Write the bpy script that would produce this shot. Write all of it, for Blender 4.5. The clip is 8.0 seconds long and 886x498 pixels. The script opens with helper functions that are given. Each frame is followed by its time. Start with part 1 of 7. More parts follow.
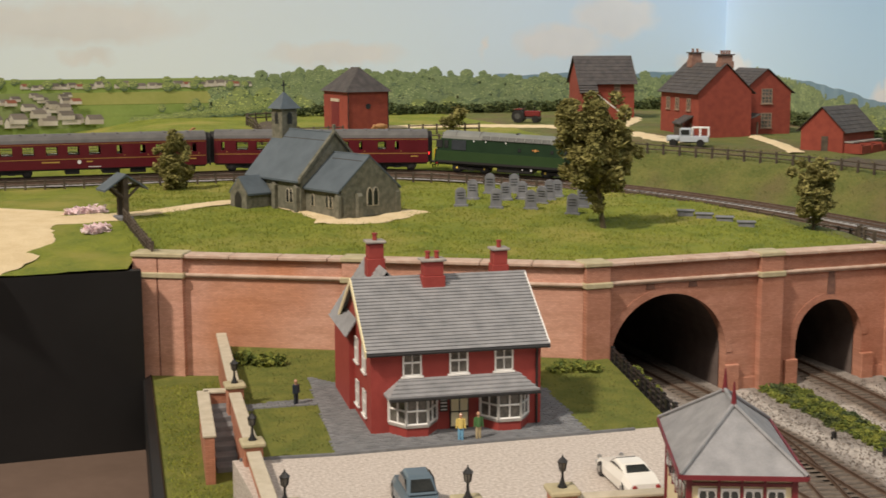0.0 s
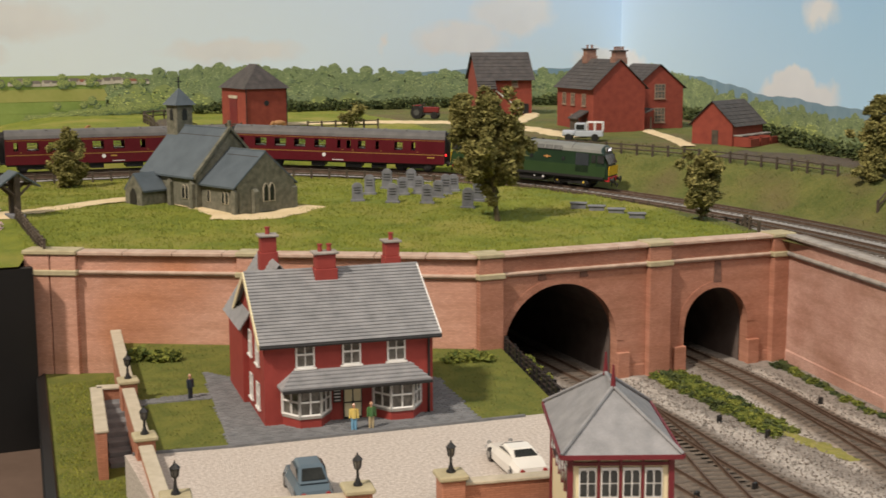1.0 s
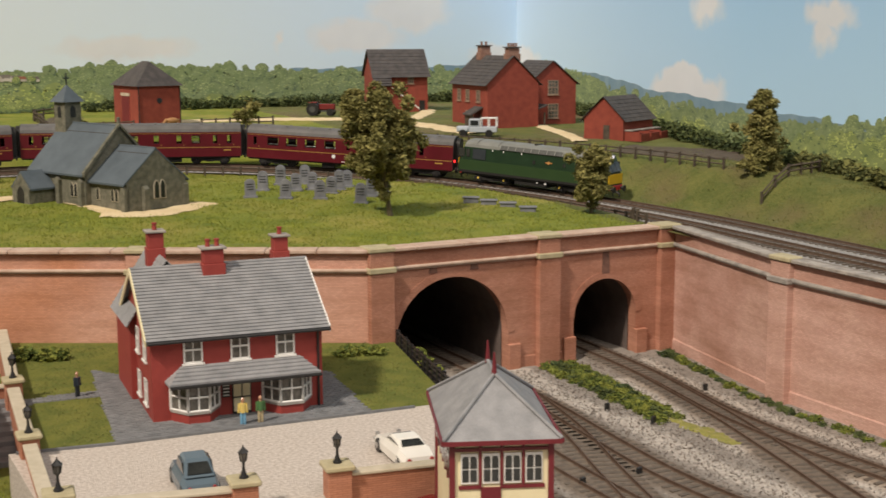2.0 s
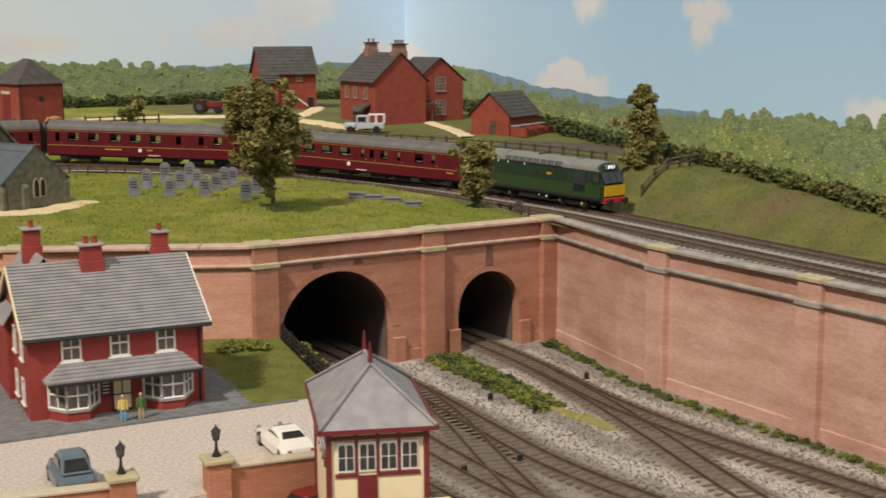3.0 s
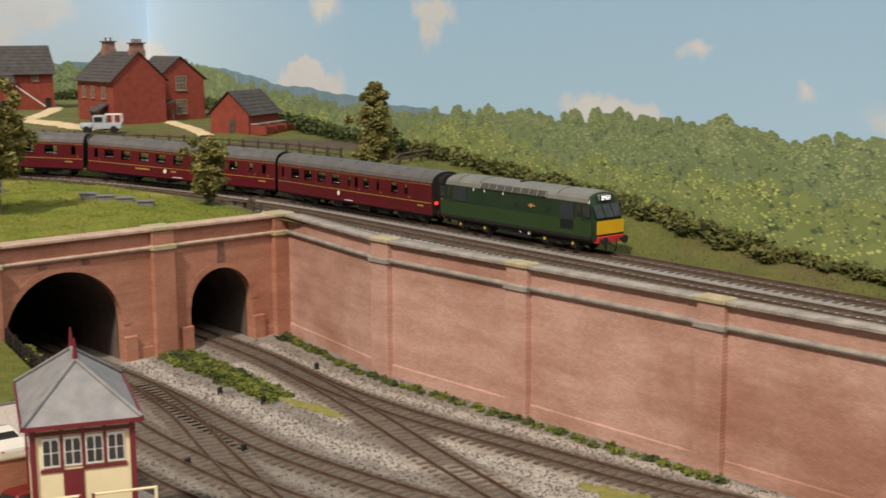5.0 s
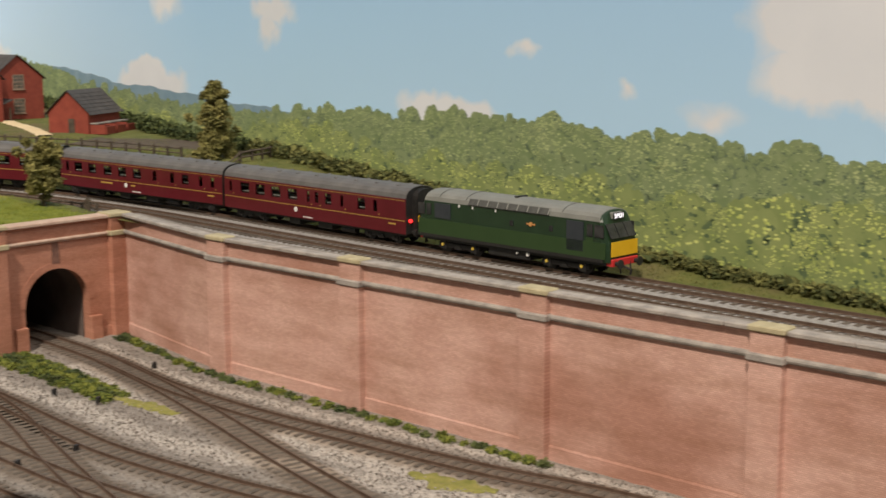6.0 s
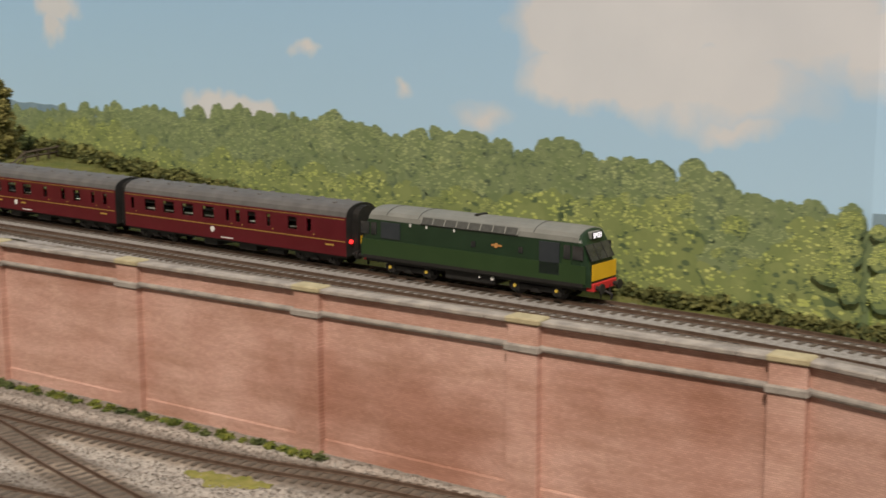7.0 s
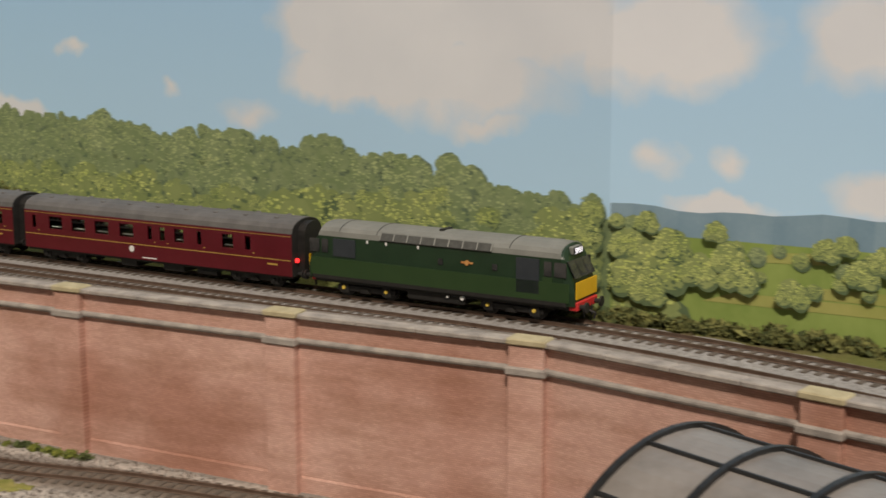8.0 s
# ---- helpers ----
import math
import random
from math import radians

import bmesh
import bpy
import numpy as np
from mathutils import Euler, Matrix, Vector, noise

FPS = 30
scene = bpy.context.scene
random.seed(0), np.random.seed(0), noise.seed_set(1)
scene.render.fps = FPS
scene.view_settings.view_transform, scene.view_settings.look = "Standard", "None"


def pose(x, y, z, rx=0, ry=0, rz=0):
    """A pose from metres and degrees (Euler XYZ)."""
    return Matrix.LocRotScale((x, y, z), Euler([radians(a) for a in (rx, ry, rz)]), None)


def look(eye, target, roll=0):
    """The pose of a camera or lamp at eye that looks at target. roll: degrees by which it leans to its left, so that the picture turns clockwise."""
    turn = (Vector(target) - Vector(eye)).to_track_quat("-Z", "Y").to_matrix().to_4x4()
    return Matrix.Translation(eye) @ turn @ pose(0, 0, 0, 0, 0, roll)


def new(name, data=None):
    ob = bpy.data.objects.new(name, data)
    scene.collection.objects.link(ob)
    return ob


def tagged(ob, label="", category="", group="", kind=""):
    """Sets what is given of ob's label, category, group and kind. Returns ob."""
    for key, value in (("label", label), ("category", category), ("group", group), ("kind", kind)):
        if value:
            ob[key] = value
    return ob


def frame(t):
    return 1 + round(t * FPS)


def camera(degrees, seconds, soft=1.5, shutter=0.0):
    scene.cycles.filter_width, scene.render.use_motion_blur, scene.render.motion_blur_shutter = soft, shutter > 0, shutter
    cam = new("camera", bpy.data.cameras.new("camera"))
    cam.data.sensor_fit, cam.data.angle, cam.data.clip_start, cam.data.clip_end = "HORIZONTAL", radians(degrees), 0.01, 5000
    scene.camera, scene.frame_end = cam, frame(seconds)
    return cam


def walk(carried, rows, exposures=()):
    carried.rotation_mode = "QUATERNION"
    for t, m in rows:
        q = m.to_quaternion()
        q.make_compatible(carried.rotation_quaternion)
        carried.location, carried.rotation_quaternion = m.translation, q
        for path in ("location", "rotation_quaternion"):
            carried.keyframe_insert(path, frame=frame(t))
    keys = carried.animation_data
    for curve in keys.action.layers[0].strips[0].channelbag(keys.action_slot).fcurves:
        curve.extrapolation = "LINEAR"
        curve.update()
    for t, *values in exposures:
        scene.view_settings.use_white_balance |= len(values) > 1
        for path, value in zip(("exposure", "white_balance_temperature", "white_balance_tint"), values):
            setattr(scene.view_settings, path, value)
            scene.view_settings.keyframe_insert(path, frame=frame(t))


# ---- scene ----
cam = camera(37.06, 8.0, soft=1.6, shutter=0.4)
PATH = [
    (0, look((0.2764, 0.0557, 0.2851), (0.9086, 1.9272, -0.0275), -0.14)),
    (0.5, look((0.2802, 0.0480, 0.2841), (0.9763, 1.8965, -0.0298), -0.20)),
    (1, look((0.2825, 0.0408, 0.2827), (1.0446, 1.8628, -0.0328), -0.21)),
    (2.5, look((0.2936, 0.0243, 0.2782), (1.2523, 1.7503, -0.0408), -0.27)),
    (3, look((0.2960, 0.0171, 0.2771), (1.3232, 1.7030, -0.0433), -0.30)),
    (3.5, look((0.2987, 0.0072, 0.2781), (1.3957, 1.6484, -0.0428), -0.33)),
    (4, look((0.3035, -0.0037, 0.2781), (1.4723, 1.5870, -0.0439), -0.32)),
    (4.5, look((0.3062, -0.0151, 0.2780), (1.5443, 1.5219, -0.0455), -0.34)),
    (6, look((0.3094, -0.0536, 0.2795), (1.7654, 1.2773, -0.0504), -0.25)),
    (6.5, look((0.3131, -0.0717, 0.2819), (1.8530, 1.1598, -0.0532), -0.21)),
    (7, look((0.3158, -0.0923, 0.2878), (1.9357, 1.0286, -0.0578), -0.21)),
    (7.5, look((0.3145, -0.1117, 0.2919), (2.0098, 0.8898, -0.0590), -0.17)),
    (8, look((0.3146, -0.1343, 0.2904), (2.0764, 0.7441, -0.0624), -0.17)),
]
walk(cam, PATH, exposures=[(0, 0.0), (4.5, -0.02), (6, 0.02), (7, -0.10), (8, -0.22)])

# ---- light: a bright room with its lamps up to the left, plus an added front fill ----
world = bpy.data.worlds.new("room")
scene.world = world
world.use_nodes = True
wn = world.node_tree.nodes["Background"]
wn.inputs[0].default_value = (1.0, 0.92, 0.84, 1)
wn.inputs[1].default_value = 0.11
sun = new("room_light", bpy.data.lights.new("room_light", "SUN"))
sun.data.energy, sun.data.angle, sun.data.color = 3.4, radians(5), (1.0, 0.87, 0.74)
sun.matrix_world = look((-1.15, -0.50, 1.5), (0.0, 0.0, 0.0))
# unseen fill added above and behind the camera, brightening front faces and back sheet
front_fill = new("ceiling_light", bpy.data.lights.new("ceiling_light", "AREA"))
front_fill.data.shape, front_fill.data.size, front_fill.data.size_y = "RECTANGLE", 4.0, 2.4
front_fill.data.energy, front_fill.data.color = 122.0, (1.0, 0.88, 0.78)
front_fill.matrix_world = look((0.3, -2.4, 4.1), (0.9, 1.4, 0.15))


# ---- materials ----
def material(name, a, b=None, scale=60.0, rough=0.85, bump=0.0, bump_scale=400.0, metal=0.0, detail=6.0, spread=0.25, c=None, emit=0.0,
             fine=0.35, island=0.0):
    """Two tones mixed by noise at two scales, fine relief; c: a third tone in blotches."""
    m = bpy.data.materials.new(name)
    m.use_nodes = True
    nt = m.node_tree
    n, l = nt.nodes, nt.links
    p = n["Principled BSDF"]
    p.inputs["Roughness"].default_value, p.inputs["Metallic"].default_value = rough, metal
    b = b or tuple(v * 0.8 for v in a)
    tc = n.new("ShaderNodeTexCoord")
    big, small, mix = n.new("ShaderNodeTexNoise"), n.new("ShaderNodeTexNoise"), n.new("ShaderNodeMix")
    big.inputs["Scale"].default_value, big.inputs["Detail"].default_value = scale, detail
    small.inputs["Scale"].default_value, small.inputs["Detail"].default_value = scale * 9, 3
    geo = n.new("ShaderNodeNewGeometry")
    l.new(geo.outputs["Position"], big.inputs["Vector"])
    l.new(geo.outputs["Position"], small.inputs["Vector"])
    if name.startswith("train"):
        l.new(tc.outputs["Object"], big.inputs["Vector"])
        l.new(tc.outputs["Object"], small.inputs["Vector"])
    add = n.new("ShaderNodeMath")
    add.operation = "MULTIPLY_ADD"
    l.new(small.outputs["Fac"], add.inputs[0])
    add.inputs[1].default_value = fine
    l.new(big.outputs["Fac"], add.inputs[2])
    ramp = n.new("ShaderNodeMapRange")
    mid = 0.5 + fine * 0.5
    ramp.inputs["From Min"].default_value, ramp.inputs["From Max"].default_value = mid - spread, mid + spread
    last = add.outputs[0]
    if island:
        add2 = n.new("ShaderNodeMath")
        add2.operation = "MULTIPLY_ADD"
        l.new(geo.outputs["Random Per Island"], add2.inputs[0])
        add2.inputs[1].default_value = island
        l.new(last, add2.inputs[2])
        last = add2.outputs[0]
        ramp.inputs["From Min"].default_value += island * 0.5
        ramp.inputs["From Max"].default_value += island * 0.5
    l.new(last, ramp.inputs["Value"])
    mix.data_type = "RGBA"
    l.new(ramp.outputs[0], mix.inputs["Factor"])
    mix.inputs[6].default_value, mix.inputs[7].default_value = (*a, 1), (*b, 1)
    out = mix.outputs[2]
    if c:
        blot, m2, r2 = n.new("ShaderNodeTexNoise"), n.new("ShaderNodeMix"), n.new("ShaderNodeMapRange")
        blot.inputs["Scale"].default_value, blot.inputs["Detail"].default_value = scale * 0.35, 4
        l.new(geo.outputs["Position"], blot.inputs["Vector"])
        r2.inputs["From Min"].default_value, r2.inputs["From Max"].default_value = 0.48, 0.68
        l.new(blot.outputs["Fac"], r2.inputs["Value"])
        m2.data_type = "RGBA"
        l.new(r2.outputs[0], m2.inputs["Factor"])
        l.new(out, m2.inputs[6])
        m2.inputs[7].default_value = (*c, 1)
        out = m2.outputs[2]
    l.new(out, p.inputs["Base Color"])
    if bump:
        bn, bt = n.new("ShaderNodeBump"), n.new("ShaderNodeTexNoise")
        bt.inputs["Scale"].default_value, bt.inputs["Detail"].default_value = bump_scale, 4
        l.new(geo.outputs["Position"], bt.inputs["Vector"])
        bn.inputs["Strength"].default_value, bn.inputs["Distance"].default_value = 1.0, bump
        l.new(bt.outputs["Fac"], bn.inputs["Height"])
        l.new(bn.outputs["Normal"], p.inputs["Normal"])
    if emit:
        l.new(out, p.inputs["Emission Color"])
        p.inputs["Emission Strength"].default_value = emit
    return m


def brick_material(name, a, b, mortar, along, stain):
    """Fine model brickwork: courses along one horizontal way, with soft blotches."""
    m = material(name, a, b, scale=25, rough=0.9, spread=0.3, c=stain)
    nt = m.node_tree
    n, l = nt.nodes, nt.links
    p = n["Principled BSDF"]
    was = p.inputs["Base Color"].links[0].from_socket
    geo, dot, sep, com, br, mix = (n.new(k) for k in ("ShaderNodeNewGeometry", "ShaderNodeVectorMath", "ShaderNodeSeparateXYZ",
                                                      "ShaderNodeCombineXYZ", "ShaderNodeTexBrick", "ShaderNodeMix"))
    dot.operation = "DOT_PRODUCT"
    dot.inputs[1].default_value = (*along, 0)
    l.new(geo.outputs["Position"], dot.inputs[0])
    l.new(geo.outputs["Position"], sep.inputs[0])
    l.new(dot.outputs["Value"], com.inputs[0])
    l.new(sep.outputs[2], com.inputs[1])
    l.new(com.outputs[0], br.inputs["Vector"])
    br.inputs["Scale"].default_value = 1.0
    br.inputs["Brick Width"].default_value, br.inputs["Row Height"].default_value = 0.0032, 0.00125
    br.inputs["Mortar Size"].default_value, br.inputs["Mortar Smooth"].default_value = 0.00016, 0.3
    br.inputs["Color1"].default_value, br.inputs["Color2"].default_value = (1, 1, 1, 1), (0.72, 0.68, 0.68, 1)
    br.inputs["Mortar"].default_value = (*mortar, 1)
    mix.data_type, mix.blend_type = "RGBA", "MULTIPLY"
    mix.inputs["Factor"].default_value = 0.6
    l.new(was, mix.inputs[6])
    l.new(br.outputs["Color"], mix.inputs[7])
    # weathering in streaks that follow the courses
    flat, streak, span, worn = (n.new(k) for k in ("ShaderNodeVectorMath", "ShaderNodeTexNoise", "ShaderNodeMapRange", "ShaderNodeMix"))
    flat.operation = "MULTIPLY"
    flat.inputs[1].default_value = (14, 75, 1)
    l.new(com.outputs[0], flat.inputs[0])
    l.new(flat.outputs[0], streak.inputs["Vector"])
    streak.inputs["Scale"].default_value, streak.inputs["Detail"].default_value, streak.inputs["Roughness"].default_value = 1.0, 8, 0.65
    l.new(streak.outputs["Fac"], span.inputs["Value"])
    span.inputs["From Min"].default_value, span.inputs["From Max"].default_value = 0.42, 0.72
    worn.data_type, worn.blend_type = "RGBA", "MULTIPLY"
    l.new(span.outputs[0], worn.inputs["Factor"])
    l.new(mix.outputs[2], worn.inputs[6])
    worn.inputs[7].default_value = (0.76, 0.71, 0.64, 1)
    l.new(worn.outputs[2], p.inputs["Base Color"])
    bn = n.new("ShaderNodeBump")
    bn.inputs["Distance"].default_value = 0.00025
    l.new(br.outputs["Fac"], bn.inputs["Height"])
    bn.invert = True
    l.new(bn.outputs["Normal"], p.inputs["Normal"])
    return m


GRASS = material("grass", (0.105, 0.145, 0.010), (0.215, 0.235, 0.022), scale=38, bump=0.0012, bump_scale=900, rough=0.95, c=(0.26, 0.24, 0.045), fine=0.8)
BANK = material("bank_grass", (0.075, 0.095, 0.016), (0.15, 0.15, 0.036), scale=30, bump=0.0014, bump_scale=700, rough=0.95, c=(0.13, 0.10, 0.042), fine=0.8)
LAWN = material("lawn", (0.085, 0.11, 0.013), (0.17, 0.175, 0.028), scale=60, bump=0.001, bump_scale=1000, rough=0.95, fine=0.8)
EARTH = material("earth", (0.06, 0.045, 0.03), (0.11, 0.085, 0.06), scale=90, bump=0.001, bump_scale=900, rough=0.95)
SAND = material("sand", (0.60, 0.47, 0.27), (0.72, 0.59, 0.37), scale=50, bump=0.0006, bump_scale=1300, rough=0.95, fine=0.7)
GRAVEL = material("gravel", (0.396, 0.340, 0.285), (0.688, 0.629, 0.570), scale=480, bump=0.0009, bump_scale=1300, rough=0.9, spread=0.22, fine=0.6)
BALLAST = material("ballast", (0.13, 0.112, 0.096), (0.30, 0.264, 0.23), scale=300, bump=0.0012, bump_scale=900, rough=0.95, spread=0.25, fine=0.6, c=(0.20, 0.168, 0.14))
PALE_BALLAST = material("pale_ballast", (0.24, 0.225, 0.20), (0.48, 0.455, 0.42), scale=300, bump=0.0012, bump_scale=900, rough=0.95, spread=0.25, fine=0.6)
BEDSTONE = material("track_bed_stone", (0.17, 0.15, 0.13), (0.33, 0.30, 0.265), scale=300, bump=0.0012, bump_scale=900, rough=0.95, spread=0.25, fine=0.6)


def tone_bed(m):
    """Oily brown along the tracks and clean pale stone between them, laid out by the bed's own stone map."""
    n, l = m.node_tree.nodes, m.node_tree.links
    p = n["Principled BSDF"]
    was = p.inputs["Base Color"].links[0].from_socket
    at, sep = n.new("ShaderNodeVertexColor"), n.new("ShaderNodeSeparateColor")
    at.layer_name = "stones"
    l.new(at.outputs["Color"], sep.inputs[0])
    for ch, mode, c in ((1, "MULTIPLY", (1.75, 1.78, 1.8, 1)), (0, "MULTIPLY", (0.62, 0.55, 0.48, 1))):
        mx = n.new("ShaderNodeMix")
        mx.data_type, mx.blend_type = "RGBA", mode
        l.new(sep.outputs[ch], mx.inputs["Factor"])
        l.new(was, mx.inputs[6])
        mx.inputs[7].default_value = c
        was = mx.outputs[2]
    l.new(was, p.inputs["Base Color"])


tone_bed(BEDSTONE)
CLEAN_BALLAST = material("grey_ballast", (0.20, 0.19, 0.18), (0.40, 0.385, 0.365), scale=300, bump=0.0012, bump_scale=900, rough=0.95, spread=0.25, fine=0.6)
SLEEPER = material("sleeper", (0.075, 0.060, 0.047), (0.135, 0.112, 0.090), scale=200, rough=0.9)
RAIL = material("rusty_rail", (0.10, 0.062, 0.042), (0.17, 0.12, 0.09), scale=150, rough=0.55, metal=0.4)
COPING = material("weathered_stone_coping", (0.20, 0.185, 0.17), (0.43, 0.39, 0.345), scale=90, rough=0.9, bump=0.0004, bump_scale=900)
PINKSTONE = material("pinkish_sandstone", (0.40, 0.27, 0.20), (0.58, 0.45, 0.36), scale=90, rough=0.9, bump=0.0003, bump_scale=900)
CAPSTONE = material("yellow_capstone", (0.33, 0.285, 0.17), (0.48, 0.425, 0.27), scale=120, rough=0.9)
SOOT = material("soot", (0.10, 0.055, 0.042), (0.24, 0.12, 0.085), scale=150, rough=0.95)
BLACKBOARD = material("black_board", (0.004, 0.004, 0.004), (0.008, 0.008, 0.008), scale=20, rough=0.5)
TUNNEL = material("tunnel_lining", (0.09, 0.068, 0.06), (0.15, 0.115, 0.10), scale=60, rough=0.95)
REDBRICK = material("model_red_brick", (0.26, 0.035, 0.028), (0.33, 0.05, 0.038), scale=140, rough=0.7, bump=0.00015, bump_scale=1500)
FARMBRICK = material("farm_red_brick", (0.205, 0.036, 0.022), (0.285, 0.058, 0.034), scale=120, rough=0.85, bump=0.0002, bump_scale=1400)
PALEBRICK = material("sooty_pale_brick", (0.20, 0.085, 0.06), (0.32, 0.20, 0.15), scale=140, rough=0.9)
SLATE = material("grey_slate", (0.20, 0.205, 0.21), (0.31, 0.31, 0.315), scale=110, rough=0.7, bump=0.0002, bump_scale=900, island=0.12)
DARKSLATE = material("dark_slate", (0.040, 0.036, 0.036), (0.085, 0.075, 0.07), scale=110, rough=0.8, bump=0.0002, bump_scale=900, island=0.12)
BLUESLATE = material("blue_slate", (0.065, 0.085, 0.10), (0.095, 0.12, 0.14), scale=70, rough=0.6, bump=0.0001, bump_scale=1000)
STONE = material("grey_green_stone", (0.085, 0.085, 0.06), (0.21, 0.20, 0.15), scale=190, rough=0.95, bump=0.0007, bump_scale=450)
PALESTONE = material("pale_stone", (0.42, 0.37, 0.27), (0.55, 0.49, 0.38), scale=120, rough=0.9)
HEADSTONE = material("slate_headstone", (0.12, 0.125, 0.14), (0.21, 0.215, 0.23), scale=150, rough=0.85, bump=0.0003, bump_scale=900)
FARMFRAME = material("weathered_brown_frame", (0.26, 0.17, 0.12), (0.34, 0.25, 0.18), scale=150, rough=0.8)
WHITE = material("white_paint", (0.74, 0.73, 0.69), (0.80, 0.79, 0.76), scale=150, rough=0.5)
CREAM = material("cream_paint", (0.72, 0.64, 0.40), (0.78, 0.70, 0.46), scale=120, rough=0.55)
MAROONPAINT = material("maroon_paint", (0.13, 0.012, 0.018), (0.17, 0.018, 0.025), scale=120, rough=0.5)
BLACK = material("black_paint", (0.010, 0.010, 0.010), (0.02, 0.02, 0.02), scale=150, rough=0.45)
GREY = material("grey_paving", (0.13, 0.135, 0.14), (0.20, 0.205, 0.21), scale=150, rough=0.85, island=0.3)
GLASS = material("dark_pane", (0.015, 0.018, 0.018), (0.035, 0.038, 0.036), scale=120, rough=0.12)
CURTAIN = material("curtained_pane", (0.05, 0.05, 0.045), (0.20, 0.185, 0.16), scale=260, rough=0.15)
WOOD = material("weathered_timber", (0.045, 0.033, 0.024), (0.11, 0.085, 0.06), scale=150, rough=0.9)
BARK = material("bark", (0.07, 0.055, 0.03), (0.13, 0.105, 0.06), scale=200, rough=0.95, bump=0.0005, bump_scale=700)
LEAF = material("tree_foliage", (0.10, 0.098, 0.022), (0.29, 0.26, 0.085), scale=70, rough=0.95, island=0.5, fine=0.5)
LEAF_DARK = material("dark_foliage", (0.028, 0.048, 0.014), (0.10, 0.12, 0.036), scale=70, rough=0.95, island=0.5)
SHRUB = material("shrub_foliage", (0.055, 0.085, 0.014), (0.20, 0.215, 0.035), scale=80, rough=0.95, island=0.5)
PINK = material("pink_blossom", (0.72, 0.50, 0.54), (0.85, 0.72, 0.72), scale=200, rough=0.95, island=0.4)
BRICK_LEFT = brick_material("orange_brick_left", (0.66, 0.35, 0.25), (0.76, 0.45, 0.34), (0.62, 0.55, 0.5), (0.884, -0.467), (0.64, 0.30, 0.17))
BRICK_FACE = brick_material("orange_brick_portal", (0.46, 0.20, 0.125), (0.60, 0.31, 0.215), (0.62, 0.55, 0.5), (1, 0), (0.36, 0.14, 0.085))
BRICK_RIGHT = brick_material("pink_brick_right", (0.63, 0.37, 0.295), (0.77, 0.51, 0.425), (0.6, 0.55, 0.52), (0, 1), (0.50, 0.265, 0.195))
BRICK_FRONT = brick_material("pink_brick_front", (0.63, 0.37, 0.295), (0.77, 0.51, 0.425), (0.6, 0.55, 0.52), (0.228, 0.974), (0.50, 0.265, 0.195))
BRICK_POST = brick_material("orange_brick_post", (0.48, 0.20, 0.12), (0.58, 0.28, 0.18), (0.6, 0.55, 0.5), (0.7, 0.7), (0.5, 0.22, 0.13))


# ---- building helpers ----
def thing(name, label, category, m=None, group="", kind=""):
    ob = new(name)
    ob.empty_display_size = 0.01
    if m is not None:
        ob.matrix_basis = m
    return tagged(ob, label, category, group, kind)


def part(name, bm, mat, parent=None, label="", smooth=False):
    """Links a bmesh as ONE mesh object under a thing or a part."""
    me = bpy.data.meshes.new(name)
    bmesh.ops.recalc_face_normals(bm, faces=bm.faces)
    bm.to_mesh(me)
    bm.free()
    me.materials.append(mat)
    if smooth:
        me.shade_smooth()
    ob = new(name, me)
    ob.parent = parent
    if label:
        ob["label"] = label
    return ob


def raw(name, verts, faces, mat, parent=None, smooth=False):
    me = bpy.data.meshes.new(name)
    me.from_pydata(verts, [], faces)
    me.materials.append(mat)
    if smooth:
        me.shade_smooth()
    ob = new(name, me)
    ob.parent = parent
    return ob


def nb():
    return bmesh.new()


def hexa(bm, pts):
    v = [bm.verts.new(p) for p in pts]
    for f in ((0, 3, 2, 1), (4, 5, 6, 7), (0, 1, 5, 4), (1, 2, 6, 5), (2, 3, 7, 6), (3, 0, 4, 7)):
        bm.faces.new([v[i] for i in f])
    return v


def bx(bm, x0, x1, y0, y1, z0, z1):
    hexa(bm, [(x0, y0, z0), (x1, y0, z0), (x1, y1, z0), (x0, y1, z0), (x0, y0, z1), (x1, y0, z1), (x1, y1, z1), (x0, y1, z1)])
    return bm


def bevel(bm, w, seg=1):
    bmesh.ops.bevel(bm, geom=bm.edges[:], offset=w, segments=seg, affect="EDGES", profile=0.6)
    return bm


def prism(bm, pts, axis, a, b):
    """A polygon (2D points) pushed along an axis from a to b."""
    def put(p, h):
        return {"x": (h, p[0], p[1]), "y": (p[0], h, p[1]), "z": (p[0], p[1], h)}[axis]
    lo, hi = [bm.verts.new(put(p, a)) for p in pts], [bm.verts.new(put(p, b)) for p in pts]
    bm.faces.new(lo[::-1])
    bm.faces.new(hi)
    for i in range(len(pts)):
        j = (i + 1) % len(pts)
        bm.faces.new((lo[i], lo[j], hi[j], hi[i]))
    return bm


def rod(bm, a, b, r0, r1=None, n=8):
    a, b = Vector(a), Vector(b)
    r1 = r0 if r1 is None else r1
    q = (b - a).to_track_quat("Z", "Y")
    ring = lambda c, r: [bm.verts.new(c + q @ Vector((r * math.cos(2 * math.pi * i / n), r * math.sin(2 * math.pi * i / n), 0))) for i in range(n)]
    lo, hi = ring(a, max(r0, 1e-5)), ring(b, max(r1, 1e-5))
    for i in range(n):
        bm.faces.new((lo[i], lo[(i + 1) % n], hi[(i + 1) % n], hi[i]))
    bm.faces.new(lo[::-1])
    bm.faces.new(hi)
    return bm


def clamp(v, a=0.0, b=1.0):
    return max(a, min(b, v))


def smooth01(v):
    v = clamp(v)
    return v * v * (3 - 2 * v)


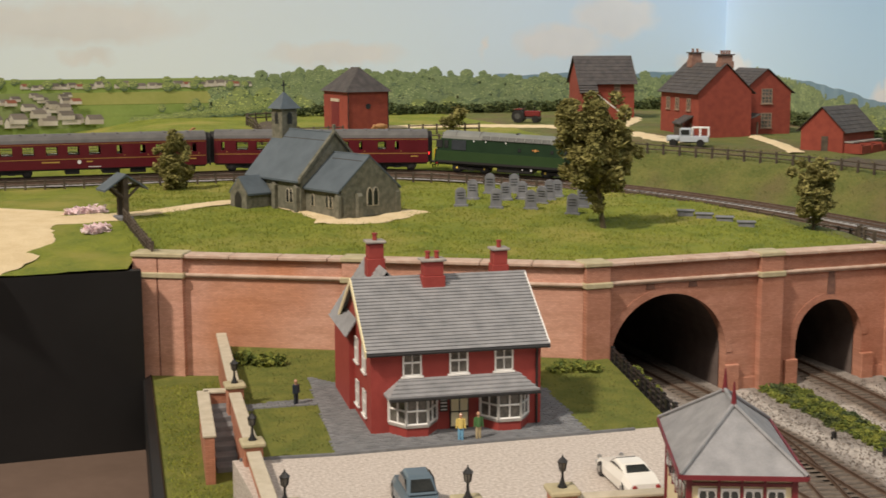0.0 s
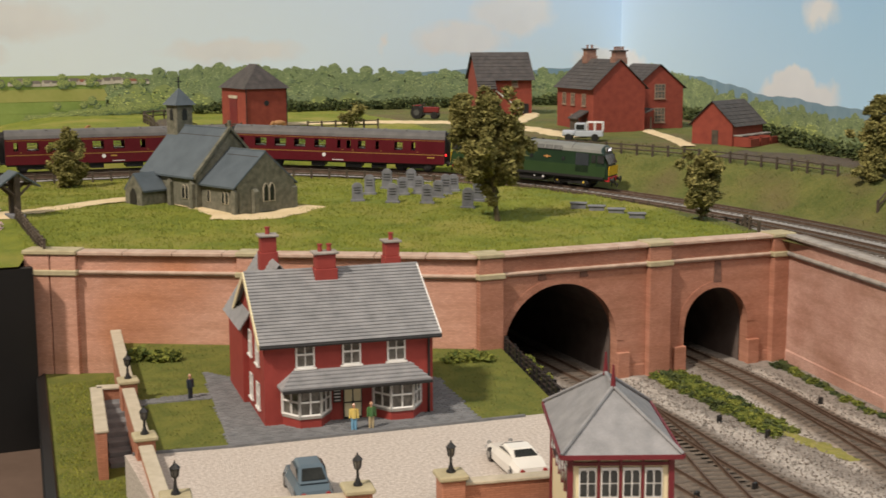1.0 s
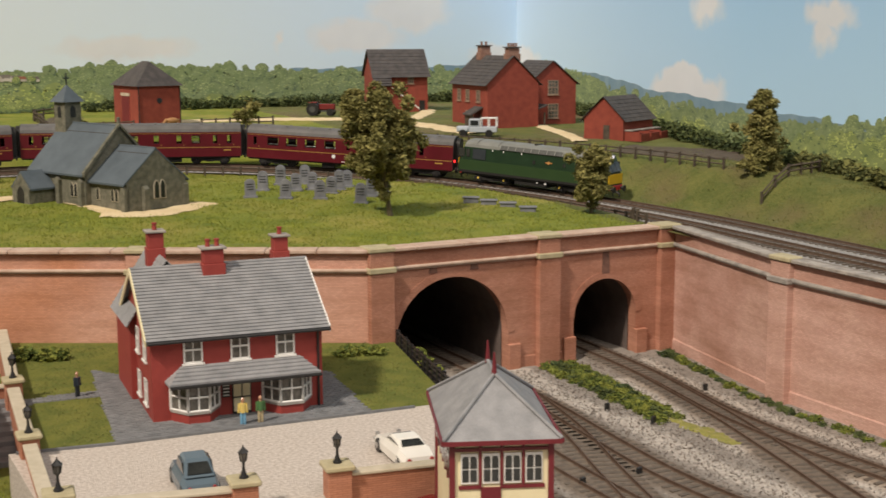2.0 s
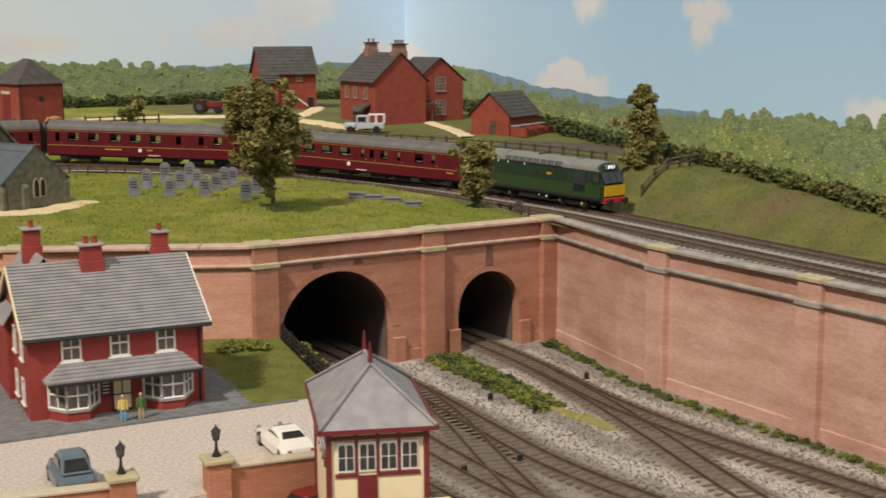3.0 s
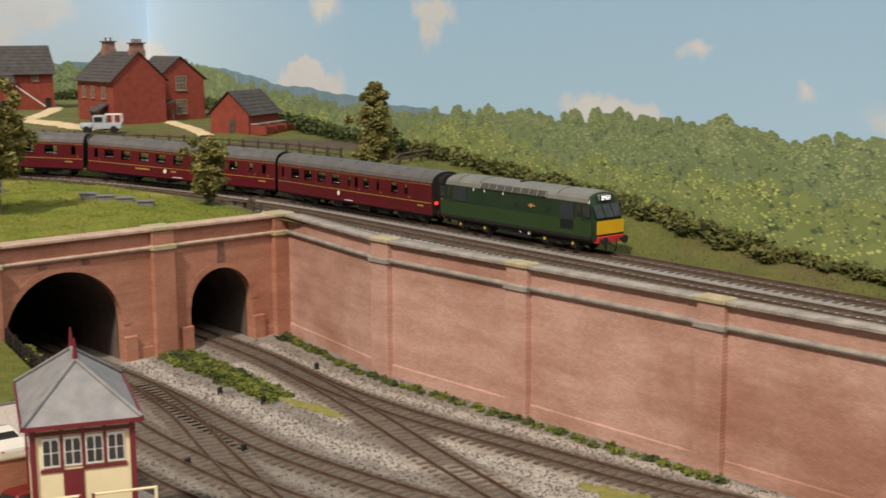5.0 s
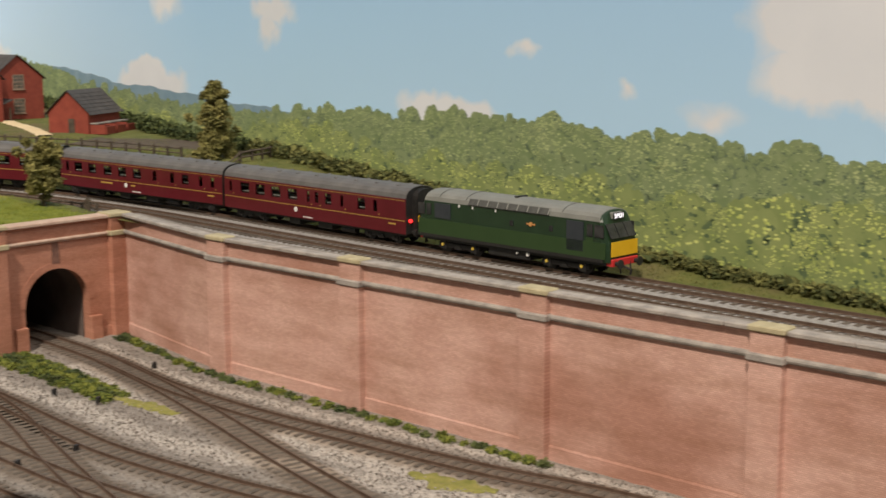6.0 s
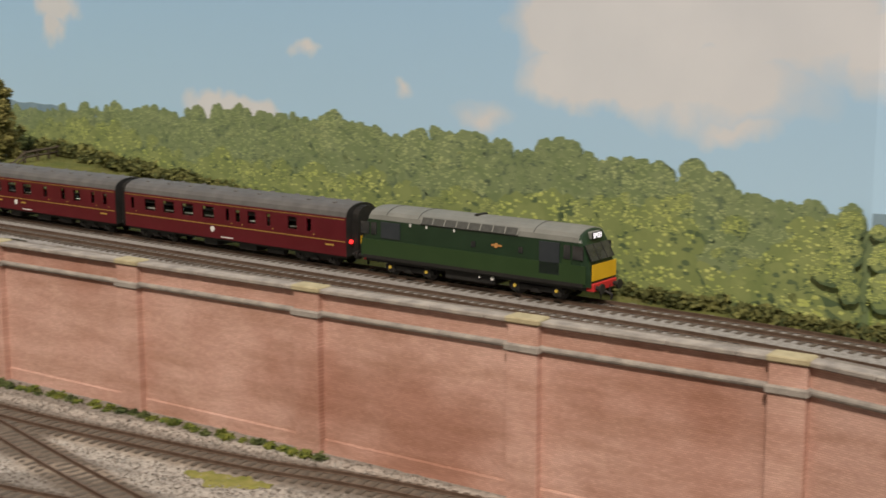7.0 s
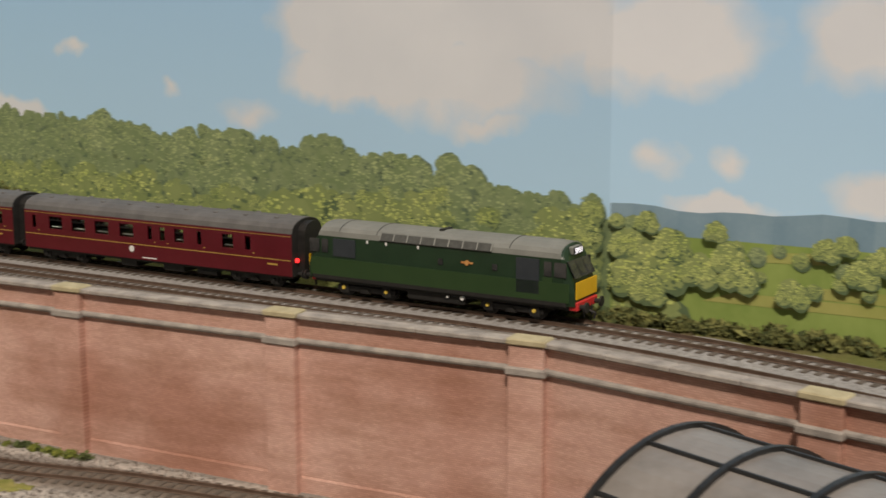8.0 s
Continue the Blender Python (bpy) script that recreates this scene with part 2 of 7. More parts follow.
def table(x, rows):
    if x <= rows[0][0]:
        return rows[0][1]
    for (a, va), (b, vb) in zip(rows, rows[1:]):
        if x <= b:
            return va + (vb - va) * (x - a) / (b - a)
    return rows[-1][1]


# ---- the plan: upper railway line, and the ground beside it ----
CX, CY, CR = 0.53, 1.06, 0.60
END = radians(-3.2)
ARC = CR * (math.pi / 2 - END)
EX, EY = CX + CR * math.cos(END), CY + CR * math.sin(END)
HX_, HY_ = math.sin(END), -math.cos(END)


# past the long straight the line swings gently inwards
S1, R2, TURN2 = 0.768, 1.2, radians(14)
BX, BY = EX + HX_ * S1, EY + HY_ * S1
QX, QY = BX + R2 * HY_, BY - R2 * HX_


def swung(f):
    """Place and heading on the second bend after a turn of f."""
    hx, hy = HX_ * math.cos(f) + HY_ * math.sin(f), HY_ * math.cos(f) - HX_ * math.sin(f)
    return QX - R2 * hy, QY + R2 * hx, hx, hy


def line_at(s, side=0.0):
    """The place and heading of the upper line; s grows the way the train runs, 0 where the bend ends. side: to the right of the way, the inside."""
    if s > S1:
        x, y, hx, hy = swung(min((s - S1) / R2, TURN2))
        more = max(0.0, s - S1 - R2 * TURN2)
        x, y = x + hx * more, y + hy * more
    elif s >= 0:
        x, y, hx, hy = EX + HX_ * s, EY + HY_ * s, HX_, HY_
    elif s > -ARC:
        f = END - s / CR
        x, y, hx, hy = CX + CR * math.cos(f), CY + CR * math.sin(f), math.sin(f), -math.cos(f)
    else:
        x, y, hx, hy = CX + (s + ARC), CY + CR, 1.0, 0.0
    return x + hy * side, y - hx * side, math.atan2(hy, hx)


def rail_z(s):
    return 0.099 + 0.029 * smooth01((-s - 0.02) / 0.85)


def near_line(x, y):
    """How far along the upper line, and how far outside it, a place lies."""
    if y < EY:
        s = (x - EX) * HX_ + (y - EY) * HY_
        if s > S1:
            px, py, hx, hy = swung(TURN2)
            more = (x - px) * hx + (y - py) * hy
            if more > 0:
                return S1 + R2 * TURN2 + more, (x - px) * -hy + (y - py) * hx
            vx, vy = x - QX, y - QY
            f = math.atan2(vx * HX_ + vy * HY_, -(vx * HY_ - vy * HX_))
            return S1 + R2 * f, math.hypot(vx, vy) - R2
        return s, (x - EX) * -HY_ + (y - EY) * HX_
    if x < CX:
        return -ARC + (x - CX), y - (CY + CR)
    f = math.atan2(y - CY, x - CX)
    return -(f - END) * CR, math.hypot(x - CX, y - CY) - CR


OUT = [(-0.6, 0.090), (0.3, 0.094), (0.6, 0.101), (0.72, 0.112), (0.9, 0.125), (1.08, 0.135), (1.5, 0.146), (1.9, 0.160), (2.3, 0.164)]


def ground(x, y):
    s, d = near_line(x, y)
    bed = rail_z(s) - 0.0055
    if d > 0:
        rise = table(y, OUT)
        if x < 0.55:
            rise = 0.125 + (rise - 0.125) * smooth01((x - 0.25) / 0.3)
        return bed + (max(rise, bed) - bed) * smooth01((d - 0.03) / 0.075)
    hill = 0.108 + 0.013 * smooth01((y - 1.0) / 0.4) - 0.006 * smooth01((0.41 - x) / 0.04) * smooth01((1.3 - y) / 0.2)
    return bed + (hill - bed) * smooth01((-d - 0.075) / 0.05)


def rough_ground(x, y):
    return ground(x, y) + 0.0016 * (noise.noise((x * 22, y * 22, 0)) + 0.6 * noise.noise((x * 70, y * 70, 5)))


def left_wall_y(x):
    return 0.978 + (0.704 - x) * 0.528


def sheet(name, columns, mat, parent=None, smooth=True):
    """One surface from columns of points, all of one length."""
    k = len(columns[0])
    verts = [p for c in columns for p in c]
    faces = [(i * k + j, (i + 1) * k + j, (i + 1) * k + j + 1, i * k + j + 1) for i in range(len(columns) - 1) for j in range(k - 1)]
    return raw(name, verts, faces, mat, parent, smooth)


def spread(a, b, n):
    return [a + (b - a) * i / n for i in range(n + 1)]


# upper ground: grassed plateau behind the walls, and the strip along the right-hand line
cols = []
for x in spread(-0.9, 0.992, 210):
    y0 = 1.12 if x < 0.379 else (left_wall_y(x) + 0.006 if x < 0.704 else 0.986)
    cols.append([(x, y, rough_ground(x, y)) for y in (y0 + (2.24 - y0) * (j / 130) ** 1.15 for j in range(131))])
upper = tagged(sheet("ground", cols, GRASS), "bright green scenic grass on a raised model hill", "grass", kind="structure")
cols = []
for x in spread(0.992, 1.62, 90):
    cols.append([(x, y, rough_ground(x, y)) for y in spread(-0.75, 2.24, 330)])
bank = tagged(sheet("ground_bank", cols, BANK), "olive scenic grass bank beside the upper railway line", "grass", kind="structure")

cols = []
for y in spread(-0.62, 0.2, 90):
    x0 = 0.974 - max(0.0, 0.128 - y) * 0.2346
    cols.append([(x, y, rough_ground(x, y) - 0.001) for x in spread(x0, 0.9935, 12)])
tagged(sheet("ground_front", cols[::-1], BANK), "olive scenic ground under the swinging railway line", "grass", kind="structure")

# lower ground: railway bed, yard, lawns
low = nb()
bx(low, 0.402, 0.985, -0.75, 1.4, -0.03, -0.001)
tagged(part("ground_lower", low, BALLAST), "grey brown ballasted track bed below the walls", "track bed", kind="structure")


def slab(name, pts, z0, z1, mat, label, category):
    bm = prism(nb(), pts, "z", z0, z1)
    return tagged(part(name, bm, mat), label, category, kind="structure")


slab("lawn", [(0.334, 0.5), (0.412, 0.5), (0.445, 1.118), (0.388, 1.138)], -0.03, 0.012, LAWN, "green scenic lawn at the edge of the baseboard", "lawn")
slab("pavement", [(0.4, 0.655), (0.663, 0.655), (0.6835, 0.793), (0.4, 0.815)], -0.0006, 0.0375, GRAVEL, "pale crushed stone station yard", "gravel yard")
slab("lawn_garden", [(0.4105, 0.8155), (0.684, 0.7935), (0.724, 0.977), (0.70, 0.99), (0.443, 1.122)], -0.0005, 0.0372, LAWN, "short olive grass garden round the station house", "lawn")
slab("road", [(0.41, 0.2), (0.66, 0.2), (0.66, 0.6545), (0.413, 0.6545)], -0.0004, 0.018, GRAVEL, "pale gravel forecourt road below the yard wall", "gravel road")


# ---- walls ----
def oriented(p, q):
    """A pose at p with x towards q; the wall's face looks to -y of it."""
    return pose(p[0], p[1], 0, 0, 0, math.degrees(math.atan2(q[1] - p[1], q[0] - p[0]))), math.hypot(q[0] - p[0], q[1] - p[1])


def wall_run(name, p, q, mat, label, piers, arches=(), base=-0.002, pier_w=0.021, top=0.113, caps=True, depth=None, trim=None):
    """A brick retaining wall with coping, string course, plinth and piers. arches: (x, half width, springing, far end)."""
    m, length = oriented(p, q)
    wall = thing(name, label, "retaining wall", m, kind="structure")
    stone, bead = (trim, 0.0016) if trim else (COPING, 0.0019)
    # face with the arches cut out, column by column
    bm = nb()
    xs = {0.0, length}
    for ax, r, _ in arches:
        xs |= {ax + r * math.cos(math.pi * i / 32) for i in range(33)}
    xs = sorted(xs)
    def under(x):
        for ax, r, sp in arches:
            if abs(x - ax) < r - 1e-6:
                return sp + math.sqrt(r * r - (x - ax) ** 2)
            if abs(abs(x - ax) - r) < 1e-6:
                return None
        return base
    for a, b in zip(xs, xs[1:]):
        mid = under((a + b) / 2)
        lo_a, lo_b = under(a), under(b)
        if mid == base:
            lo_a = lo_b = base
        else:
            sp = [k for k in arches if abs((a + b) / 2 - k[0]) < k[1]][0][2]
            lo_a, lo_b = (sp if lo_a in (None, base) else lo_a), (sp if lo_b in (None, base) else lo_b)
        hexa(bm, [(a, 0.002, lo_a), (b, 0.002, lo_b), (b, 0.014, lo_b), (a, 0.014, lo_a), (a, 0.002, top - 0.003), (b, 0.002, top - 0.003), (b, 0.014, top - 0.003), (a, 0.014, top - 0.003)])
    bmesh.ops.remove_doubles(bm, verts=bm.verts, dist=1e-6)
    part("brickwork", bm, mat, wall)
    for ax, r, sp in arches:
        ring = nb()
        for i in range(24):
            f, g = math.pi * (i + 0.01) / 24, math.pi * (i + 0.99) / 24
            pts = [(ax + k * math.cos(h), sp + k * math.sin(h)) for k, h in ((r - 0.0004, f), (r + 0.0055, f), (r + 0.0055, g), (r - 0.0004, g))]
            prism(ring, pts, "y", 0.0015, 0.004)
        part("arch_ring", ring, mat, wall)
        for s in (-1, 1):
            foot = nb()
            bx(foot, ax + s * r - 0.001, ax + s * (r + 0.011), -0.0015, 0.004, base, 0.022)
            if s < 0:
                foot.free()
                foot = bx(nb(), ax - r - 0.011, ax - r + 0.001, -0.0015, 0.004, base, 0.022)
            part("arch_foot", bevel(foot, 0.0006), mat, wall)
        tube = nb()
        pts = [(-r, base)] + [(r * math.cos(math.pi - math.pi * i / 20), sp + r * math.sin(math.pi * i / 20)) for i in range(21)] + [(r, base)]
        out = [(x * 1.06, z * 1.04 + 0.001) for x, z in pts]
        rows = [[tube.verts.new((ax + x, y, z)) for x, z in k] for k in (pts, out) for y in (0.013, 0.33)]
        for k in range(len(pts) - 1):
            tube.faces.new((rows[0][k], rows[0][k + 1], rows[1][k + 1], rows[1][k]))
            tube.faces.new((rows[2][k], rows[2][k + 1], rows[3][k + 1], rows[3][k]))
        bx(tube, ax - r * 1.1, ax + r * 1.1, 0.33, 0.335, base, sp + r * 1.1)
        part("tunnel_lining", tube, TUNNEL, wall)
        for dx in (-0.018, 0.020) if r > 0.04 else (0.0,):
            bm = nb()
            prism(bm, [(ax + dx - 0.004, sp + r + 0.004), (ax + dx + 0.004, sp + r + 0.004), (ax + dx + 0.003, 0.0945), (ax + dx - 0.003, 0.0945)], "y", 0.0014, 0.003)
            part("smoke_stain", bm, SOOT, wall, "sooty streak above the tunnel mouth")
    # coping stones, string course, plinth
    n = max(2, round(length / 0.04))
    for i in range(n):
        bm = nb()
        bx(bm, length * i / n + 0.0002, length * (i + 1) / n - 0.0002, -0.0022, 0.016 if depth is None else depth, top - 0.003, top)
        part("coping_stone", bevel(bm, 0.0006), stone, wall)
    if depth is not None:
        part("ballast_edge", bevel(bx(nb(), 0, length, depth - 0.0005, 0.017, top - 0.004, top - 0.0012), 0.0005), BALLAST, wall, "grey ballast spilt against the coping")
    bm = nb()
    rod(bm, (0, 0.0005, 0.0962), (length, 0.0005, 0.0962), bead, n=10)
    bx(bm, 0, length, 0.0004, 0.003, 0.0940, 0.0975)
    part("string_course", bm, stone, wall, "weathered stone string course")
    cuts = sorted([0.0, length] + [v for ax, r, _ in arches for v in (ax - r - 0.011, ax + r + 0.011)])
    for a, b in zip(cuts[::2], cuts[1::2]):
        bm = nb()
        prism(bm, [(0.0012, base), (0.003, base), (0.003, 0.0105), (0.0019, 0.0105), (0.0012, 0.0095)], "x", a, b)
        part("plinth", bm, mat, wall)
    for x in piers:
        bm = bevel(bx(nb(), x, x + pier_w, -0.0042, 0.003, base, 0.0945), 0.0004)
        pier = part("pier", bm, mat, wall)
        bm = bevel(bx(nb(), x, x + pier_w, -0.0030, 0.003, 0.0975, top - 0.003), 0.0003)
        part("pier_top", bm, mat, pier)
        bm = bevel(bx(nb(), x - 0.0015, x + pier_w + 0.0015, -0.0056, 0.004, 0.0935, 0.0982), 0.0008)
        part("pier_band", bm, CAPSTONE if caps else COPING, pier)
        bm = bevel(bx(nb(), x - 0.0012, x + pier_w + 0.0012, -0.0045, 0.017 if depth is None else depth + 0.001, top - 0.0026, top + 0.0012), 0.0008)
        part("capstone", bm, CAPSTONE, pier, "pale yellow stone cap")
    return wall


wall_run("wall_left", (0.378, 1.150), (0.704, 0.978), BRICK_LEFT, "long orange brick retaining wall with stone coping", [0.0, 0.022, 0.176], trim=PINKSTONE)
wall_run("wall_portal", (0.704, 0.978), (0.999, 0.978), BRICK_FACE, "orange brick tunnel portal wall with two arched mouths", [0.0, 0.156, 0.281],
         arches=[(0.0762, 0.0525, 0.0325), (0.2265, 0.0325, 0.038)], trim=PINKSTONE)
wall_run("wall_corner", (0.999, 0.977), (0.968, 0.806), BRICK_RIGHT, "pink brick retaining wall meeting the tunnel portal", [], caps=False, depth=0.0085)
wall_run("wall_right", (0.968, 0.807), (0.966, 0.128), BRICK_RIGHT, "long pinkish brick retaining wall with regular piers", [0.0, 0.158, 0.330, 0.497, 0.658], caps=False, depth=0.0085)
wall_run("wall_front", (0.966, 0.129), (0.795, -0.60), BRICK_FRONT, "pinkish brick retaining wall swinging towards the front", [0.150, 0.318, 0.486, 0.654], caps=False, depth=0.0085)

fascia = nb()
bx(fascia, -0.9, 0.381, 1.1195, 1.13, -0.05, 0.1035)
tagged(part("fascia_board", fascia, BLACKBOARD), "plain black baseboard front beside the hill", "board", kind="structure")
edge = nb()
prism(edge, [(0.325, 0.498), (0.3338, 0.498), (0.3878, 1.136), (0.379, 1.1185)], "z", -0.046, 0.0145)
tagged(part("baseboard_edge", bevel(edge, 0.001), BLACKBOARD), "black painted edge of the model baseboard", "board", kind="structure")
FLOORM = material("brown_table", (0.10, 0.066, 0.047), (0.14, 0.095, 0.07), scale=12, rough=0.7)
floor = nb()
bx(floor, -3.0, 3.0, -3.5, 2.4, -0.055, -0.045)
tagged(part("floor", floor, FLOORM), "dull brown surface below the model", "table", kind="structure")

# ---- track ----
def ribbon(name, pts, width, mat, zf, lift, parent=None, ragged=0.0, seed=0):
    """A strip laid on the ground along a line, with an uneven edge."""
    rnd = random.Random(seed)
    cols = []
    for i, p in enumerate(pts):
        a, b = Vector(pts[max(i - 1, 0)][:2]), Vector(pts[min(i + 1, len(pts) - 1)][:2])
        d = (b - a).normalized()
        nx, ny = -d.y, d.x
        w = width if not callable(width) else width(i / (len(pts) - 1))
        l, r = w * (0.5 + ragged * rnd.uniform(-1, 1)), w * (0.5 + ragged * rnd.uniform(-1, 1))
        row = []
        for k in range(7):
            o = -l + (l + r) * k / 6
            x, y = p[0] + nx * o, p[1] + ny * o
            row.append((x, y, zf(x, y) + lift - (0.0012 if k in (0, 6) else 0)))
        cols.append(row)
    return sheet(name, cols, mat, parent)


def smooth_line(pts, step):
    """A smooth line through a few points of the plan, in even steps."""
    dense = []
    for i in range(len(pts) - 1):
        p0, p1, p2, p3 = (Vector(pts[clamp(k, 0, len(pts) - 1)]) for k in (i - 1, i, i + 1, i + 2))
        for j in range(20):
            u = j / 20
            dense.append(0.5 * (2 * p1 + (p2 - p0) * u + (2 * p0 - 5 * p1 + 4 * p2 - p3) * u * u + (3 * p1 - p0 - 3 * p2 + p3) * u ** 3))
    dense.append(Vector(pts[-1]))
    out, left = [dense[0]], step
    for a, b in zip(dense, dense[1:]):
        d = (b - a).length
        while d >= left and d > 0:
            a = a + (b - a) * (left / d)
            out.append(a)
            d, left = (b - a).length, step
        left -= d
    return out


GAUGE = 0.00825


def track(name, pts, zs, label, group):
    """Two rails on sleepers along even points of the plan."""
    tr = thing(name, label, "railway track", group=group, kind="structure")
    vs, fs = [], []
    for i in range(1, len(pts) - 1):
        d = (pts[i + 1] - pts[i - 1]).normalized()
        nrm = Vector((-d.y, d.x))
        j = 0.0004 * math.sin(i * 7.3)
        z = zs[i]
        base = len(vs)
        for h in (z - 0.0048, z - 0.0022):
            for a, b in ((-1, -1), (1, -1), (1, 1), (-1, 1)):
                q = pts[i] + d * (0.0017 * a) + nrm * (0.0165 * b + j)
                vs.append((q.x, q.y, h))
        fs += [tuple(base + k for k in f) for f in ((0, 3, 2, 1), (4, 5, 6, 7), (0, 1, 5, 4), (1, 2, 6, 5), (2, 3, 7, 6), (3, 0, 4, 7))]
    tagged(raw("sleepers", vs, fs, SLEEPER, tr), kind="stuff")
    for side in (-1, 1):
        vs, fs = [], []
        for i, p in enumerate(pts):
            d = (pts[min(i + 1, len(pts) - 1)] - pts[max(i - 1, 0)]).normalized()
            nrm = Vector((-d.y, d.x))
            c = p + nrm * side * GAUGE
            for o, h in ((-0.0011, -0.0023), (-0.00035, -0.0018), (-0.00045, 0), (0.00045, 0), (0.00035, -0.0018), (0.0011, -0.0023)):
                q = c + nrm * o
                vs.append((q.x, q.y, zs[i] + h))
        for i in range(len(pts) - 1):
            fs += [(i * 6 + k, (i + 1) * 6 + k, (i + 1) * 6 + (k + 1) % 6, i * 6 + (k + 1) % 6) for k in range(6)]
        raw("rail", vs, fs, RAIL, tr)
    return tr


for side, nm in ((0.0, "outer"), (0.0465, "inner")):
    ss = spread(-2.25, 1.6, 470)
    pts = [Vector(line_at(s, side)[:2]) for s in ss]
    zs = [rail_z(s) for s in ss]
    track("track_" + nm, pts, zs, "brown sleepered upper track curving round the hill", "upper tracks")
ss = spread(-2.25, 1.6, 400)
ribbon("ballast_upper", [line_at(s, 0.023)[:2] for s in ss], 0.094, CLEAN_BALLAST, lambda x, y: rail_z(near_line(x, y)[0]) - 0.0055, 0.0026, ragged=0.03)
tagged(bpy.data.objects["ballast_upper"], "grey ballast under the upper double track", "ballast", kind="structure")

LOW = 0.0045
LOWER = [
    [(0.752, 1.36), (0.75, 1.05), (0.745, 0.86), (0.735, 0.74), (0.735, 0.62), (0.752, 0.5), (0.775, 0.35), (0.80, 0.1), (0.82, -0.3)],
    [(0.806, 1.36), (0.803, 1.05), (0.80, 0.88), (0.790, 0.77), (0.784, 0.68), (0.792, 0.58), (0.808, 0.48), (0.830, 0.33), (0.855, 0.1), (0.87, -0.3)],
    [(0.945, 1.36), (0.932, 1.05), (0.922, 0.9), (0.905, 0.78), (0.902, 0.68), (0.908, 0.58), (0.918, 0.47), (0.933, 0.38), (0.943, 0.2), (0.945, -0.3)],
    [(0.9245, 0.915), (0.902, 0.79), (0.878, 0.69), (0.854, 0.60), (0.832, 0.51), (0.808, 0.40), (0.775, 0.2), (0.745, -0.3)],
    [(0.803, 0.90), (0.782, 0.80), (0.752, 0.70), (0.725, 0.60), (0.705, 0.50), (0.69, 0.35), (0.68, 0.0)],
    [(0.70, 0.80), (0.688, 0.72), (0.69, 0.62), (0.715, 0.52), (0.745, 0.40), (0.76, 0.2), (0.77, -0.2)],
]
LAID = []
for k, pl in enumerate(LOWER):
    pts = smooth_line([Vector(p) for p in pl], 0.0082)
    LAID += pts
    track("track_lower", pts, [LOW + 0.0002 * (k % 3)] * len(pts), "weathered brown sleepered track leading from the tunnel mouths", "lower tracks")
PALE = []
for pl, w in (([(0.838, 0.97), (0.826, 0.88), (0.832, 0.80), (0.826, 0.72), (0.83, 0.64), (0.862, 0.5), (0.88, 0.35), (0.885, 0.1)], 0.012),
              ([(0.955, 0.95), (0.937, 0.85), (0.935, 0.7), (0.945, 0.55), (0.955, 0.45), (0.958, 0.3)], 0.007),
              ([(0.895, 0.9), (0.872, 0.78), (0.862, 0.71)], 0.009), ([(0.885, 0.62), (0.884, 0.55), (0.888, 0.45), (0.895, 0.3)], 0.015)):
    PALE += [(p.x, p.y, w) for p in smooth_line([Vector(p) for p in pl], 0.008)]


def bed_tones(xy):
    """How oily brown, and how pale, the stones are at places of the track bed."""
    laid, pale = np.array([p[:] for p in LAID]), np.array(PALE)
    oil, light_ = [], []
    for i in range(0, len(xy), 2000):
        q = xy[i:i + 2000]
        oil.append(np.sqrt(((q[:, None, :] - laid[None, :, :]) ** 2).sum(2)).min(1))
        light_.append((np.sqrt(((q[:, None, :] - pale[None, :, :2]) ** 2).sum(2)) / pale[None, :, 2]).min(1))
    return np.concatenate(oil), np.concatenate(light_)


xs, ys = np.linspace(0.62, 0.992, 125), np.linspace(0.05, 1.30, 420)
xy = np.array([(x, y) for x in xs for y in ys])
oil, pale_ = bed_tones(xy)
cols, shade = [], []
for i, x in enumerate(xs):
    col = []
    for j, y in enumerate(ys):
        k = i * len(ys) + j
        q = 0.5 * noise.noise((x * 55, y * 55, 1)) + 0.35 * noise.noise((x * 170, y * 170, 2))
        o = smooth01((0.0235 + 0.007 * q - oil[k]) / 0.009)
        p = smooth01((1.25 + 0.9 * q - pale_[k]) / 0.7)
        col.append((x, y, 0.0004 + 0.0018 * o + 0.0006 * noise.noise((x * 120, y * 120, 4))))
        shade.append((o, p))
    cols.append(col)
bed = sheet("ballast_lower", cols, BEDSTONE)
tone = bed.data.color_attributes.new("stones", "FLOAT_COLOR", "POINT")
tone.data.foreach_set("color", [v for o, p in shade for v in (o, p, 0.0, 1.0)])
tagged(bed, "grey brown ballast round the tracks, paler between them", "ballast", kind="structure")
rnd = random.Random(12)
for tgt, count in ((BALLAST, 15000), (PALE_BALLAST, 12000)):
    place = np.array([(rnd.uniform(0.66, 0.965), rnd.uniform(0.35, 0.97)) for _ in range(count)])
    oil, pale_ = bed_tones(place)
    vs, fs = [], []
    for (x, y), o, p in zip(place, oil, pale_):
        if o < 0.017 or (tgt is PALE_BALLAST and p > rnd.uniform(0.7, 2.2)):
            continue
        r, b = rnd.uniform(0.0004, 0.0008), len(vs)
        vs += [(x + rnd.gauss(0, r), y + rnd.gauss(0, r), 0.0008 + (rnd.random() * 0.0014 if q else -0.0008)) for q in range(4)]
        fs += [(b + i, b + j, b + k) for i, j, k in ((0, 1, 2), (0, 3, 1), (1, 3, 2), (2, 3, 0))]
    tagged(raw("ballast_stones", vs, fs, tgt), "loose ballast stones beside the tracks", "ballast", kind="stuff")

# ---- backdrop ----
SKY_BACK, CORNER, KINK = (-1.2, 2.2), (1.545, 2.2), (1.112, 0.144)
LINE = [(-1.6, 2.2), CORNER, KINK, (1.05, -0.9)]


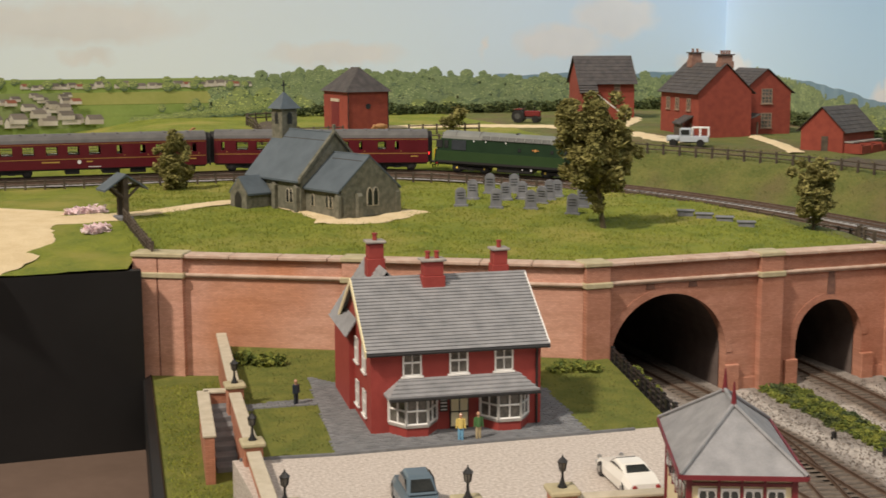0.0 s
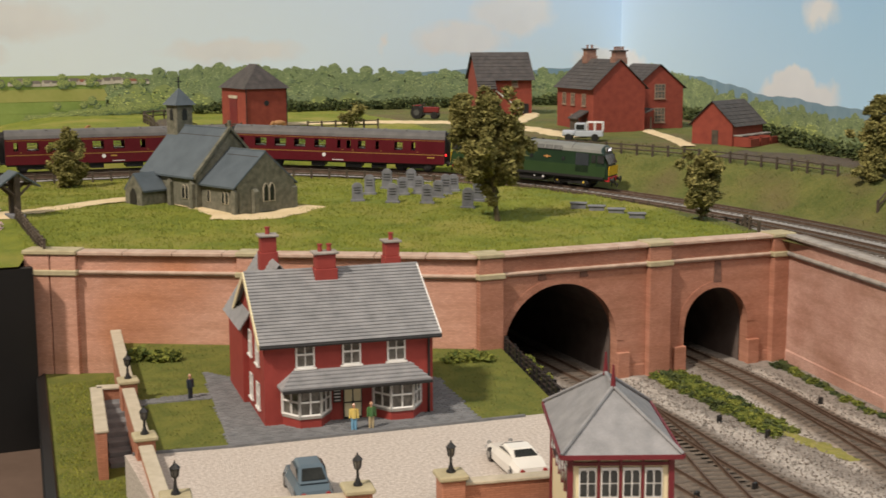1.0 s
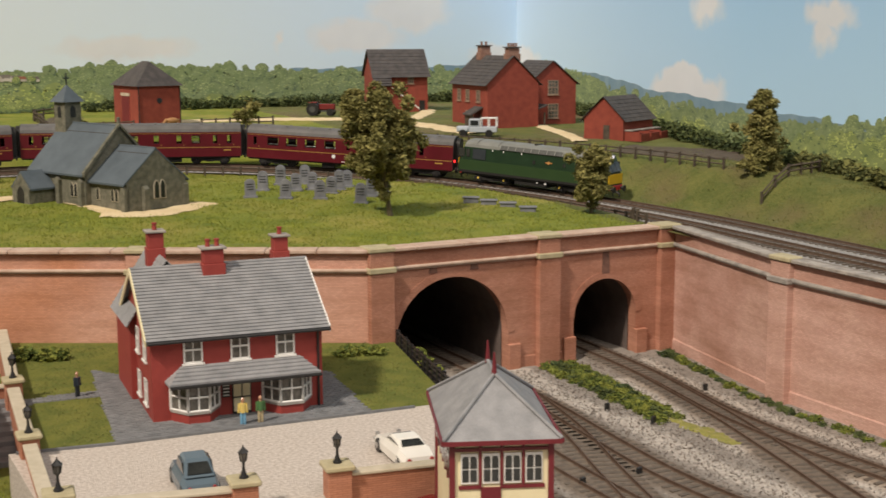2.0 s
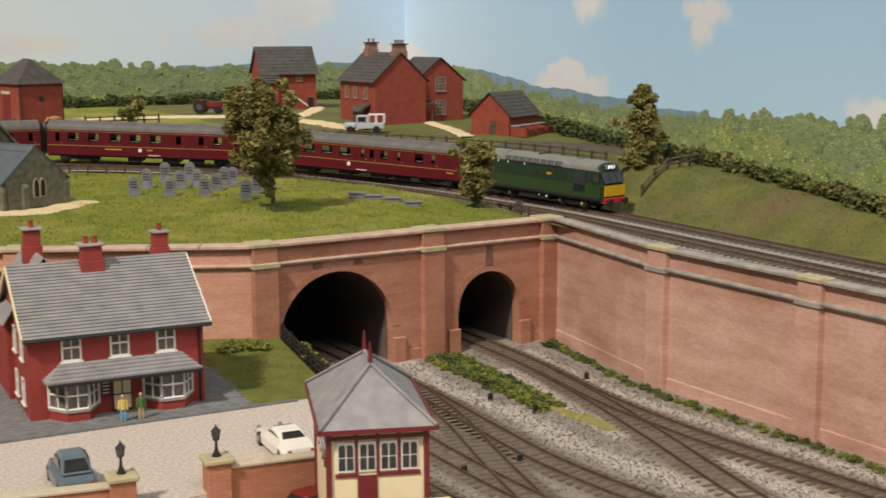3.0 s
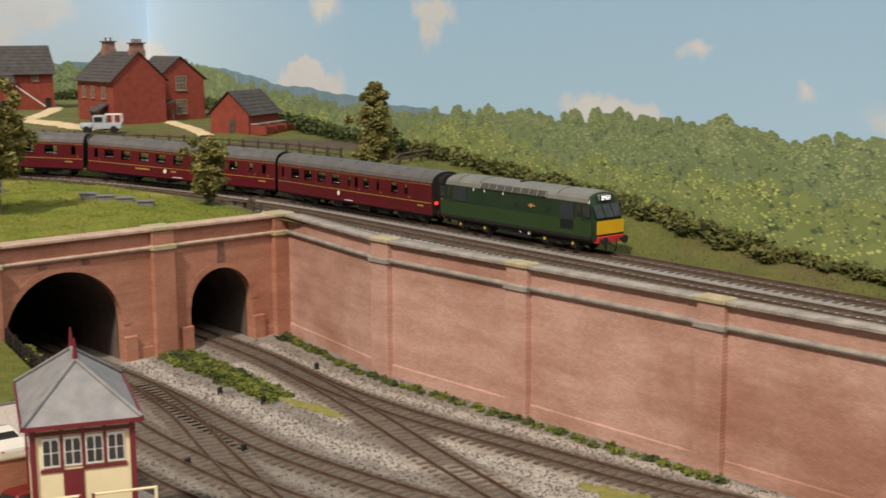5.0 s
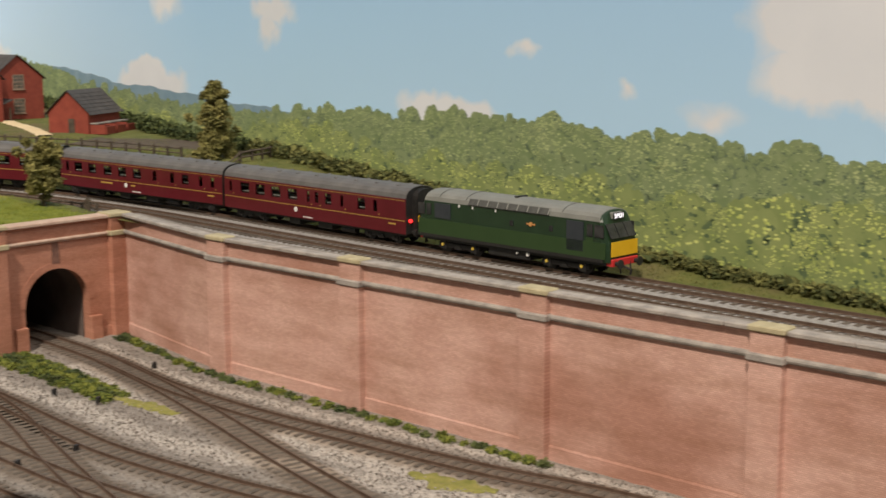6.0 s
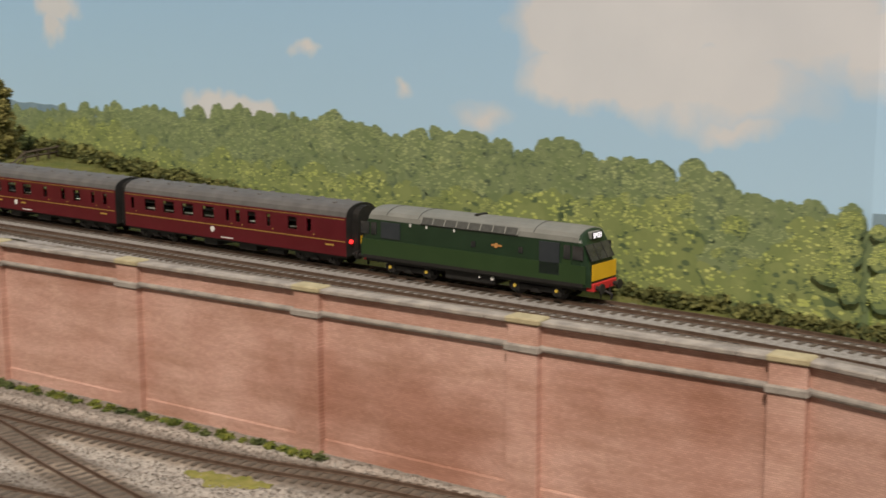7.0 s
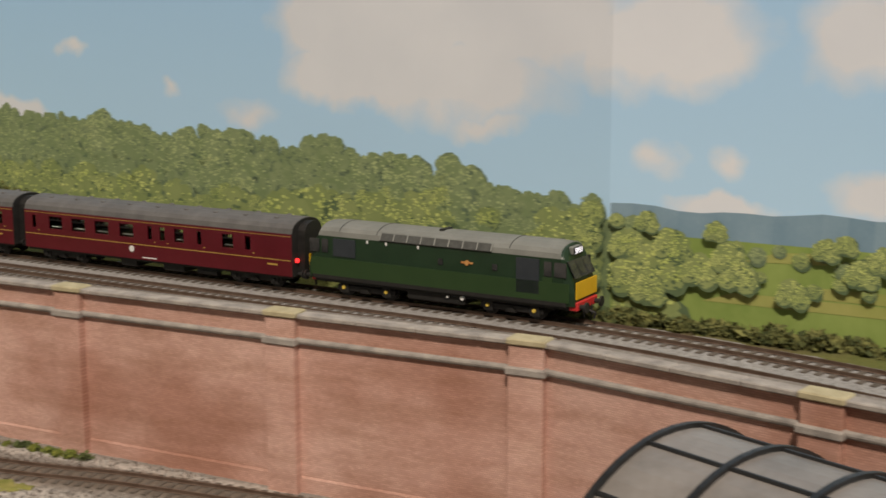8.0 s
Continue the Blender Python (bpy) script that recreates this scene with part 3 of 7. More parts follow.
def along_line(u):
    """A place on the backdrop's foot, u metres from the far corner (towards the front is positive)."""
    if u < 0:
        return CORNER[0] + u, CORNER[1]
    a = Vector(CORNER)
    for q in LINE[2:]:
        q = Vector(q)
        d = (q - a).length
        if u <= d or q == Vector(LINE[-1]):
            return (a + (q - a) * (u / d))[:]
        u -= d
        a = q


def sky_material():
    m = bpy.data.materials.new("printed_sky")
    m.use_nodes = True
    n, l = m.node_tree.nodes, m.node_tree.links
    p = n["Principled BSDF"]
    p.inputs["Roughness"].default_value = 0.6
    uv, sep = n.new("ShaderNodeUVMap"), n.new("ShaderNodeSeparateXYZ")
    l.new(uv.outputs[0], sep.inputs[0])
    grad, base = n.new("ShaderNodeMapRange"), n.new("ShaderNodeMix")
    l.new(sep.outputs[1], grad.inputs["Value"])
    grad.inputs["From Min"].default_value, grad.inputs["From Max"].default_value = 0.16, 0.42
    base.data_type = "RGBA"
    l.new(grad.outputs[0], base.inputs["Factor"])
    base.inputs[6].default_value, base.inputs[7].default_value = (0.50, 0.74, 0.95, 1), (0.32, 0.57, 0.88, 1)
    pale, side = n.new("ShaderNodeMix"), n.new("ShaderNodeMapRange")
    pale.data_type = "RGBA"
    l.new(sep.outputs[0], side.inputs["Value"])
    side.inputs["From Min"].default_value, side.inputs["From Max"].default_value = -1.0, 0.9
    side.inputs["To Min"].default_value, side.inputs["To Max"].default_value = 0.9, 0.0
    l.new(side.outputs[0], pale.inputs["Factor"])
    l.new(base.outputs[2], pale.inputs[6])
    pale.inputs[7].default_value = (0.86, 0.93, 0.97, 1)
    warp = n.new("ShaderNodeTexNoise")
    warp.inputs["Scale"].default_value, warp.inputs["Detail"].default_value = 22, 10
    l.new(uv.outputs[0], warp.inputs["Vector"])
    off = n.new("ShaderNodeVectorMath")
    off.operation = "MULTIPLY_ADD"
    l.new(warp.outputs["Color"], off.inputs[0])
    off.inputs[1].default_value = (0.062, 0.046, 0)
    l.new(uv.outputs[0], off.inputs[2])
    cover = None
    for u, v, w, h, edge in CLOUDS:
        sub, ln, mr = n.new("ShaderNodeVectorMath"), n.new("ShaderNodeVectorMath"), n.new("ShaderNodeMapRange")
        sub.operation, ln.operation = "SUBTRACT", "LENGTH"
        l.new(off.outputs[0], sub.inputs[0])
        sub.inputs[1].default_value = (u + 0.031, v + 0.023, 0)
        mul = n.new("ShaderNodeVectorMath")
        mul.operation = "MULTIPLY"
        mul.inputs[1].default_value = (1 / w, 1 / h, 0)
        l.new(sub.outputs[0], mul.inputs[0])
        l.new(mul.outputs[0], ln.inputs[0])
        l.new(ln.outputs["Value"], mr.inputs["Value"])
        mr.inputs["From Min"].default_value, mr.inputs["From Max"].default_value = 1.05, 1.05 - edge
        if cover is None:
            cover = mr.outputs[0]
        else:
            mx = n.new("ShaderNodeMath")
            mx.operation = "MAXIMUM"
            l.new(cover, mx.inputs[0])
            l.new(mr.outputs[0], mx.inputs[1])
            cover = mx.outputs[0]
    tone, fluff = n.new("ShaderNodeMix"), n.new("ShaderNodeTexNoise")
    fluff.inputs["Scale"].default_value, fluff.inputs["Detail"].default_value = 9, 7
    l.new(uv.outputs[0], fluff.inputs["Vector"])
    tone.data_type = "RGBA"
    l.new(fluff.outputs["Fac"], tone.inputs["Factor"])
    tone.inputs[6].default_value, tone.inputs[7].default_value = (0.68, 0.69, 0.72, 1), (0.93, 0.92, 0.92, 1)
    fin, soft = n.new("ShaderNodeMix"), n.new("ShaderNodeMath")
    soft.operation = "MULTIPLY"
    soft.inputs[1].default_value = 0.85
    l.new(cover, soft.inputs[0])
    fin.data_type = "RGBA"
    l.new(soft.outputs[0], fin.inputs["Factor"])
    l.new(pale.outputs[2], fin.inputs[6])
    l.new(tone.outputs[2], fin.inputs[7])
    l.new(fin.outputs[2], p.inputs["Base Color"])
    return m


# printed clouds: along the sheet from the far corner, height, half width, half height
CLOUDS = [(-1.15, 0.312, 0.22, 0.038, 0.5), (-1.55, 0.30, 0.25, 0.05, 0.5), (-1.13, 0.262, 0.05, 0.014, 0.7), (-0.73, 0.262, 0.13, 0.022, 0.5), (-0.47, 0.272, 0.009, 0.018, 0.8),
          (-0.32, 0.280, 0.10, 0.034, 0.4), (-0.22, 0.325, 0.09, 0.045, 0.4), (-0.03, 0.240, 0.08, 0.026, 0.35), (0.07, 0.238, 0.07, 0.022, 0.5),
          (0.735, 0.206, 0.125, 0.030, 0.3), (0.72, 0.226, 0.065, 0.020, 0.3), (0.79, 0.312, 0.055, 0.026, 0.6), (1.085, 0.300, 0.055, 0.020, 0.5), (1.075, 0.280, 0.030, 0.024, 0.6),
          (1.43, 0.196, 0.095, 0.022, 0.35), (1.547, 0.257, 0.018, 0.008, 0.8), (1.678, 0.228, 0.016, 0.008, 0.9), (1.77, 0.214, 0.035, 0.014, 0.9),
          (1.90, 0.290, 0.105, 0.055, 0.25), (1.89, 0.245, 0.085, 0.028, 0.35), (1.98, 0.245, 0.10, 0.035, 0.5), (2.03, 0.290, 0.10, 0.05, 0.4), (2.00, 0.216, 0.04, 0.010, 0.9), (2.13, 0.275, 0.075, 0.038, 0.4),
          (2.26, 0.278, 0.045, 0.034, 0.5), (2.135, 0.198, 0.017, 0.014, 0.9), (2.175, 0.198, 0.014, 0.013, 0.9), (2.175, 0.168, 0.045, 0.011, 0.4), (2.275, 0.180, 0.04, 0.018, 0.5)]
SKYM = sky_material()
me = bpy.data.meshes.new("backdrop")
us = [-2.9, 0.0, math.hypot(CORNER[0] - KINK[0], CORNER[1] - KINK[1]), 3.1]
vs = [(*along_line(u), z) for u in us for z in (-0.02, 0.95)]
me.from_pydata(vs, [], [(2 * i, 2 * i + 2, 2 * i + 3, 2 * i + 1) for i in range(3)])
uvl = me.uv_layers.new(name="sheet")
for lp in me.loops:
    uvl.data[lp.index].uv = (us[lp.vertex_index // 2], vs[lp.vertex_index][2])
me.materials.append(SKYM)
tagged(new("backdrop", me), "printed blue sky backdrop with soft white clouds", "backdrop", kind="structure")

# ---- printed landscape on the backdrop ----
def print_leaf(name, a, b):
    return material(name, a, b, scale=45, rough=0.75, island=0.45, fine=0.4, spread=0.4)
P_LIGHT = print_leaf("print_leaf_light", (0.44, 0.53, 0.12), (0.68, 0.72, 0.25))
F_LIGHT = print_leaf("print_far_leaf_light", (0.32, 0.40, 0.16), (0.50, 0.56, 0.27))
F_MID = print_leaf("print_far_leaf_mid", (0.17, 0.235, 0.10), (0.25, 0.31, 0.15))
F_DARK = print_leaf("print_far_leaf_dark", (0.10, 0.15, 0.085), (0.15, 0.20, 0.11))
P_MID = print_leaf("print_leaf_mid", (0.19, 0.25, 0.085), (0.30, 0.35, 0.13))
P_DARK = print_leaf("print_leaf_dark", (0.075, 0.12, 0.055), (0.125, 0.175, 0.08))
P_FAR = print_leaf("print_far_hill", (0.17, 0.28, 0.36), (0.25, 0.36, 0.43))
P_FIELD = material("print_field", (0.30, 0.33, 0.08), (0.42, 0.40, 0.13), scale=18, rough=0.75)
P_MEADOW = material("print_meadow", (0.20, 0.29, 0.06), (0.30, 0.38, 0.10), scale=20, rough=0.75)
P_ROOF = material("print_roof", (0.16, 0.14, 0.13), (0.26, 0.22, 0.20), scale=40, rough=0.75, island=0.6)
P_REDROOF = material("print_red_roof", (0.30, 0.10, 0.07), (0.38, 0.15, 0.10), scale=40, rough=0.75)
P_WALL = material("print_wall", (0.45, 0.40, 0.33), (0.62, 0.57, 0.50), scale=40, rough=0.75, island=0.6)

FRONT = math.hypot(CORNER[0] - KINK[0], CORNER[1] - KINK[1])


def on_sheet(u, z, lift):
    """A place on the printed sheet, lifted off it by a hair so that one print lies over another."""
    x, y = along_line(u)
    if u < 0:
        return (x, y - lift, z)
    q = Vector(KINK) - Vector(CORNER) if u < FRONT else Vector(LINE[3]) - Vector(KINK)
    q.normalize()
    return (x + q.y * lift, y - q.x * lift, z)


class Print:
    """Flat printed shapes gathered into one sheet of one ink."""
    def __init__(self):
        self.v, self.f = [], []

    def poly(self, pts, lift):
        b = len(self.v)
        self.v += [on_sheet(u, z, lift) for u, z in pts]
        self.f.append(tuple(range(b, b + len(pts))))

    def blob(self, u, z, r, lift, rnd, n=7, flat=0.85):
        k = rnd.uniform(0, 6.28)
        self.poly([(u + r * rnd.uniform(0.82, 1.1) * math.cos(k + 6.283 * i / n), z + flat * r * rnd.uniform(0.82, 1.1) * math.sin(k + 6.283 * i / n)) for i in range(n)], lift)

    def done(self, name, mat, label):
        return tagged(raw(name, self.v, self.f, mat), label, "backdrop", kind="structure")


SKYLINE = [(-2.9, 0.22), (-1.26, 0.224), (-0.91, 0.226), (-0.80, 0.236), (-0.70, 0.240), (-0.60, 0.234), (-0.48, 0.230), (-0.34, 0.219), (-0.14, 0.222), (0.10, 0.224), (0.20, 0.234), (0.26, 0.226), (0.40, 0.212), (0.50, 0.200),
           (0.60, 0.194), (0.80, 0.188), (1.0, 0.183), (1.17, 0.190), (1.33, 0.194), (1.46, 0.204), (1.52, 0.203), (1.56, 0.196), (1.61, 0.203), (1.68, 0.190), (1.74, 0.202), (1.795, 0.193), (1.845, 0.197), (1.93, 0.188), (1.97, 0.186), (2.03, 0.176), (2.08, 0.172), (2.14, 0.164)]
FOOT = [(-2.9, 0.15), (-0.9, 0.155), (-0.5, 0.160), (0.0, 0.158), (0.6, 0.14), (1.14, 0.130), (1.5, 0.106), (1.9, 0.094), (3.0, 0.085)]
rnd = random.Random(77)
far, light, mid, dark, flight, fmid, fdark, field, meadow, roofs, red, walls_ = (Print() for _ in range(12))
# far blue hills
for a, b in ((0.24, 1.25), (FRONT + 0.001, 3.0), (-0.45, 0.0)):
    us = spread(a, b, 60)
    for u0, u1 in zip(us, us[1:]):
        hz = lambda u: (table(u, [(0.24, 0.222), (0.45, 0.219), (0.60, 0.204), (0.80, 0.199), (1.0, 0.190), (1.25, 0.180)]) if a == 0.24 else (0.170 if a > 1 else 0.226)) + 0.0016 * math.sin(u * 37) + 0.001 * math.sin(u * 113)
        far.poly([(u0, 0.09), (u1, 0.09), (u1, hz(u1)), (u0, hz(u0))], 0.0004)


def canopy(u, z, r, lift, tone, hazy=False):
    """One printed tree: shaded underside, mid body, sunlit tufts up and to the left."""
    if abs(u - FRONT) < r * 1.15:
        u = FRONT + (r * 1.15 if u > FRONT else -r * 1.15)
    d, m, h = (fdark, fmid, flight) if hazy else (dark, mid, light)
    low = 0.10 if tone > 1.05 else 0.22
    d.blob(u + 0.5 * low * r, z - low * r, r * 0.96, lift, rnd, n=13, flat=0.95)
    m.blob(u - 0.05 * r, z - 0.05 * r, r * 0.80, lift + 0.00003, rnd, n=13, flat=0.92)
    for k in range(5):
        f = 0.15 + 0.7 * k + rnd.uniform(-0.3, 0.3)
        m.blob(u + 0.6 * r * math.cos(f), z + 0.55 * r * math.sin(f), r * rnd.uniform(0.28, 0.46), lift + 0.000035 + 0.000002 * k, rnd, n=9, flat=0.85)
    for _ in range(14):
        f, k = rnd.uniform(-2.6, 1.2), rnd.uniform(0.1, 0.8)
        d.blob(u + k * r * math.cos(f), z + k * r * math.sin(f), r * rnd.uniform(0.06, 0.17), lift + 0.00005, rnd, n=7, flat=0.6)
    for _ in range(int(46 * tone)):
        f, k = rnd.uniform(0.0, math.pi + 0.5), rnd.uniform(0.05, 0.98) ** 0.7
        h.blob(u + k * r * math.cos(f) - 0.1 * r, z + k * r * 0.9 * math.sin(f) - 0.12 * r, r * rnd.uniform(0.04, 0.105), lift + 0.0001, rnd, n=5, flat=0.55)


# a plain wooded slope behind the single trees
us = spread(-0.86, 2.14, 240)
for u0, u1 in zip(us, us[1:]):
    fmid.poly([(u0, 0.07), (u1, 0.07), (u1, table(u1, SKYLINE) - 0.010), (u0, table(u0, SKYLINE) - 0.010)], 0.0005)
for row in range(24):
    u = -0.93 + 0.007 * (row % 2)
    while u < 2.12:
        top, foot = table(u, SKYLINE), table(u, FOOT)
        deep = row * 0.0082 / max(top - foot, 0.02)
        z = top - 0.008 - row * 0.0082 + rnd.uniform(-0.006, 0.006)
        lump = noise.noise((u * 9, z * 30, 3))
        r = (0.0075 + 0.008 * min(deep, 1)) * rnd.choice((0.6, 0.75, 0.9, 1.1, 1.5, 1.9)) * (1 + 0.4 * lump)
        if z > foot - 0.025:
            near = deep + 0.7 * noise.noise((u * 4, z * 14, 8)) > (0.36 if u > 0.5 else 0.7)
            bright = 0.2 + 1.2 * smooth01((lump + 0.35) * 1.4) * rnd.uniform(0.5, 1.2)
            canopy(u, z, r, 0.0006 + 0.00012 * row, bright, not near)
        u += r * rnd.uniform(0.95, 1.6)
# open fields past the joint of the sheets, with a far wood, field hedges and standing trees
meadow.poly([(FRONT + 0.002, 0.080), (3.0, 0.080), (3.0, 0.152), (FRONT + 0.002, 0.152)], 0.0006)
for a, b, z0, z1 in ((2.165, 3.0, 0.113, 0.120), (2.215, 3.0, 0.121, 0.128), (2.19, 2.24, 0.140, 0.147)):
    field.poly([(a, z0), (b, z0 + 0.002), (b, z1 + 0.002), (a + 0.02, z1)], 0.0008)
for k in range(60):
    canopy(2.185 + 0.8 * k / 60, 0.138 + rnd.uniform(0, 0.012), rnd.uniform(0.004, 0.008), 0.0010 + 0.00004 * k, 0.9, k % 3 > 0)
for k in range(50):
    canopy(2.17 + 0.8 * k / 50, 0.129 + rnd.uniform(-0.003, 0.003), rnd.uniform(0.003, 0.006), 0.0036 + 0.00004 * k, 0.8)
for k, (u, z, r) in enumerate(((2.101, 0.164, 0.009), (2.128, 0.161, 0.008), (2.092, 0.150, 0.012), (2.173, 0.158, 0.0075), (2.115, 0.146, 0.012), (2.080, 0.136, 0.014), (2.145, 0.148, 0.012), (2.137, 0.134, 0.018), (2.163, 0.133, 0.012),
                               (2.182, 0.142, 0.011), (2.188, 0.132, 0.012), (2.105, 0.126, 0.014), (2.222, 0.124, 0.010), (2.240, 0.152, 0.008), (2.252, 0.156, 0.007), (2.262, 0.140, 0.010), (2.275, 0.148, 0.010), (2.130, 0.119, 0.012))):
    canopy(u, z, r, 0.0040 + 0.00006 * k, 1.25)
    canopy(u + r * 0.5, z - r * 0.45, r * 0.65, 0.0041 + 0.00006 * k, 1.1)
    canopy(u - r * 0.5, z - r * 0.35, r * 0.6, 0.00415 + 0.00006 * k, 1.2)
# the town on the far left: fields, hedges, houses
for a, b, z0, z1, tgt in ((-2.9, -0.84, 0.08, 0.226, meadow), (-1.17, -0.90, 0.186, 0.205, field), (-1.12, -0.95, 0.168, 0.182, meadow), (-2.9, -1.16, 0.15, 0.205, mid)):
    tgt.poly([(a, z0), (b, z0), (b, z1), (a, z1)], 0.0005 + (0.0003 if tgt is field else 0.00015 if z0 > 0.1 else 0))
def house(u, z, w, lift, rm):
    walls_.poly([(u - w, z), (u + w, z), (u + w, z + w * 0.55), (u - w, z + w * 0.55)], lift)
    rm.poly([(u - w * 1.1, z + w * 0.5), (u + w * 1.1, z + w * 0.5), (u + w * 0.75, z + w * 1.05), (u - w * 0.8, z + w * 1.05)], lift + 0.0001)
    walls_.poly([(u - w * 1.02, z), (u - w * 0.5, z), (u - w * 0.5, z + w * 0.5), (u - w * 0.76, z + w * 0.98), (u - w * 1.02, z + w * 0.5)], lift + 0.0002)
for k in range(130):
    deep = rnd.random()
    z = 0.206 - 0.055 * deep
    house(rnd.uniform(-1.75, -1.14 + 0.03 * deep), z, 0.006 + 0.009 * deep, 0.001 + 0.004 * deep + 0.00003 * k, roofs if rnd.random() < 0.85 else red)
for k in range(26):
    house(-1.22 + k * 0.0135 + rnd.uniform(-0.004, 0.004), 0.2105 + rnd.uniform(-0.001, 0.003), rnd.uniform(0.006, 0.010), 0.0012 + 0.00002 * k, roofs if k % 6 else red)
for k in range(90):
    v = rnd.random()
    canopy(rnd.uniform(-1.75, -0.88), 0.213 + 0.012 * v if k % 3 else rnd.uniform(0.155, 0.19), rnd.uniform(0.004, 0.008), 0.0010 + 0.00002 * k + (0.0 if k % 3 else 0.003), 1.0)
for k in range(40):
    canopy(-1.06 + k * 0.0058, 0.160 + 0.020 * (k / 40) + rnd.uniform(-0.002, 0.002), rnd.uniform(0.006, 0.009), 0.006 + 0.00002 * k, 0.4)
far.done("backdrop_hills", P_FAR, "printed distant blue hills on the backdrop")
field.done("backdrop_field", P_FIELD, "printed yellow green field on the backdrop")
meadow.done("backdrop_meadow", P_MEADOW, "printed green meadow on the backdrop")
dark.done("backdrop_trees_dark", P_DARK, "printed dark woodland shade on the backdrop")
mid.done("backdrop_trees_mid", P_MID, "printed green woodland on the backdrop")
light.done("backdrop_trees_light", P_LIGHT, "printed sunlit leaves on the backdrop")
fdark.done("backdrop_far_wood_shade", F_DARK, "printed hazy woodland shade on the backdrop")
fmid.done("backdrop_far_wood", F_MID, "printed hazy green woodland on the backdrop")
flight.done("backdrop_far_wood_light", F_LIGHT, "printed hazy sunlit treetops on the backdrop")
walls_.done("backdrop_houses", P_WALL, "printed cream house walls on the backdrop")
roofs.done("backdrop_roofs", P_ROOF, "printed grey roofs on the backdrop")
red.done("backdrop_red_roofs", P_REDROOF, "printed red roofs on the backdrop")

# ---- arched canopy in the foreground ----
CANOPY_PANEL = material("grimy_glazing", (0.16, 0.145, 0.13), (0.26, 0.24, 0.22), scale=30, rough=0.35)
def train_shed():
    th, R, sp = -0.4065, 0.0694, 0.0349
    c = thing("station_canopy", "arched black-ribbed station roof with grimy glazing", "canopy", Matrix.Translation((0.7547, -0.0066, 0.1432 - R)) @ pose(0, 0, 0, 0, 0, math.degrees(th)))
    arc = [(R * math.sin(f), R * math.cos(f)) for f in spread(-1.45, 1.45, 28)]
    for k in range(6):
        y = -k * sp
        bm = nb()
        for (a, b), (p, q) in zip(arc, arc[1:]):
            hexa(bm, [(a, y - 0.0012, b), (p, y - 0.0012, q), (p, y + 0.0012, q), (a, y + 0.0012, b), (a * 1.035, y - 0.0012, b * 1.035), (p * 1.035, y - 0.0012, q * 1.035), (p * 1.035, y + 0.0012, q * 1.035), (a * 1.035, y + 0.0012, b * 1.035)])
        part("rib", bm, BLACK, c, "black arched rib")
        for s in (-1, 1):
            part("column", bx(nb(), s * R * 0.99 - 0.002, s * R * 0.99 + 0.002, y - 0.002, y + 0.002, -(0.1432 - R) - 0.001, 0.012), BLACK, c)
        if k < 5:
            for i in range(0, 28, 4):
                bm = nb()
                for j in range(i, i + 4):
                    (a, b), (p, q) = arc[j], arc[j + 1]
                    hexa(bm, [(a, y - sp + 0.001, b), (p, y - sp + 0.001, q), (p, y - 0.001, q), (a, y - 0.001, b), (a * 1.008, y - sp + 0.001, b * 1.008), (p * 1.008, y - sp + 0.001, q * 1.008), (p * 1.008, y - 0.001, q * 1.008), (a * 1.008, y - 0.001, b * 1.008)])
                bmesh.ops.remove_doubles(bm, verts=bm.verts, dist=1e-7)
                part("glazing_panel", bm, CANOPY_PANEL, c)
    for i in (4, 8, 12, 16, 20, 24):
        a, b = arc[i]
        part("purlin", rod(nb(), (a * 1.012, 0, b * 1.012), (a * 1.012, -5 * sp, b * 1.012), 0.0010, n=6), BLACK, c)
train_shed()

# ---- the train ----
LOCO_GREEN = material("train_dark_green", (0.012, 0.030, 0.014), (0.018, 0.042, 0.02), scale=60, rough=0.35)
LOCO_BAND = material("train_mid_green", (0.024, 0.052, 0.018), (0.031, 0.062, 0.022), scale=60, rough=0.35)
LOCO_ROOF = material("train_grey_roof", (0.15, 0.155, 0.14), (0.205, 0.21, 0.19), scale=70, rough=0.6)
COACH_RED = material("train_maroon", (0.085, 0.006, 0.012), (0.115, 0.010, 0.018), scale=50, rough=0.28)
COACH_ROOF = material("train_coach_roof", (0.085, 0.082, 0.08), (0.135, 0.13, 0.125), scale=80, rough=0.6)
YELLOW = material("train_yellow_panel", (0.62, 0.36, 0.01), (0.70, 0.42, 0.02), scale=90, rough=0.4)
LINING = material("train_gold_line", (0.42, 0.27, 0.05), (0.50, 0.34, 0.08), scale=200, rough=0.5)
BUFFER_RED = material("train_red_beam", (0.45, 0.02, 0.02), (0.50, 0.03, 0.03), scale=100, rough=0.5)
TRAIN_BLACK = material("train_black", (0.008, 0.008, 0.008), (0.022, 0.020, 0.018), scale=160, rough=0.6)
TRAIN_GLASS = material("train_glass", (0.02, 0.022, 0.022), (0.05, 0.05, 0.05), scale=100, rough=0.08)
TRAIN_WHITE = material("train_white", (0.72, 0.72, 0.70), (0.80, 0.80, 0.78), scale=200, rough=0.5)
AXLE_YELLOW = material("train_axle_yellow", (0.65, 0.45, 0.06), (0.75, 0.55, 0.10), scale=200, rough=0.5)
GRILLE = material("train_grille", (0.045, 0.047, 0.043), (0.085, 0.087, 0.08), scale=300, rough=0.6)
BLUEDOOR = material("train_slate_panel", (0.022, 0.028, 0.035), (0.035, 0.042, 0.05), scale=120, rough=0.5)
BRASS = material("train_emblem", (0.42, 0.13, 0.04), (0.55, 0.30, 0.10), scale=300, rough=0.4)
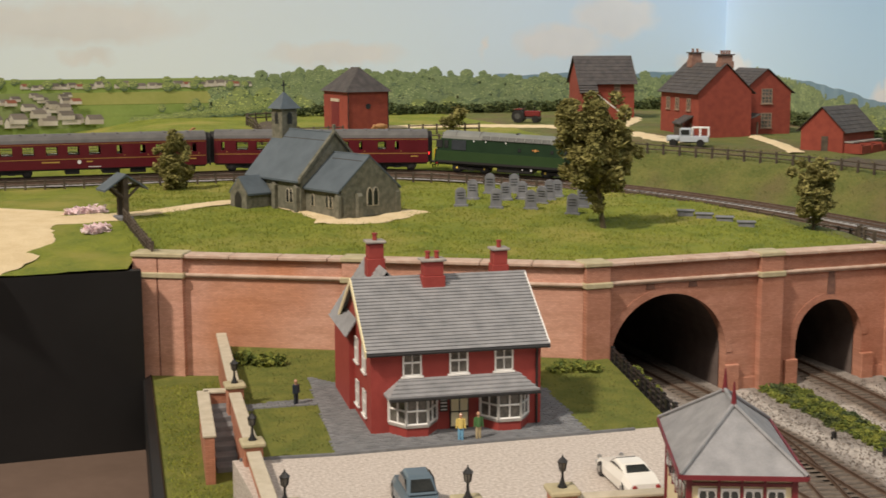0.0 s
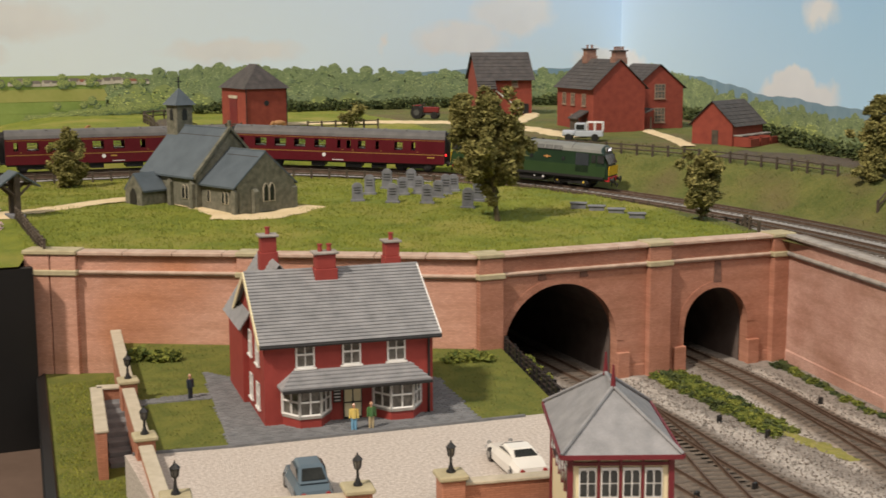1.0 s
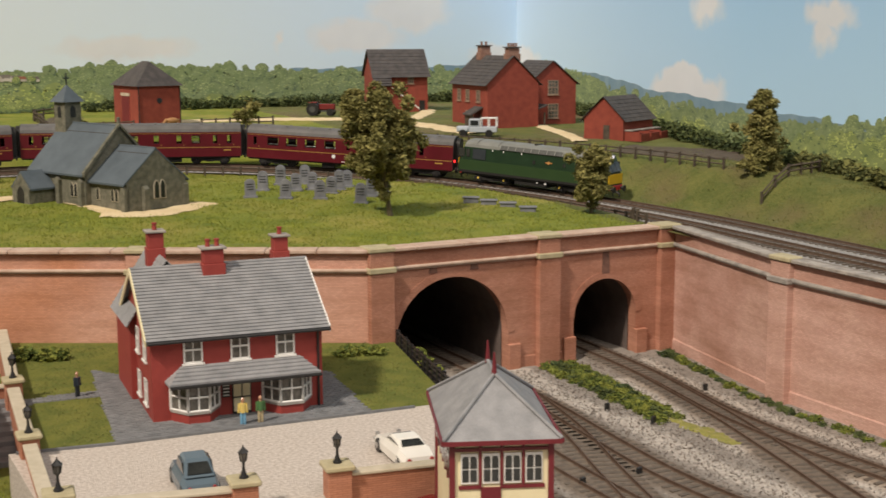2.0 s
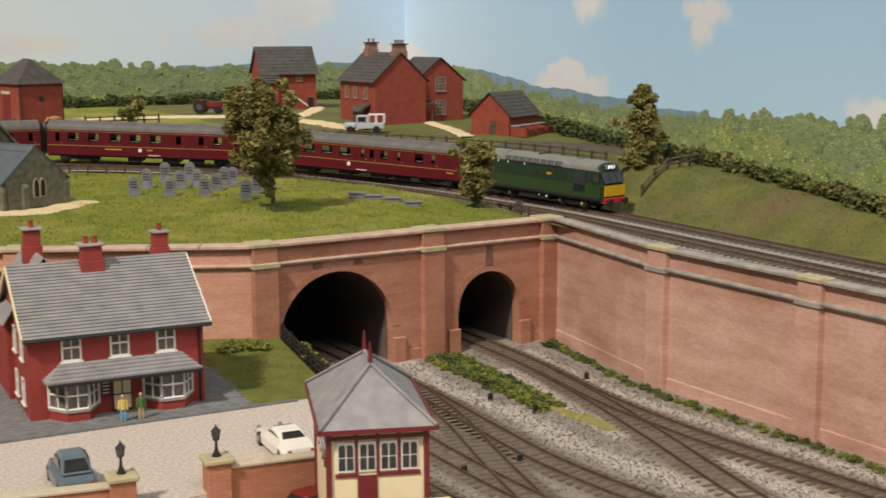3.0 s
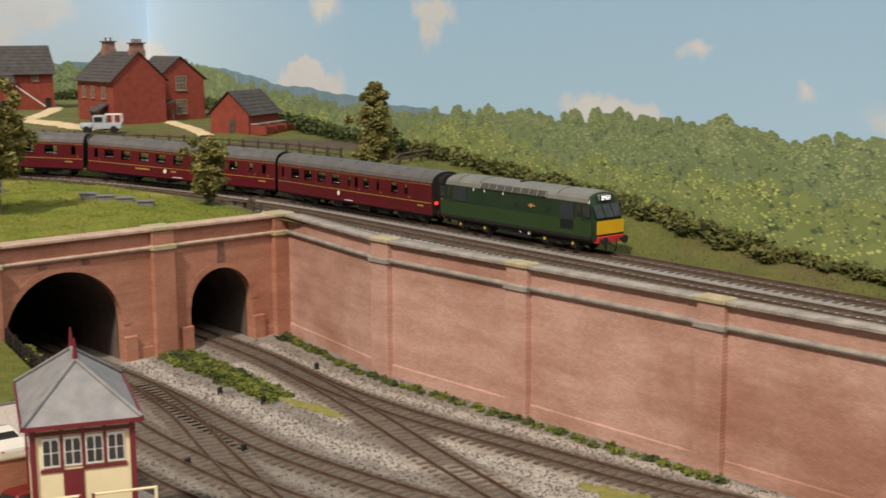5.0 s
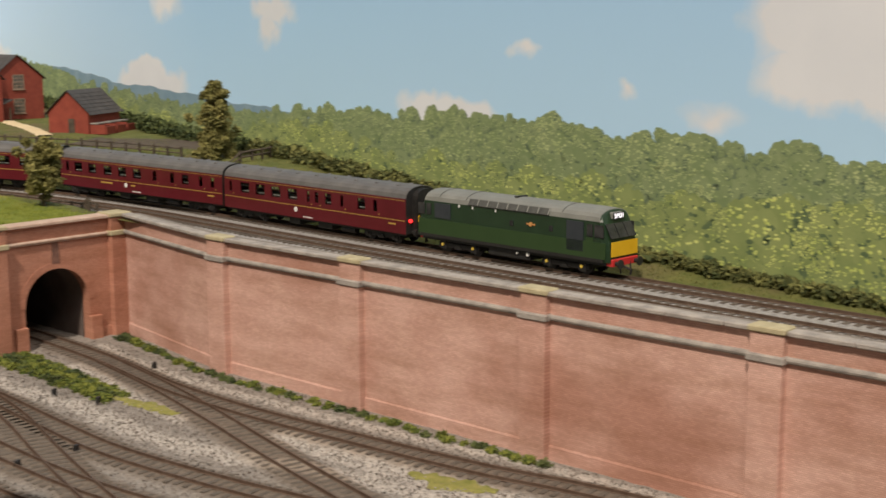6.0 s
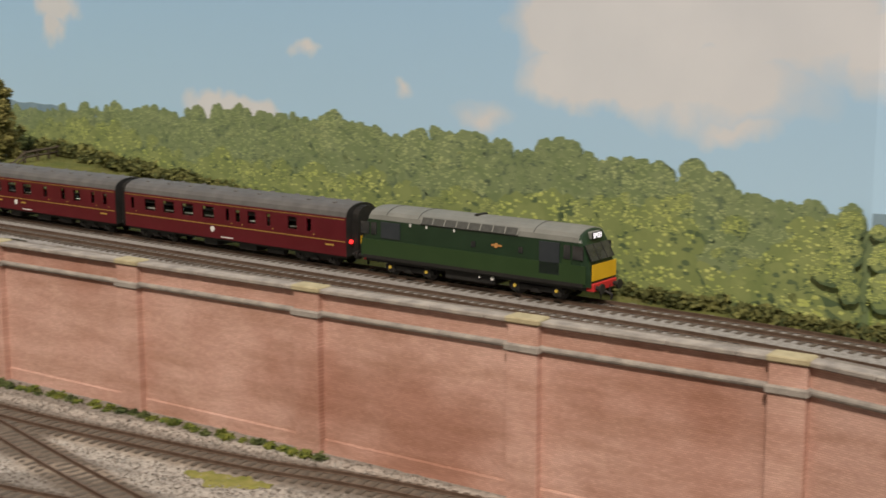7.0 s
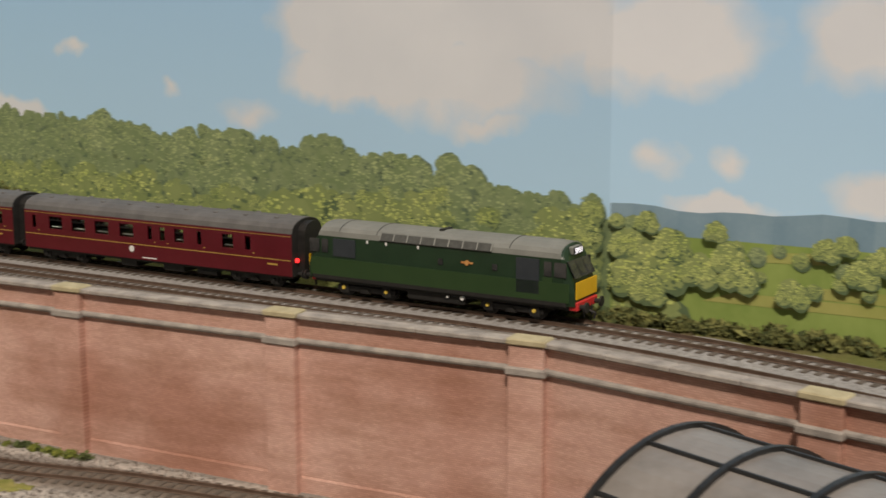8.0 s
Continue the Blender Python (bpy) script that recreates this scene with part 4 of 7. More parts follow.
LAMP_ON = material("train_lit_panel", (0.95, 0.90, 0.95), (1.0, 0.95, 1.0), scale=100, rough=0.4, emit=1.6)
LAMP_RED = material("train_red_lamp", (0.9, 0.02, 0.02), (1.0, 0.03, 0.03), scale=100, rough=0.4, emit=2.5)
SILVER = material("train_steel", (0.35, 0.34, 0.33), (0.5, 0.49, 0.47), scale=200, rough=0.4, metal=0.7)


COACH_GLASS = bpy.data.materials.new("coach_glass")
COACH_GLASS.use_nodes = True
cg = COACH_GLASS.node_tree.nodes["Principled BSDF"]
cg.inputs["Base Color"].default_value, cg.inputs["Roughness"].default_value, cg.inputs["Transmission Weight"].default_value, cg.inputs["IOR"].default_value = (0.86, 0.88, 0.86, 1), 0.03, 1.0, 1.1


def body_section(half, floor_z, waist, cant, roof_z, n=10):
    """Half-round-roofed cross-section, as (y, z) points from one foot over the roof to the other."""
    pts = [(-half * 0.985, floor_z), (-half, waist), (-half * 0.965, cant)]
    for i in range(1, n):
        f = math.pi * (1 - i / n)
        pts.append((half * 0.965 * math.cos(f), cant + (roof_z - cant) * math.sin(f) ** 0.85))
    return pts + [(half * 0.965, cant), (half, waist), (half * 0.985, floor_z)]


def loft(bm, stations, close=True):
    rows = [[bm.verts.new(p) for p in st] for st in stations]
    for a, b in zip(rows, rows[1:]):
        for k in range(len(a) - 1):
            bm.faces.new((a[k], a[k + 1], b[k + 1], b[k]))
        bm.faces.new((a[-1], a[0], b[0], b[-1]))
    if close:
        bm.faces.new(rows[0])
        bm.faces.new(rows[-1][::-1])
    return bm


def bogie(parent, x, wheelbase, half, axle_mat, r=0.0062):
    """A four-wheeled bogie, pivoting at x."""
    b = part("bogie", bevel(bx(nb(), -wheelbase / 2 - 0.006, wheelbase / 2 + 0.006, -half, half, 0.0045, 0.0085), 0.0006), TRAIN_BLACK, parent)
    b.location = (x, 0, 0)
    for sx in (-1, 1):
        w = nb()
        for sy in (-1, 1):
            rod(w, (sx * wheelbase / 2, sy * 0.0072, r), (sx * wheelbase / 2, sy * 0.0094, r), r, n=18)
        rod(w, (sx * wheelbase / 2, -0.008, r), (sx * wheelbase / 2, 0.008, r), 0.0012, n=8)
        part("wheelset", w, TRAIN_BLACK, b)
        for sy in (-1, 1):
            frame_ = bevel(bx(nb(), sx * wheelbase / 2 - 0.0035, sx * wheelbase / 2 + 0.0035, sy * half - 0.0008, sy * half + 0.0008, 0.003, 0.0095), 0.0005)
            part("axle_guard", frame_, TRAIN_BLACK, b)
            part("axlebox", rod(nb(), (sx * wheelbase / 2, sy * half, r), (sx * wheelbase / 2, sy * (half + 0.0018), r), 0.0015, 0.0012, n=10), axle_mat, b)
    for sy in (-1, 1):
        spring = nb()
        for k in range(4):
            bx(spring, -0.004 + k * 0.0006, 0.004 - k * 0.0006, sy * half - 0.001, sy * half + 0.001, 0.004 + k * 0.0007, 0.0046 + k * 0.0007)
        part("leaf_spring", spring, TRAIN_BLACK, b)
    return b


def build_loco():
    L, W = 0.2015, 0.0178
    loco = thing("diesel_locomotive", "two-tone green diesel locomotive with yellow warning panel and grey roof", "locomotive")
    h = L / 2
    # body: bonnet ends lean back above the waist
    def ring(x, half, roof, nose=0.0, lo=0.0125):
        return [(x + nose * clamp((z - 0.0285) / 0.016) * (1 if x < 0 else -1), y, z) for y, z in body_section(half, lo, 0.021, 0.0415, roof)]
    bm = loft(nb(), [ring(-h, W * 0.90, 0.0485, 0.009), ring(-h + 0.006, W, 0.0500, 0.004), ring(-h + 0.02, W, 0.0505), ring(h - 0.02, W, 0.0505), ring(h - 0.006, W, 0.0500, 0.004), ring(h, W * 0.90, 0.0485, 0.009)])
    body = part("body", bm, LOCO_GREEN, loco, "dark green upper bodyside")
    bm = loft(nb(), [[(x, y * 1.006, z + 0.0003) for x, y, z in ring(q, W * k, rz, ns)[2:-2]] for q, k, rz, ns in
                     ((-h + 0.0005, 0.9, 0.0485, 0.009), (-h + 0.006, 1, 0.0500, 0.004), (-h + 0.02, 1, 0.0505, 0), (h - 0.02, 1, 0.0505, 0), (h - 0.006, 1, 0.0500, 0.004), (h - 0.0005, 0.9, 0.0485, 0.009))])
    roof = part("roof", bm, LOCO_ROOF, loco, "weathered light grey roof")
    for sy in (-1, 1):
        bm = bx(nb(), -h + 0.003, h - 0.003, sy * (W + 0.0001) - 0.0002, sy * (W + 0.0001) + 0.0002, 0.0146, 0.0268)
        part("bodyside_band", bm, LOCO_BAND, body, "mid green lower band")
        bm = bx(nb(), -h + 0.005, h - 0.005, sy * W - 0.0006, sy * W + 0.0002, 0.0122, 0.0148)
        part("valance", bm, TRAIN_BLACK, body, "black underframe edge")
        bm = bx(nb(), -0.041, 0.043, sy * 0.0158 - 0.0004, sy * 0.0158 + 0.0004, 0.0425, 0.0470)
        for v in bm.verts:
            v.co.y -= sy * (v.co.z - 0.0425) * 0.55
            v.co.y += sy * 0.0022
        part("grille", bm, GRILLE, roof, "dark roof-edge radiator grille")
        for k in range(9):
            x = -0.041 + k * 0.0105
            bm = nb()
            rod(bm, (x, sy * 0.0183, 0.0425), (x, sy * 0.0158, 0.0470), 0.0006, n=5)
            part("grille_bar", bm, LOCO_ROOF, roof)
        for x0, x1 in ((-0.079, -0.061), (0.061, 0.077)):
            part("side_panel", bx(nb(), x0, x1, sy * W - 0.0003, sy * W + 0.0005, 0.0285 if x0 < 0 else 0.0185, 0.0405), BLUEDOOR, body, "slate grey equipment panel")
        for x0, x1 in ((-0.0985, -0.0905), (-0.0885, -0.0835), (0.0805, 0.0855), (0.0875, 0.0955), (0.004, 0.0075), (0.044, 0.0475)):
            tall = 0.0395 if abs(x0) > 0.07 else 0.0345
            win = part("side_window", bx(nb(), x0, x1, sy * W - 0.0003, sy * W + 0.0006, 0.0305, tall), TRAIN_GLASS, body)
        part("cab_door", bx(nb(), 0.0795, 0.0862, sy * W - 0.0002, sy * W + 0.00045, 0.0150, 0.0298), LOCO_BAND, body)
        part("door_step", bx(nb(), 0.0795, 0.0862, sy * W - 0.0002, sy * W + 0.0012, 0.0125, 0.0145), TRAIN_WHITE, body)
        part("door_step", bx(nb(), -0.0862, -0.0795, sy * W - 0.0002, sy * W + 0.0012, 0.0125, 0.0145), TRAIN_WHITE, body)
        emblem = nb()
        rod(emblem, (0.0255, sy * W, 0.0335), (0.0255, sy * (W + 0.0006), 0.0335), 0.0017, n=14)
        bx(emblem, 0.0212, 0.0298, sy * W - 0.0002, sy * W + 0.0005, 0.0329, 0.0341)
        part("emblem", emblem, BRASS, body, "small orange crest")
        for x0 in (0.087, -0.0965):
            for k in range(5):
                part("number_bar", bx(nb(), x0 + k * 0.0018, x0 + k * 0.0018 + 0.0012, sy * W - 0.0002, sy * W + 0.0006, 0.0235, 0.0255), TRAIN_WHITE, body)
        for x0 in (-0.052, -0.037, -0.012):
            part("roof_marker", bx(nb(), x0, x0 + 0.0012, sy * 0.0174 - 0.0004, sy * 0.0174 + 0.0004, 0.0392, 0.0412), TRAIN_WHITE, body)
    for sx in (-1, 1):
        front = sx * h
        def face(x0, y0, y1, z0, z1, lean, mat, name, t=0.0008, lab=""):
            bm = nb()
            lz = lambda z: -sx * 0.009 * clamp((z - 0.0285) / 0.016)
            a, b = x0 + lz(z0), x0 + lz(z1)
            hexa(bm, [(a, y0, z0), (a + sx * t, y0, z0), (a + sx * t, y1, z0), (a, y1, z0), (b, y0, z1), (b + sx * t, y0, z1), (b + sx * t, y1, z1), (b, y1, z1)])
            return part(name, bm, mat, body, lab)
        face(front, -0.0150, 0.0150, 0.0168, 0.0275, 0, YELLOW, "warning_panel", lab="bright yellow half-height nose panel")
        for y0, y1 in ((-0.0145, -0.0055), (-0.0045, 0.0045), (0.0055, 0.0145)):
            face(front, y0, y1, 0.0300, 0.0400, 0, TRAIN_GLASS, "windscreen")
        box = nb()
        bx(box, front - sx * 0.012, front - sx * 0.006, -0.0060, 0.0060, 0.0428, 0.0478)
        hc = part("headcode_box", bevel(box, 0.0006), LOCO_ROOF, loco)
        if sx > 0:
            part("headcode_panel", bx(nb(), front - 0.0060, front - 0.0052, -0.0058, 0.0058, 0.0430, 0.0476), TRAIN_BLACK, hc, "dark headcode panel")
            cu = bpy.data.curves.new("headcode", "FONT")
            cu.body, cu.size, cu.align_x, cu.align_y, cu.extrude = "5M31", 0.0050, "CENTER", "CENTER", 0.00005
            tx = new("headcode", cu)
            cu.materials.append(LAMP_ON)
            tx.parent = hc
            tx.matrix_basis = pose(front - 0.0050, 0, 0.0452, 90, 0, 90)
        part("buffer_beam", bevel(bx(nb(), front - sx * 0.003 - 0.0015, front - sx * 0.003 + 0.0045 * (1 if sx > 0 else 0.4), -0.0150, 0.0150, 0.0095, 0.0150), 0.0005), BUFFER_RED, loco, "red buffer beam")
        for y in (-0.0112, 0.0112):
            bm = rod(nb(), (front - sx * 0.001, y, 0.0118), (front + sx * 0.0058, y, 0.0118), 0.0016, n=10)
            rod(bm, (front + sx * 0.0052, y, 0.0118), (front + sx * 0.0064, y, 0.0118), 0.0034, n=14)
            part("buffer", bm, TRAIN_BLACK, loco)
        bm = rod(nb(), (front, 0, 0.0085), (front + sx * 0.007, 0, 0.0065), 0.0008, n=6)
        rod(bm, (front + sx * 0.007, 0, 0.0065), (front + sx * 0.006, 0, 0.003), 0.0008, n=6)
        part("coupling", bm, TRAIN_BLACK, loco)
        for y in (-0.006, 0.006):
            part("brake_pipe", rod(nb(), (front + sx * 0.001, y, 0.012), (front + sx * 0.002, y, 0.004), 0.0006, n=6), TRAIN_BLACK, loco)
    tank = bevel(bx(nb(), -0.022, 0.022, -0.0150, 0.0150, 0.0045, 0.0122), 0.001)
    part("fuel_tank", tank, TRAIN_BLACK, loco)
    for x, r in ((0.010, 0.0009), (0.021, 0.0015)):
        for sy in (-1, 1):
            part("filler", rod(nb(), (x, sy * 0.015, 0.0095), (x, sy * 0.0165, 0.0095), r, n=10), TRAIN_WHITE, loco)
    part("underframe", bx(nb(), -h + 0.002, h - 0.002, -0.0148, 0.0148, 0.0095, 0.0130), TRAIN_BLACK, loco)
    for x in (-0.075, -0.045, 0.055):
        part("roof_seam", loft(nb(), [[(x + k, y * 1.008, z + 0.0006) for y, z in body_section(W, 0.0125, 0.021, 0.0415, 0.0505)[3:-3]] for k in (0, 0.0006)]), GRILLE, roof)
    part("exhaust_port", bx(nb(), -0.002, 0.001, -0.006, 0.006, 0.0500, 0.0516), TRAIN_BLACK, roof)
    bogies = [bogie(loco, x, 0.034, 0.0135, AXLE_YELLOW, 0.0068) for x in (-0.056, 0.056)]
    return loco, bogies, 0.112


def build_coach(kind):
    L, W = 0.2585, 0.0180
    c = thing("passenger_coach", {"brake": "maroon brake passenger coach with grey roof and gold lining", "dining": "maroon dining coach with wide windows and grey roof",
                                  "open": "maroon passenger coach with gold lining and grey roof"}[kind], "railway coach", group="train coaches")
    h = L / 2
    sec = body_section(W, 0.0105, 0.021, 0.0400, 0.0500)
    wins = {"brake": [(-0.119, 0.004, 0), (-0.096, 0.014, 1), (-0.072, 0.014, 1), (-0.048, 0.014, 1), (-0.023, 0.014, 1), (0.000, 0.004, 0), (0.012, 0.005, 0), (0.028, 0.009, 1), (0.047, 0.004, 0), (0.073, 0.010, 1), (0.091, 0.005, 0)],
            "dining": [(-0.117, 0.005, 0), (-0.098, 0.013, 1), (-0.074, 0.013, 1), (-0.048, 0.013, 1), (-0.024, 0.013, 1), (0.000, 0.013, 1), (0.028, 0.006, 0), (0.055, 0.006, 0), (0.075, 0.010, 1), (0.098, 0.005, 0), (0.115, 0.005, 0)],
            "open": [(-0.118, 0.005, 0)] + [(-0.094 + k * 0.0265, 0.0145, 1) for k in range(8)] + [(0.118, 0.005, 0)]}[kind]
    # sides are built in panels round real window openings
    body = nb()
    for sy in (-1, 1):
        edges = sorted([-h, h] + [v for x, w, _ in wins for v in (x - w / 2, x + w / 2)])
        y0, y1 = (-W, -W + 0.0012) if sy < 0 else (W - 0.0012, W)
        bx(body, -h, h, y0, y1, 0.0105, 0.0265)
        bx(body, -h, h, y0, y1, 0.0362, 0.0402)
        for a, b in zip(edges[::2], edges[1::2]):
            bx(body, a, b, y0, y1, 0.0265, 0.0362)
    bm_body = part("body", body, COACH_RED, c, "glossy maroon bodyside")
    rf = sec[2:-2]
    part("roof", loft(nb(), [[(x, y * 1.012, z + 0.0003) for y, z in rf] for x in (-h, h)]), COACH_ROOF, c, "dull grey curved roof", smooth=False)
    bpy_roof = c.children[-1]
    for k in range(9):
        x = -h + 0.02 + k * (L - 0.04) / 8
        for sy in (-1, 1):
            part("roof_vent", bevel(bx(nb(), x - 0.0018, x + 0.0018, sy * 0.0075 - 0.0014, sy * 0.0075 + 0.0014, 0.0470, 0.0502), 0.0005), COACH_ROOF, bpy_roof)
    for sx in (-1, 1):
        part("end_wall", bx(nb(), sx * h - 0.0006, sx * h + 0.0006, -W * 0.98, W * 0.98, 0.0105, 0.0405), TRAIN_BLACK, c)
        top = prism(nb(), [(y, z) for y, z in rf], "x", sx * h - 0.0006, sx * h + 0.0006)
        part("end_wall", top, TRAIN_BLACK, c)
        gang = nb()
        for k in range(4):
            x = sx * (h + 0.0006 + k * 0.0014)
            loft(gang, [[(x + o, y * 0.62 * (1 - 0.02 * (k % 2)), 0.0115 + (z - 0.0105) * 0.93) for y, z in sec] for o in (0, sx * 0.0011)])
        part("gangway", gang, TRAIN_BLACK, c, "black corridor connection")
        for y in (-0.0112, 0.0112):
            bm = rod(nb(), (sx * h, y, 0.0118), (sx * (h + 0.0052), y, 0.0118), 0.0011, n=8)
            rod(bm, (sx * (h + 0.0046), y, 0.0118), (sx * (h + 0.0056), y, 0.0118), 0.0030, n=12)
            part("buffer", bm, TRAIN_BLACK, c)
    for sy in (-1, 1):
        part("lining", bx(nb(), -h + 0.0008, h - 0.0008, sy * W - 0.0001, sy * W + 0.00025, 0.0214, 0.0219), LINING, bm_body, "thin gold line")
        part("lining", bx(nb(), -h + 0.0008, h - 0.0008, sy * W - 0.0001, sy * W + 0.0002, 0.0385, 0.0388), LINING, bm_body, "thin gold line")
        for x, w, bar in wins:
            wn_ = part("window", bx(nb(), x - w / 2, x + w / 2, sy * (W - 0.0009) - 0.0002, sy * (W - 0.0009) + 0.0002, 0.0265, 0.0362), COACH_GLASS, bm_body)
            if bar:
                bm = bx(nb(), x - w / 2, x + w / 2, sy * (W - 0.0005) - 0.0002, sy * (W - 0.0005) + 0.0002, 0.0332, 0.0337)
                for q in range(1, 3):
                    bx(bm, x - w / 2 + w * q / 3 - 0.0002, x - w / 2 + w * q / 3 + 0.0002, sy * (W - 0.0005) - 0.0002, sy * (W - 0.0005) + 0.0002, 0.0337, 0.0362)
                part("ventilator_frame", bm, TRAIN_BLACK, wn_)
                part("table_lamp_shelf", bx(nb(), x - w * 0.42, x + w * 0.42, sy * (W - 0.0030) - 0.001, sy * (W - 0.0030) + 0.001, 0.0278, 0.0284), TRAIN_WHITE, wn_, "pale table edge behind the glass")
            else:
                part("door_handle", bx(nb(), x + w / 2 + 0.002, x + w / 2 + 0.0035, sy * W - 0.0002, sy * W + 0.0007, 0.0243, 0.0249), LINING, bm_body, "small brass door handle")
        crest = rod(nb(), (-0.018, sy * W, 0.0180), (-0.018, sy * (W + 0.0004), 0.0180), 0.0023, n=16)
        part("crest", crest, TRAIN_WHITE, bm_body, "round pale crest")
        part("label_bar", bx(nb(), -0.008, 0.006, sy * W - 0.0001, sy * W + 0.0004, 0.0118, 0.0126), TRAIN_WHITE, bm_body)
        part("number_bar", bx(nb(), 0.108, 0.117, sy * W - 0.0001, sy * W + 0.0004, 0.0176, 0.0188), LINING, bm_body)
        if kind == "dining":
            part("letter_bar", bx(nb(), -0.060, -0.040, sy * W - 0.0001, sy * W + 0.0004, 0.0176, 0.0190), LINING, bm_body)
            part("letter_bar", bx(nb(), -0.010, -0.003, sy * W - 0.0001, sy * W + 0.0004, 0.0176, 0.0190), LINING, bm_body)
        part("solebar", bx(nb(), -h + 0.001, h - 0.001, sy * 0.0150 - 0.0008, sy * 0.0150 + 0.0008, 0.0085, 0.0106), TRAIN_BLACK, c)
    part("underframe", bx(nb(), -h + 0.002, h - 0.002, -0.0140, 0.0140, 0.0098, 0.0112), TRAIN_BLACK, c)
    part("interior_floor", bx(nb(), -h + 0.002, h - 0.002, -0.0160, 0.0160, 0.0112, 0.0250), TRAIN_BLACK, c)
    for x0, x1 in ((0.008, 0.028), (-0.034, -0.018)):
        part("battery_box", bevel(bx(nb(), x0, x1, -0.0135, 0.0135, 0.0035, 0.0100), 0.0005), TRAIN_BLACK, c)
    part("brake_cylinder", rod(nb(), (0.040, -0.010, 0.006), (0.058, -0.010, 0.006), 0.003, n=10), TRAIN_BLACK, c)
    if kind == "brake":
        for y in (-0.0135, 0.0135):
            part("tail_lamp", rod(nb(), (h + 0.0006, y, 0.0215), (h + 0.0022, y, 0.0215), 0.0015, n=10), LAMP_RED, c, "glowing red end lamp")
    bogies = [bogie(c, x, 0.034, 0.0130, TRAIN_BLACK, 0.0059) for x in (-0.0935, 0.0935)]
    return c, bogies, 0.187


# how far along the line the locomotive's middle stands, time by time
RUN = [(0.0, -0.606), (1.0, -0.456), (2.5, -0.228), (3.5, -0.038), (4.5, 0.154), (5.5, 0.343), (6.5, 0.529), (7.25, 0.656), (8.0, 0.781)]


def run_at(t):
    """Smooth reading of RUN."""
    k = max(i for i in range(len(RUN) - 1) if RUN[i][0] <= t or i == 0)
    (t0, a), (t1, b) = RUN[k], RUN[k + 1]
    (tm, am), (tp, bp) = RUN[max(k - 1, 0)], RUN[min(k + 2, len(RUN) - 1)]
    m0, m1 = (b - am) / (t1 - tm) * (t1 - t0), (bp - a) / (tp - t0) * (t1 - t0)
    u = (t - t0) / (t1 - t0)
    return (2 * u**3 - 3 * u * u + 1) * a + (u**3 - 2 * u * u + u) * m0 + (-2 * u**3 + 3 * u * u) * b + (u**3 - u * u) * m1


TRAIN = []
loco_parts = build_loco()
TRAIN.append((*loco_parts, 0.0))
back = 0.1008 + 0.013 + 0.1293
for kind in ("brake", "dining", "open", "open", "dining"):
    TRAIN.append((*build_coach(kind), -back))
    back += 0.2585 + 0.0135


def vehicle_pose(s, spacing):
    a, b = line_at(s - spacing / 2), line_at(s + spacing / 2)
    za, zb = rail_z(s - spacing / 2), rail_z(s + spacing / 2)
    yaw = math.atan2(b[1] - a[1], b[0] - a[0])
    up = math.atan2(zb - za, spacing)
    return pose((a[0] + b[0]) / 2, (a[1] + b[1]) / 2, (za + zb) / 2, 0, -math.degrees(up), math.degrees(yaw)), yaw, a[2], b[2]


def motions():
    times = [0.25 * i for i in range(33)]
    for ob, bogies, spacing, offset in TRAIN:
        rows, turns = [], ([], [])
        for t in times:
            m, yaw, ya, yb = vehicle_pose(run_at(t) + offset, spacing)
            rows.append((t, m))
            for k, (bg, y) in enumerate(zip(bogies, (ya, yb))):
                d = (y - yaw + math.pi) % (2 * math.pi) - math.pi
                turns[k].append((t, pose(bg.location.x, 0, 0, 0, 0, math.degrees(d))))
        walk(ob, rows)
        for bg, r in zip(bogies, turns):
            walk(bg, r)



# ---- buildings ----
def slate_roof(parent, x0, x1, ya, za, yb, zb, n, mat, along="x", thick=0.0011, name="slate_course", label=""):
    """One slope laid in overlapping courses, from the eave (ya, za) up to the ridge (yb, zb)."""
    dy, dz = (yb - ya) / n, (zb - za) / n
    k = math.hypot(dy, dz)
    ny, nz = (-dz / k, dy / k) if dy > 0 else (dz / k, -dy / k)
    for i in range(n):
        a, b = (ya + dy * i - dy * 0.25, za + dz * i - dz * 0.25), (ya + dy * (i + 1), za + dz * (i + 1))
        bm = nb()
        pts = [(a[0], a[1]), (a[0] + ny * thick * 1.9, a[1] + nz * thick * 1.9), (b[0] + ny * thick * 0.5, b[1] + nz * thick * 0.5), (b[0], b[1])]
        prism(bm, pts, along, x0, x1)
        part(name, bm, mat, parent, label)


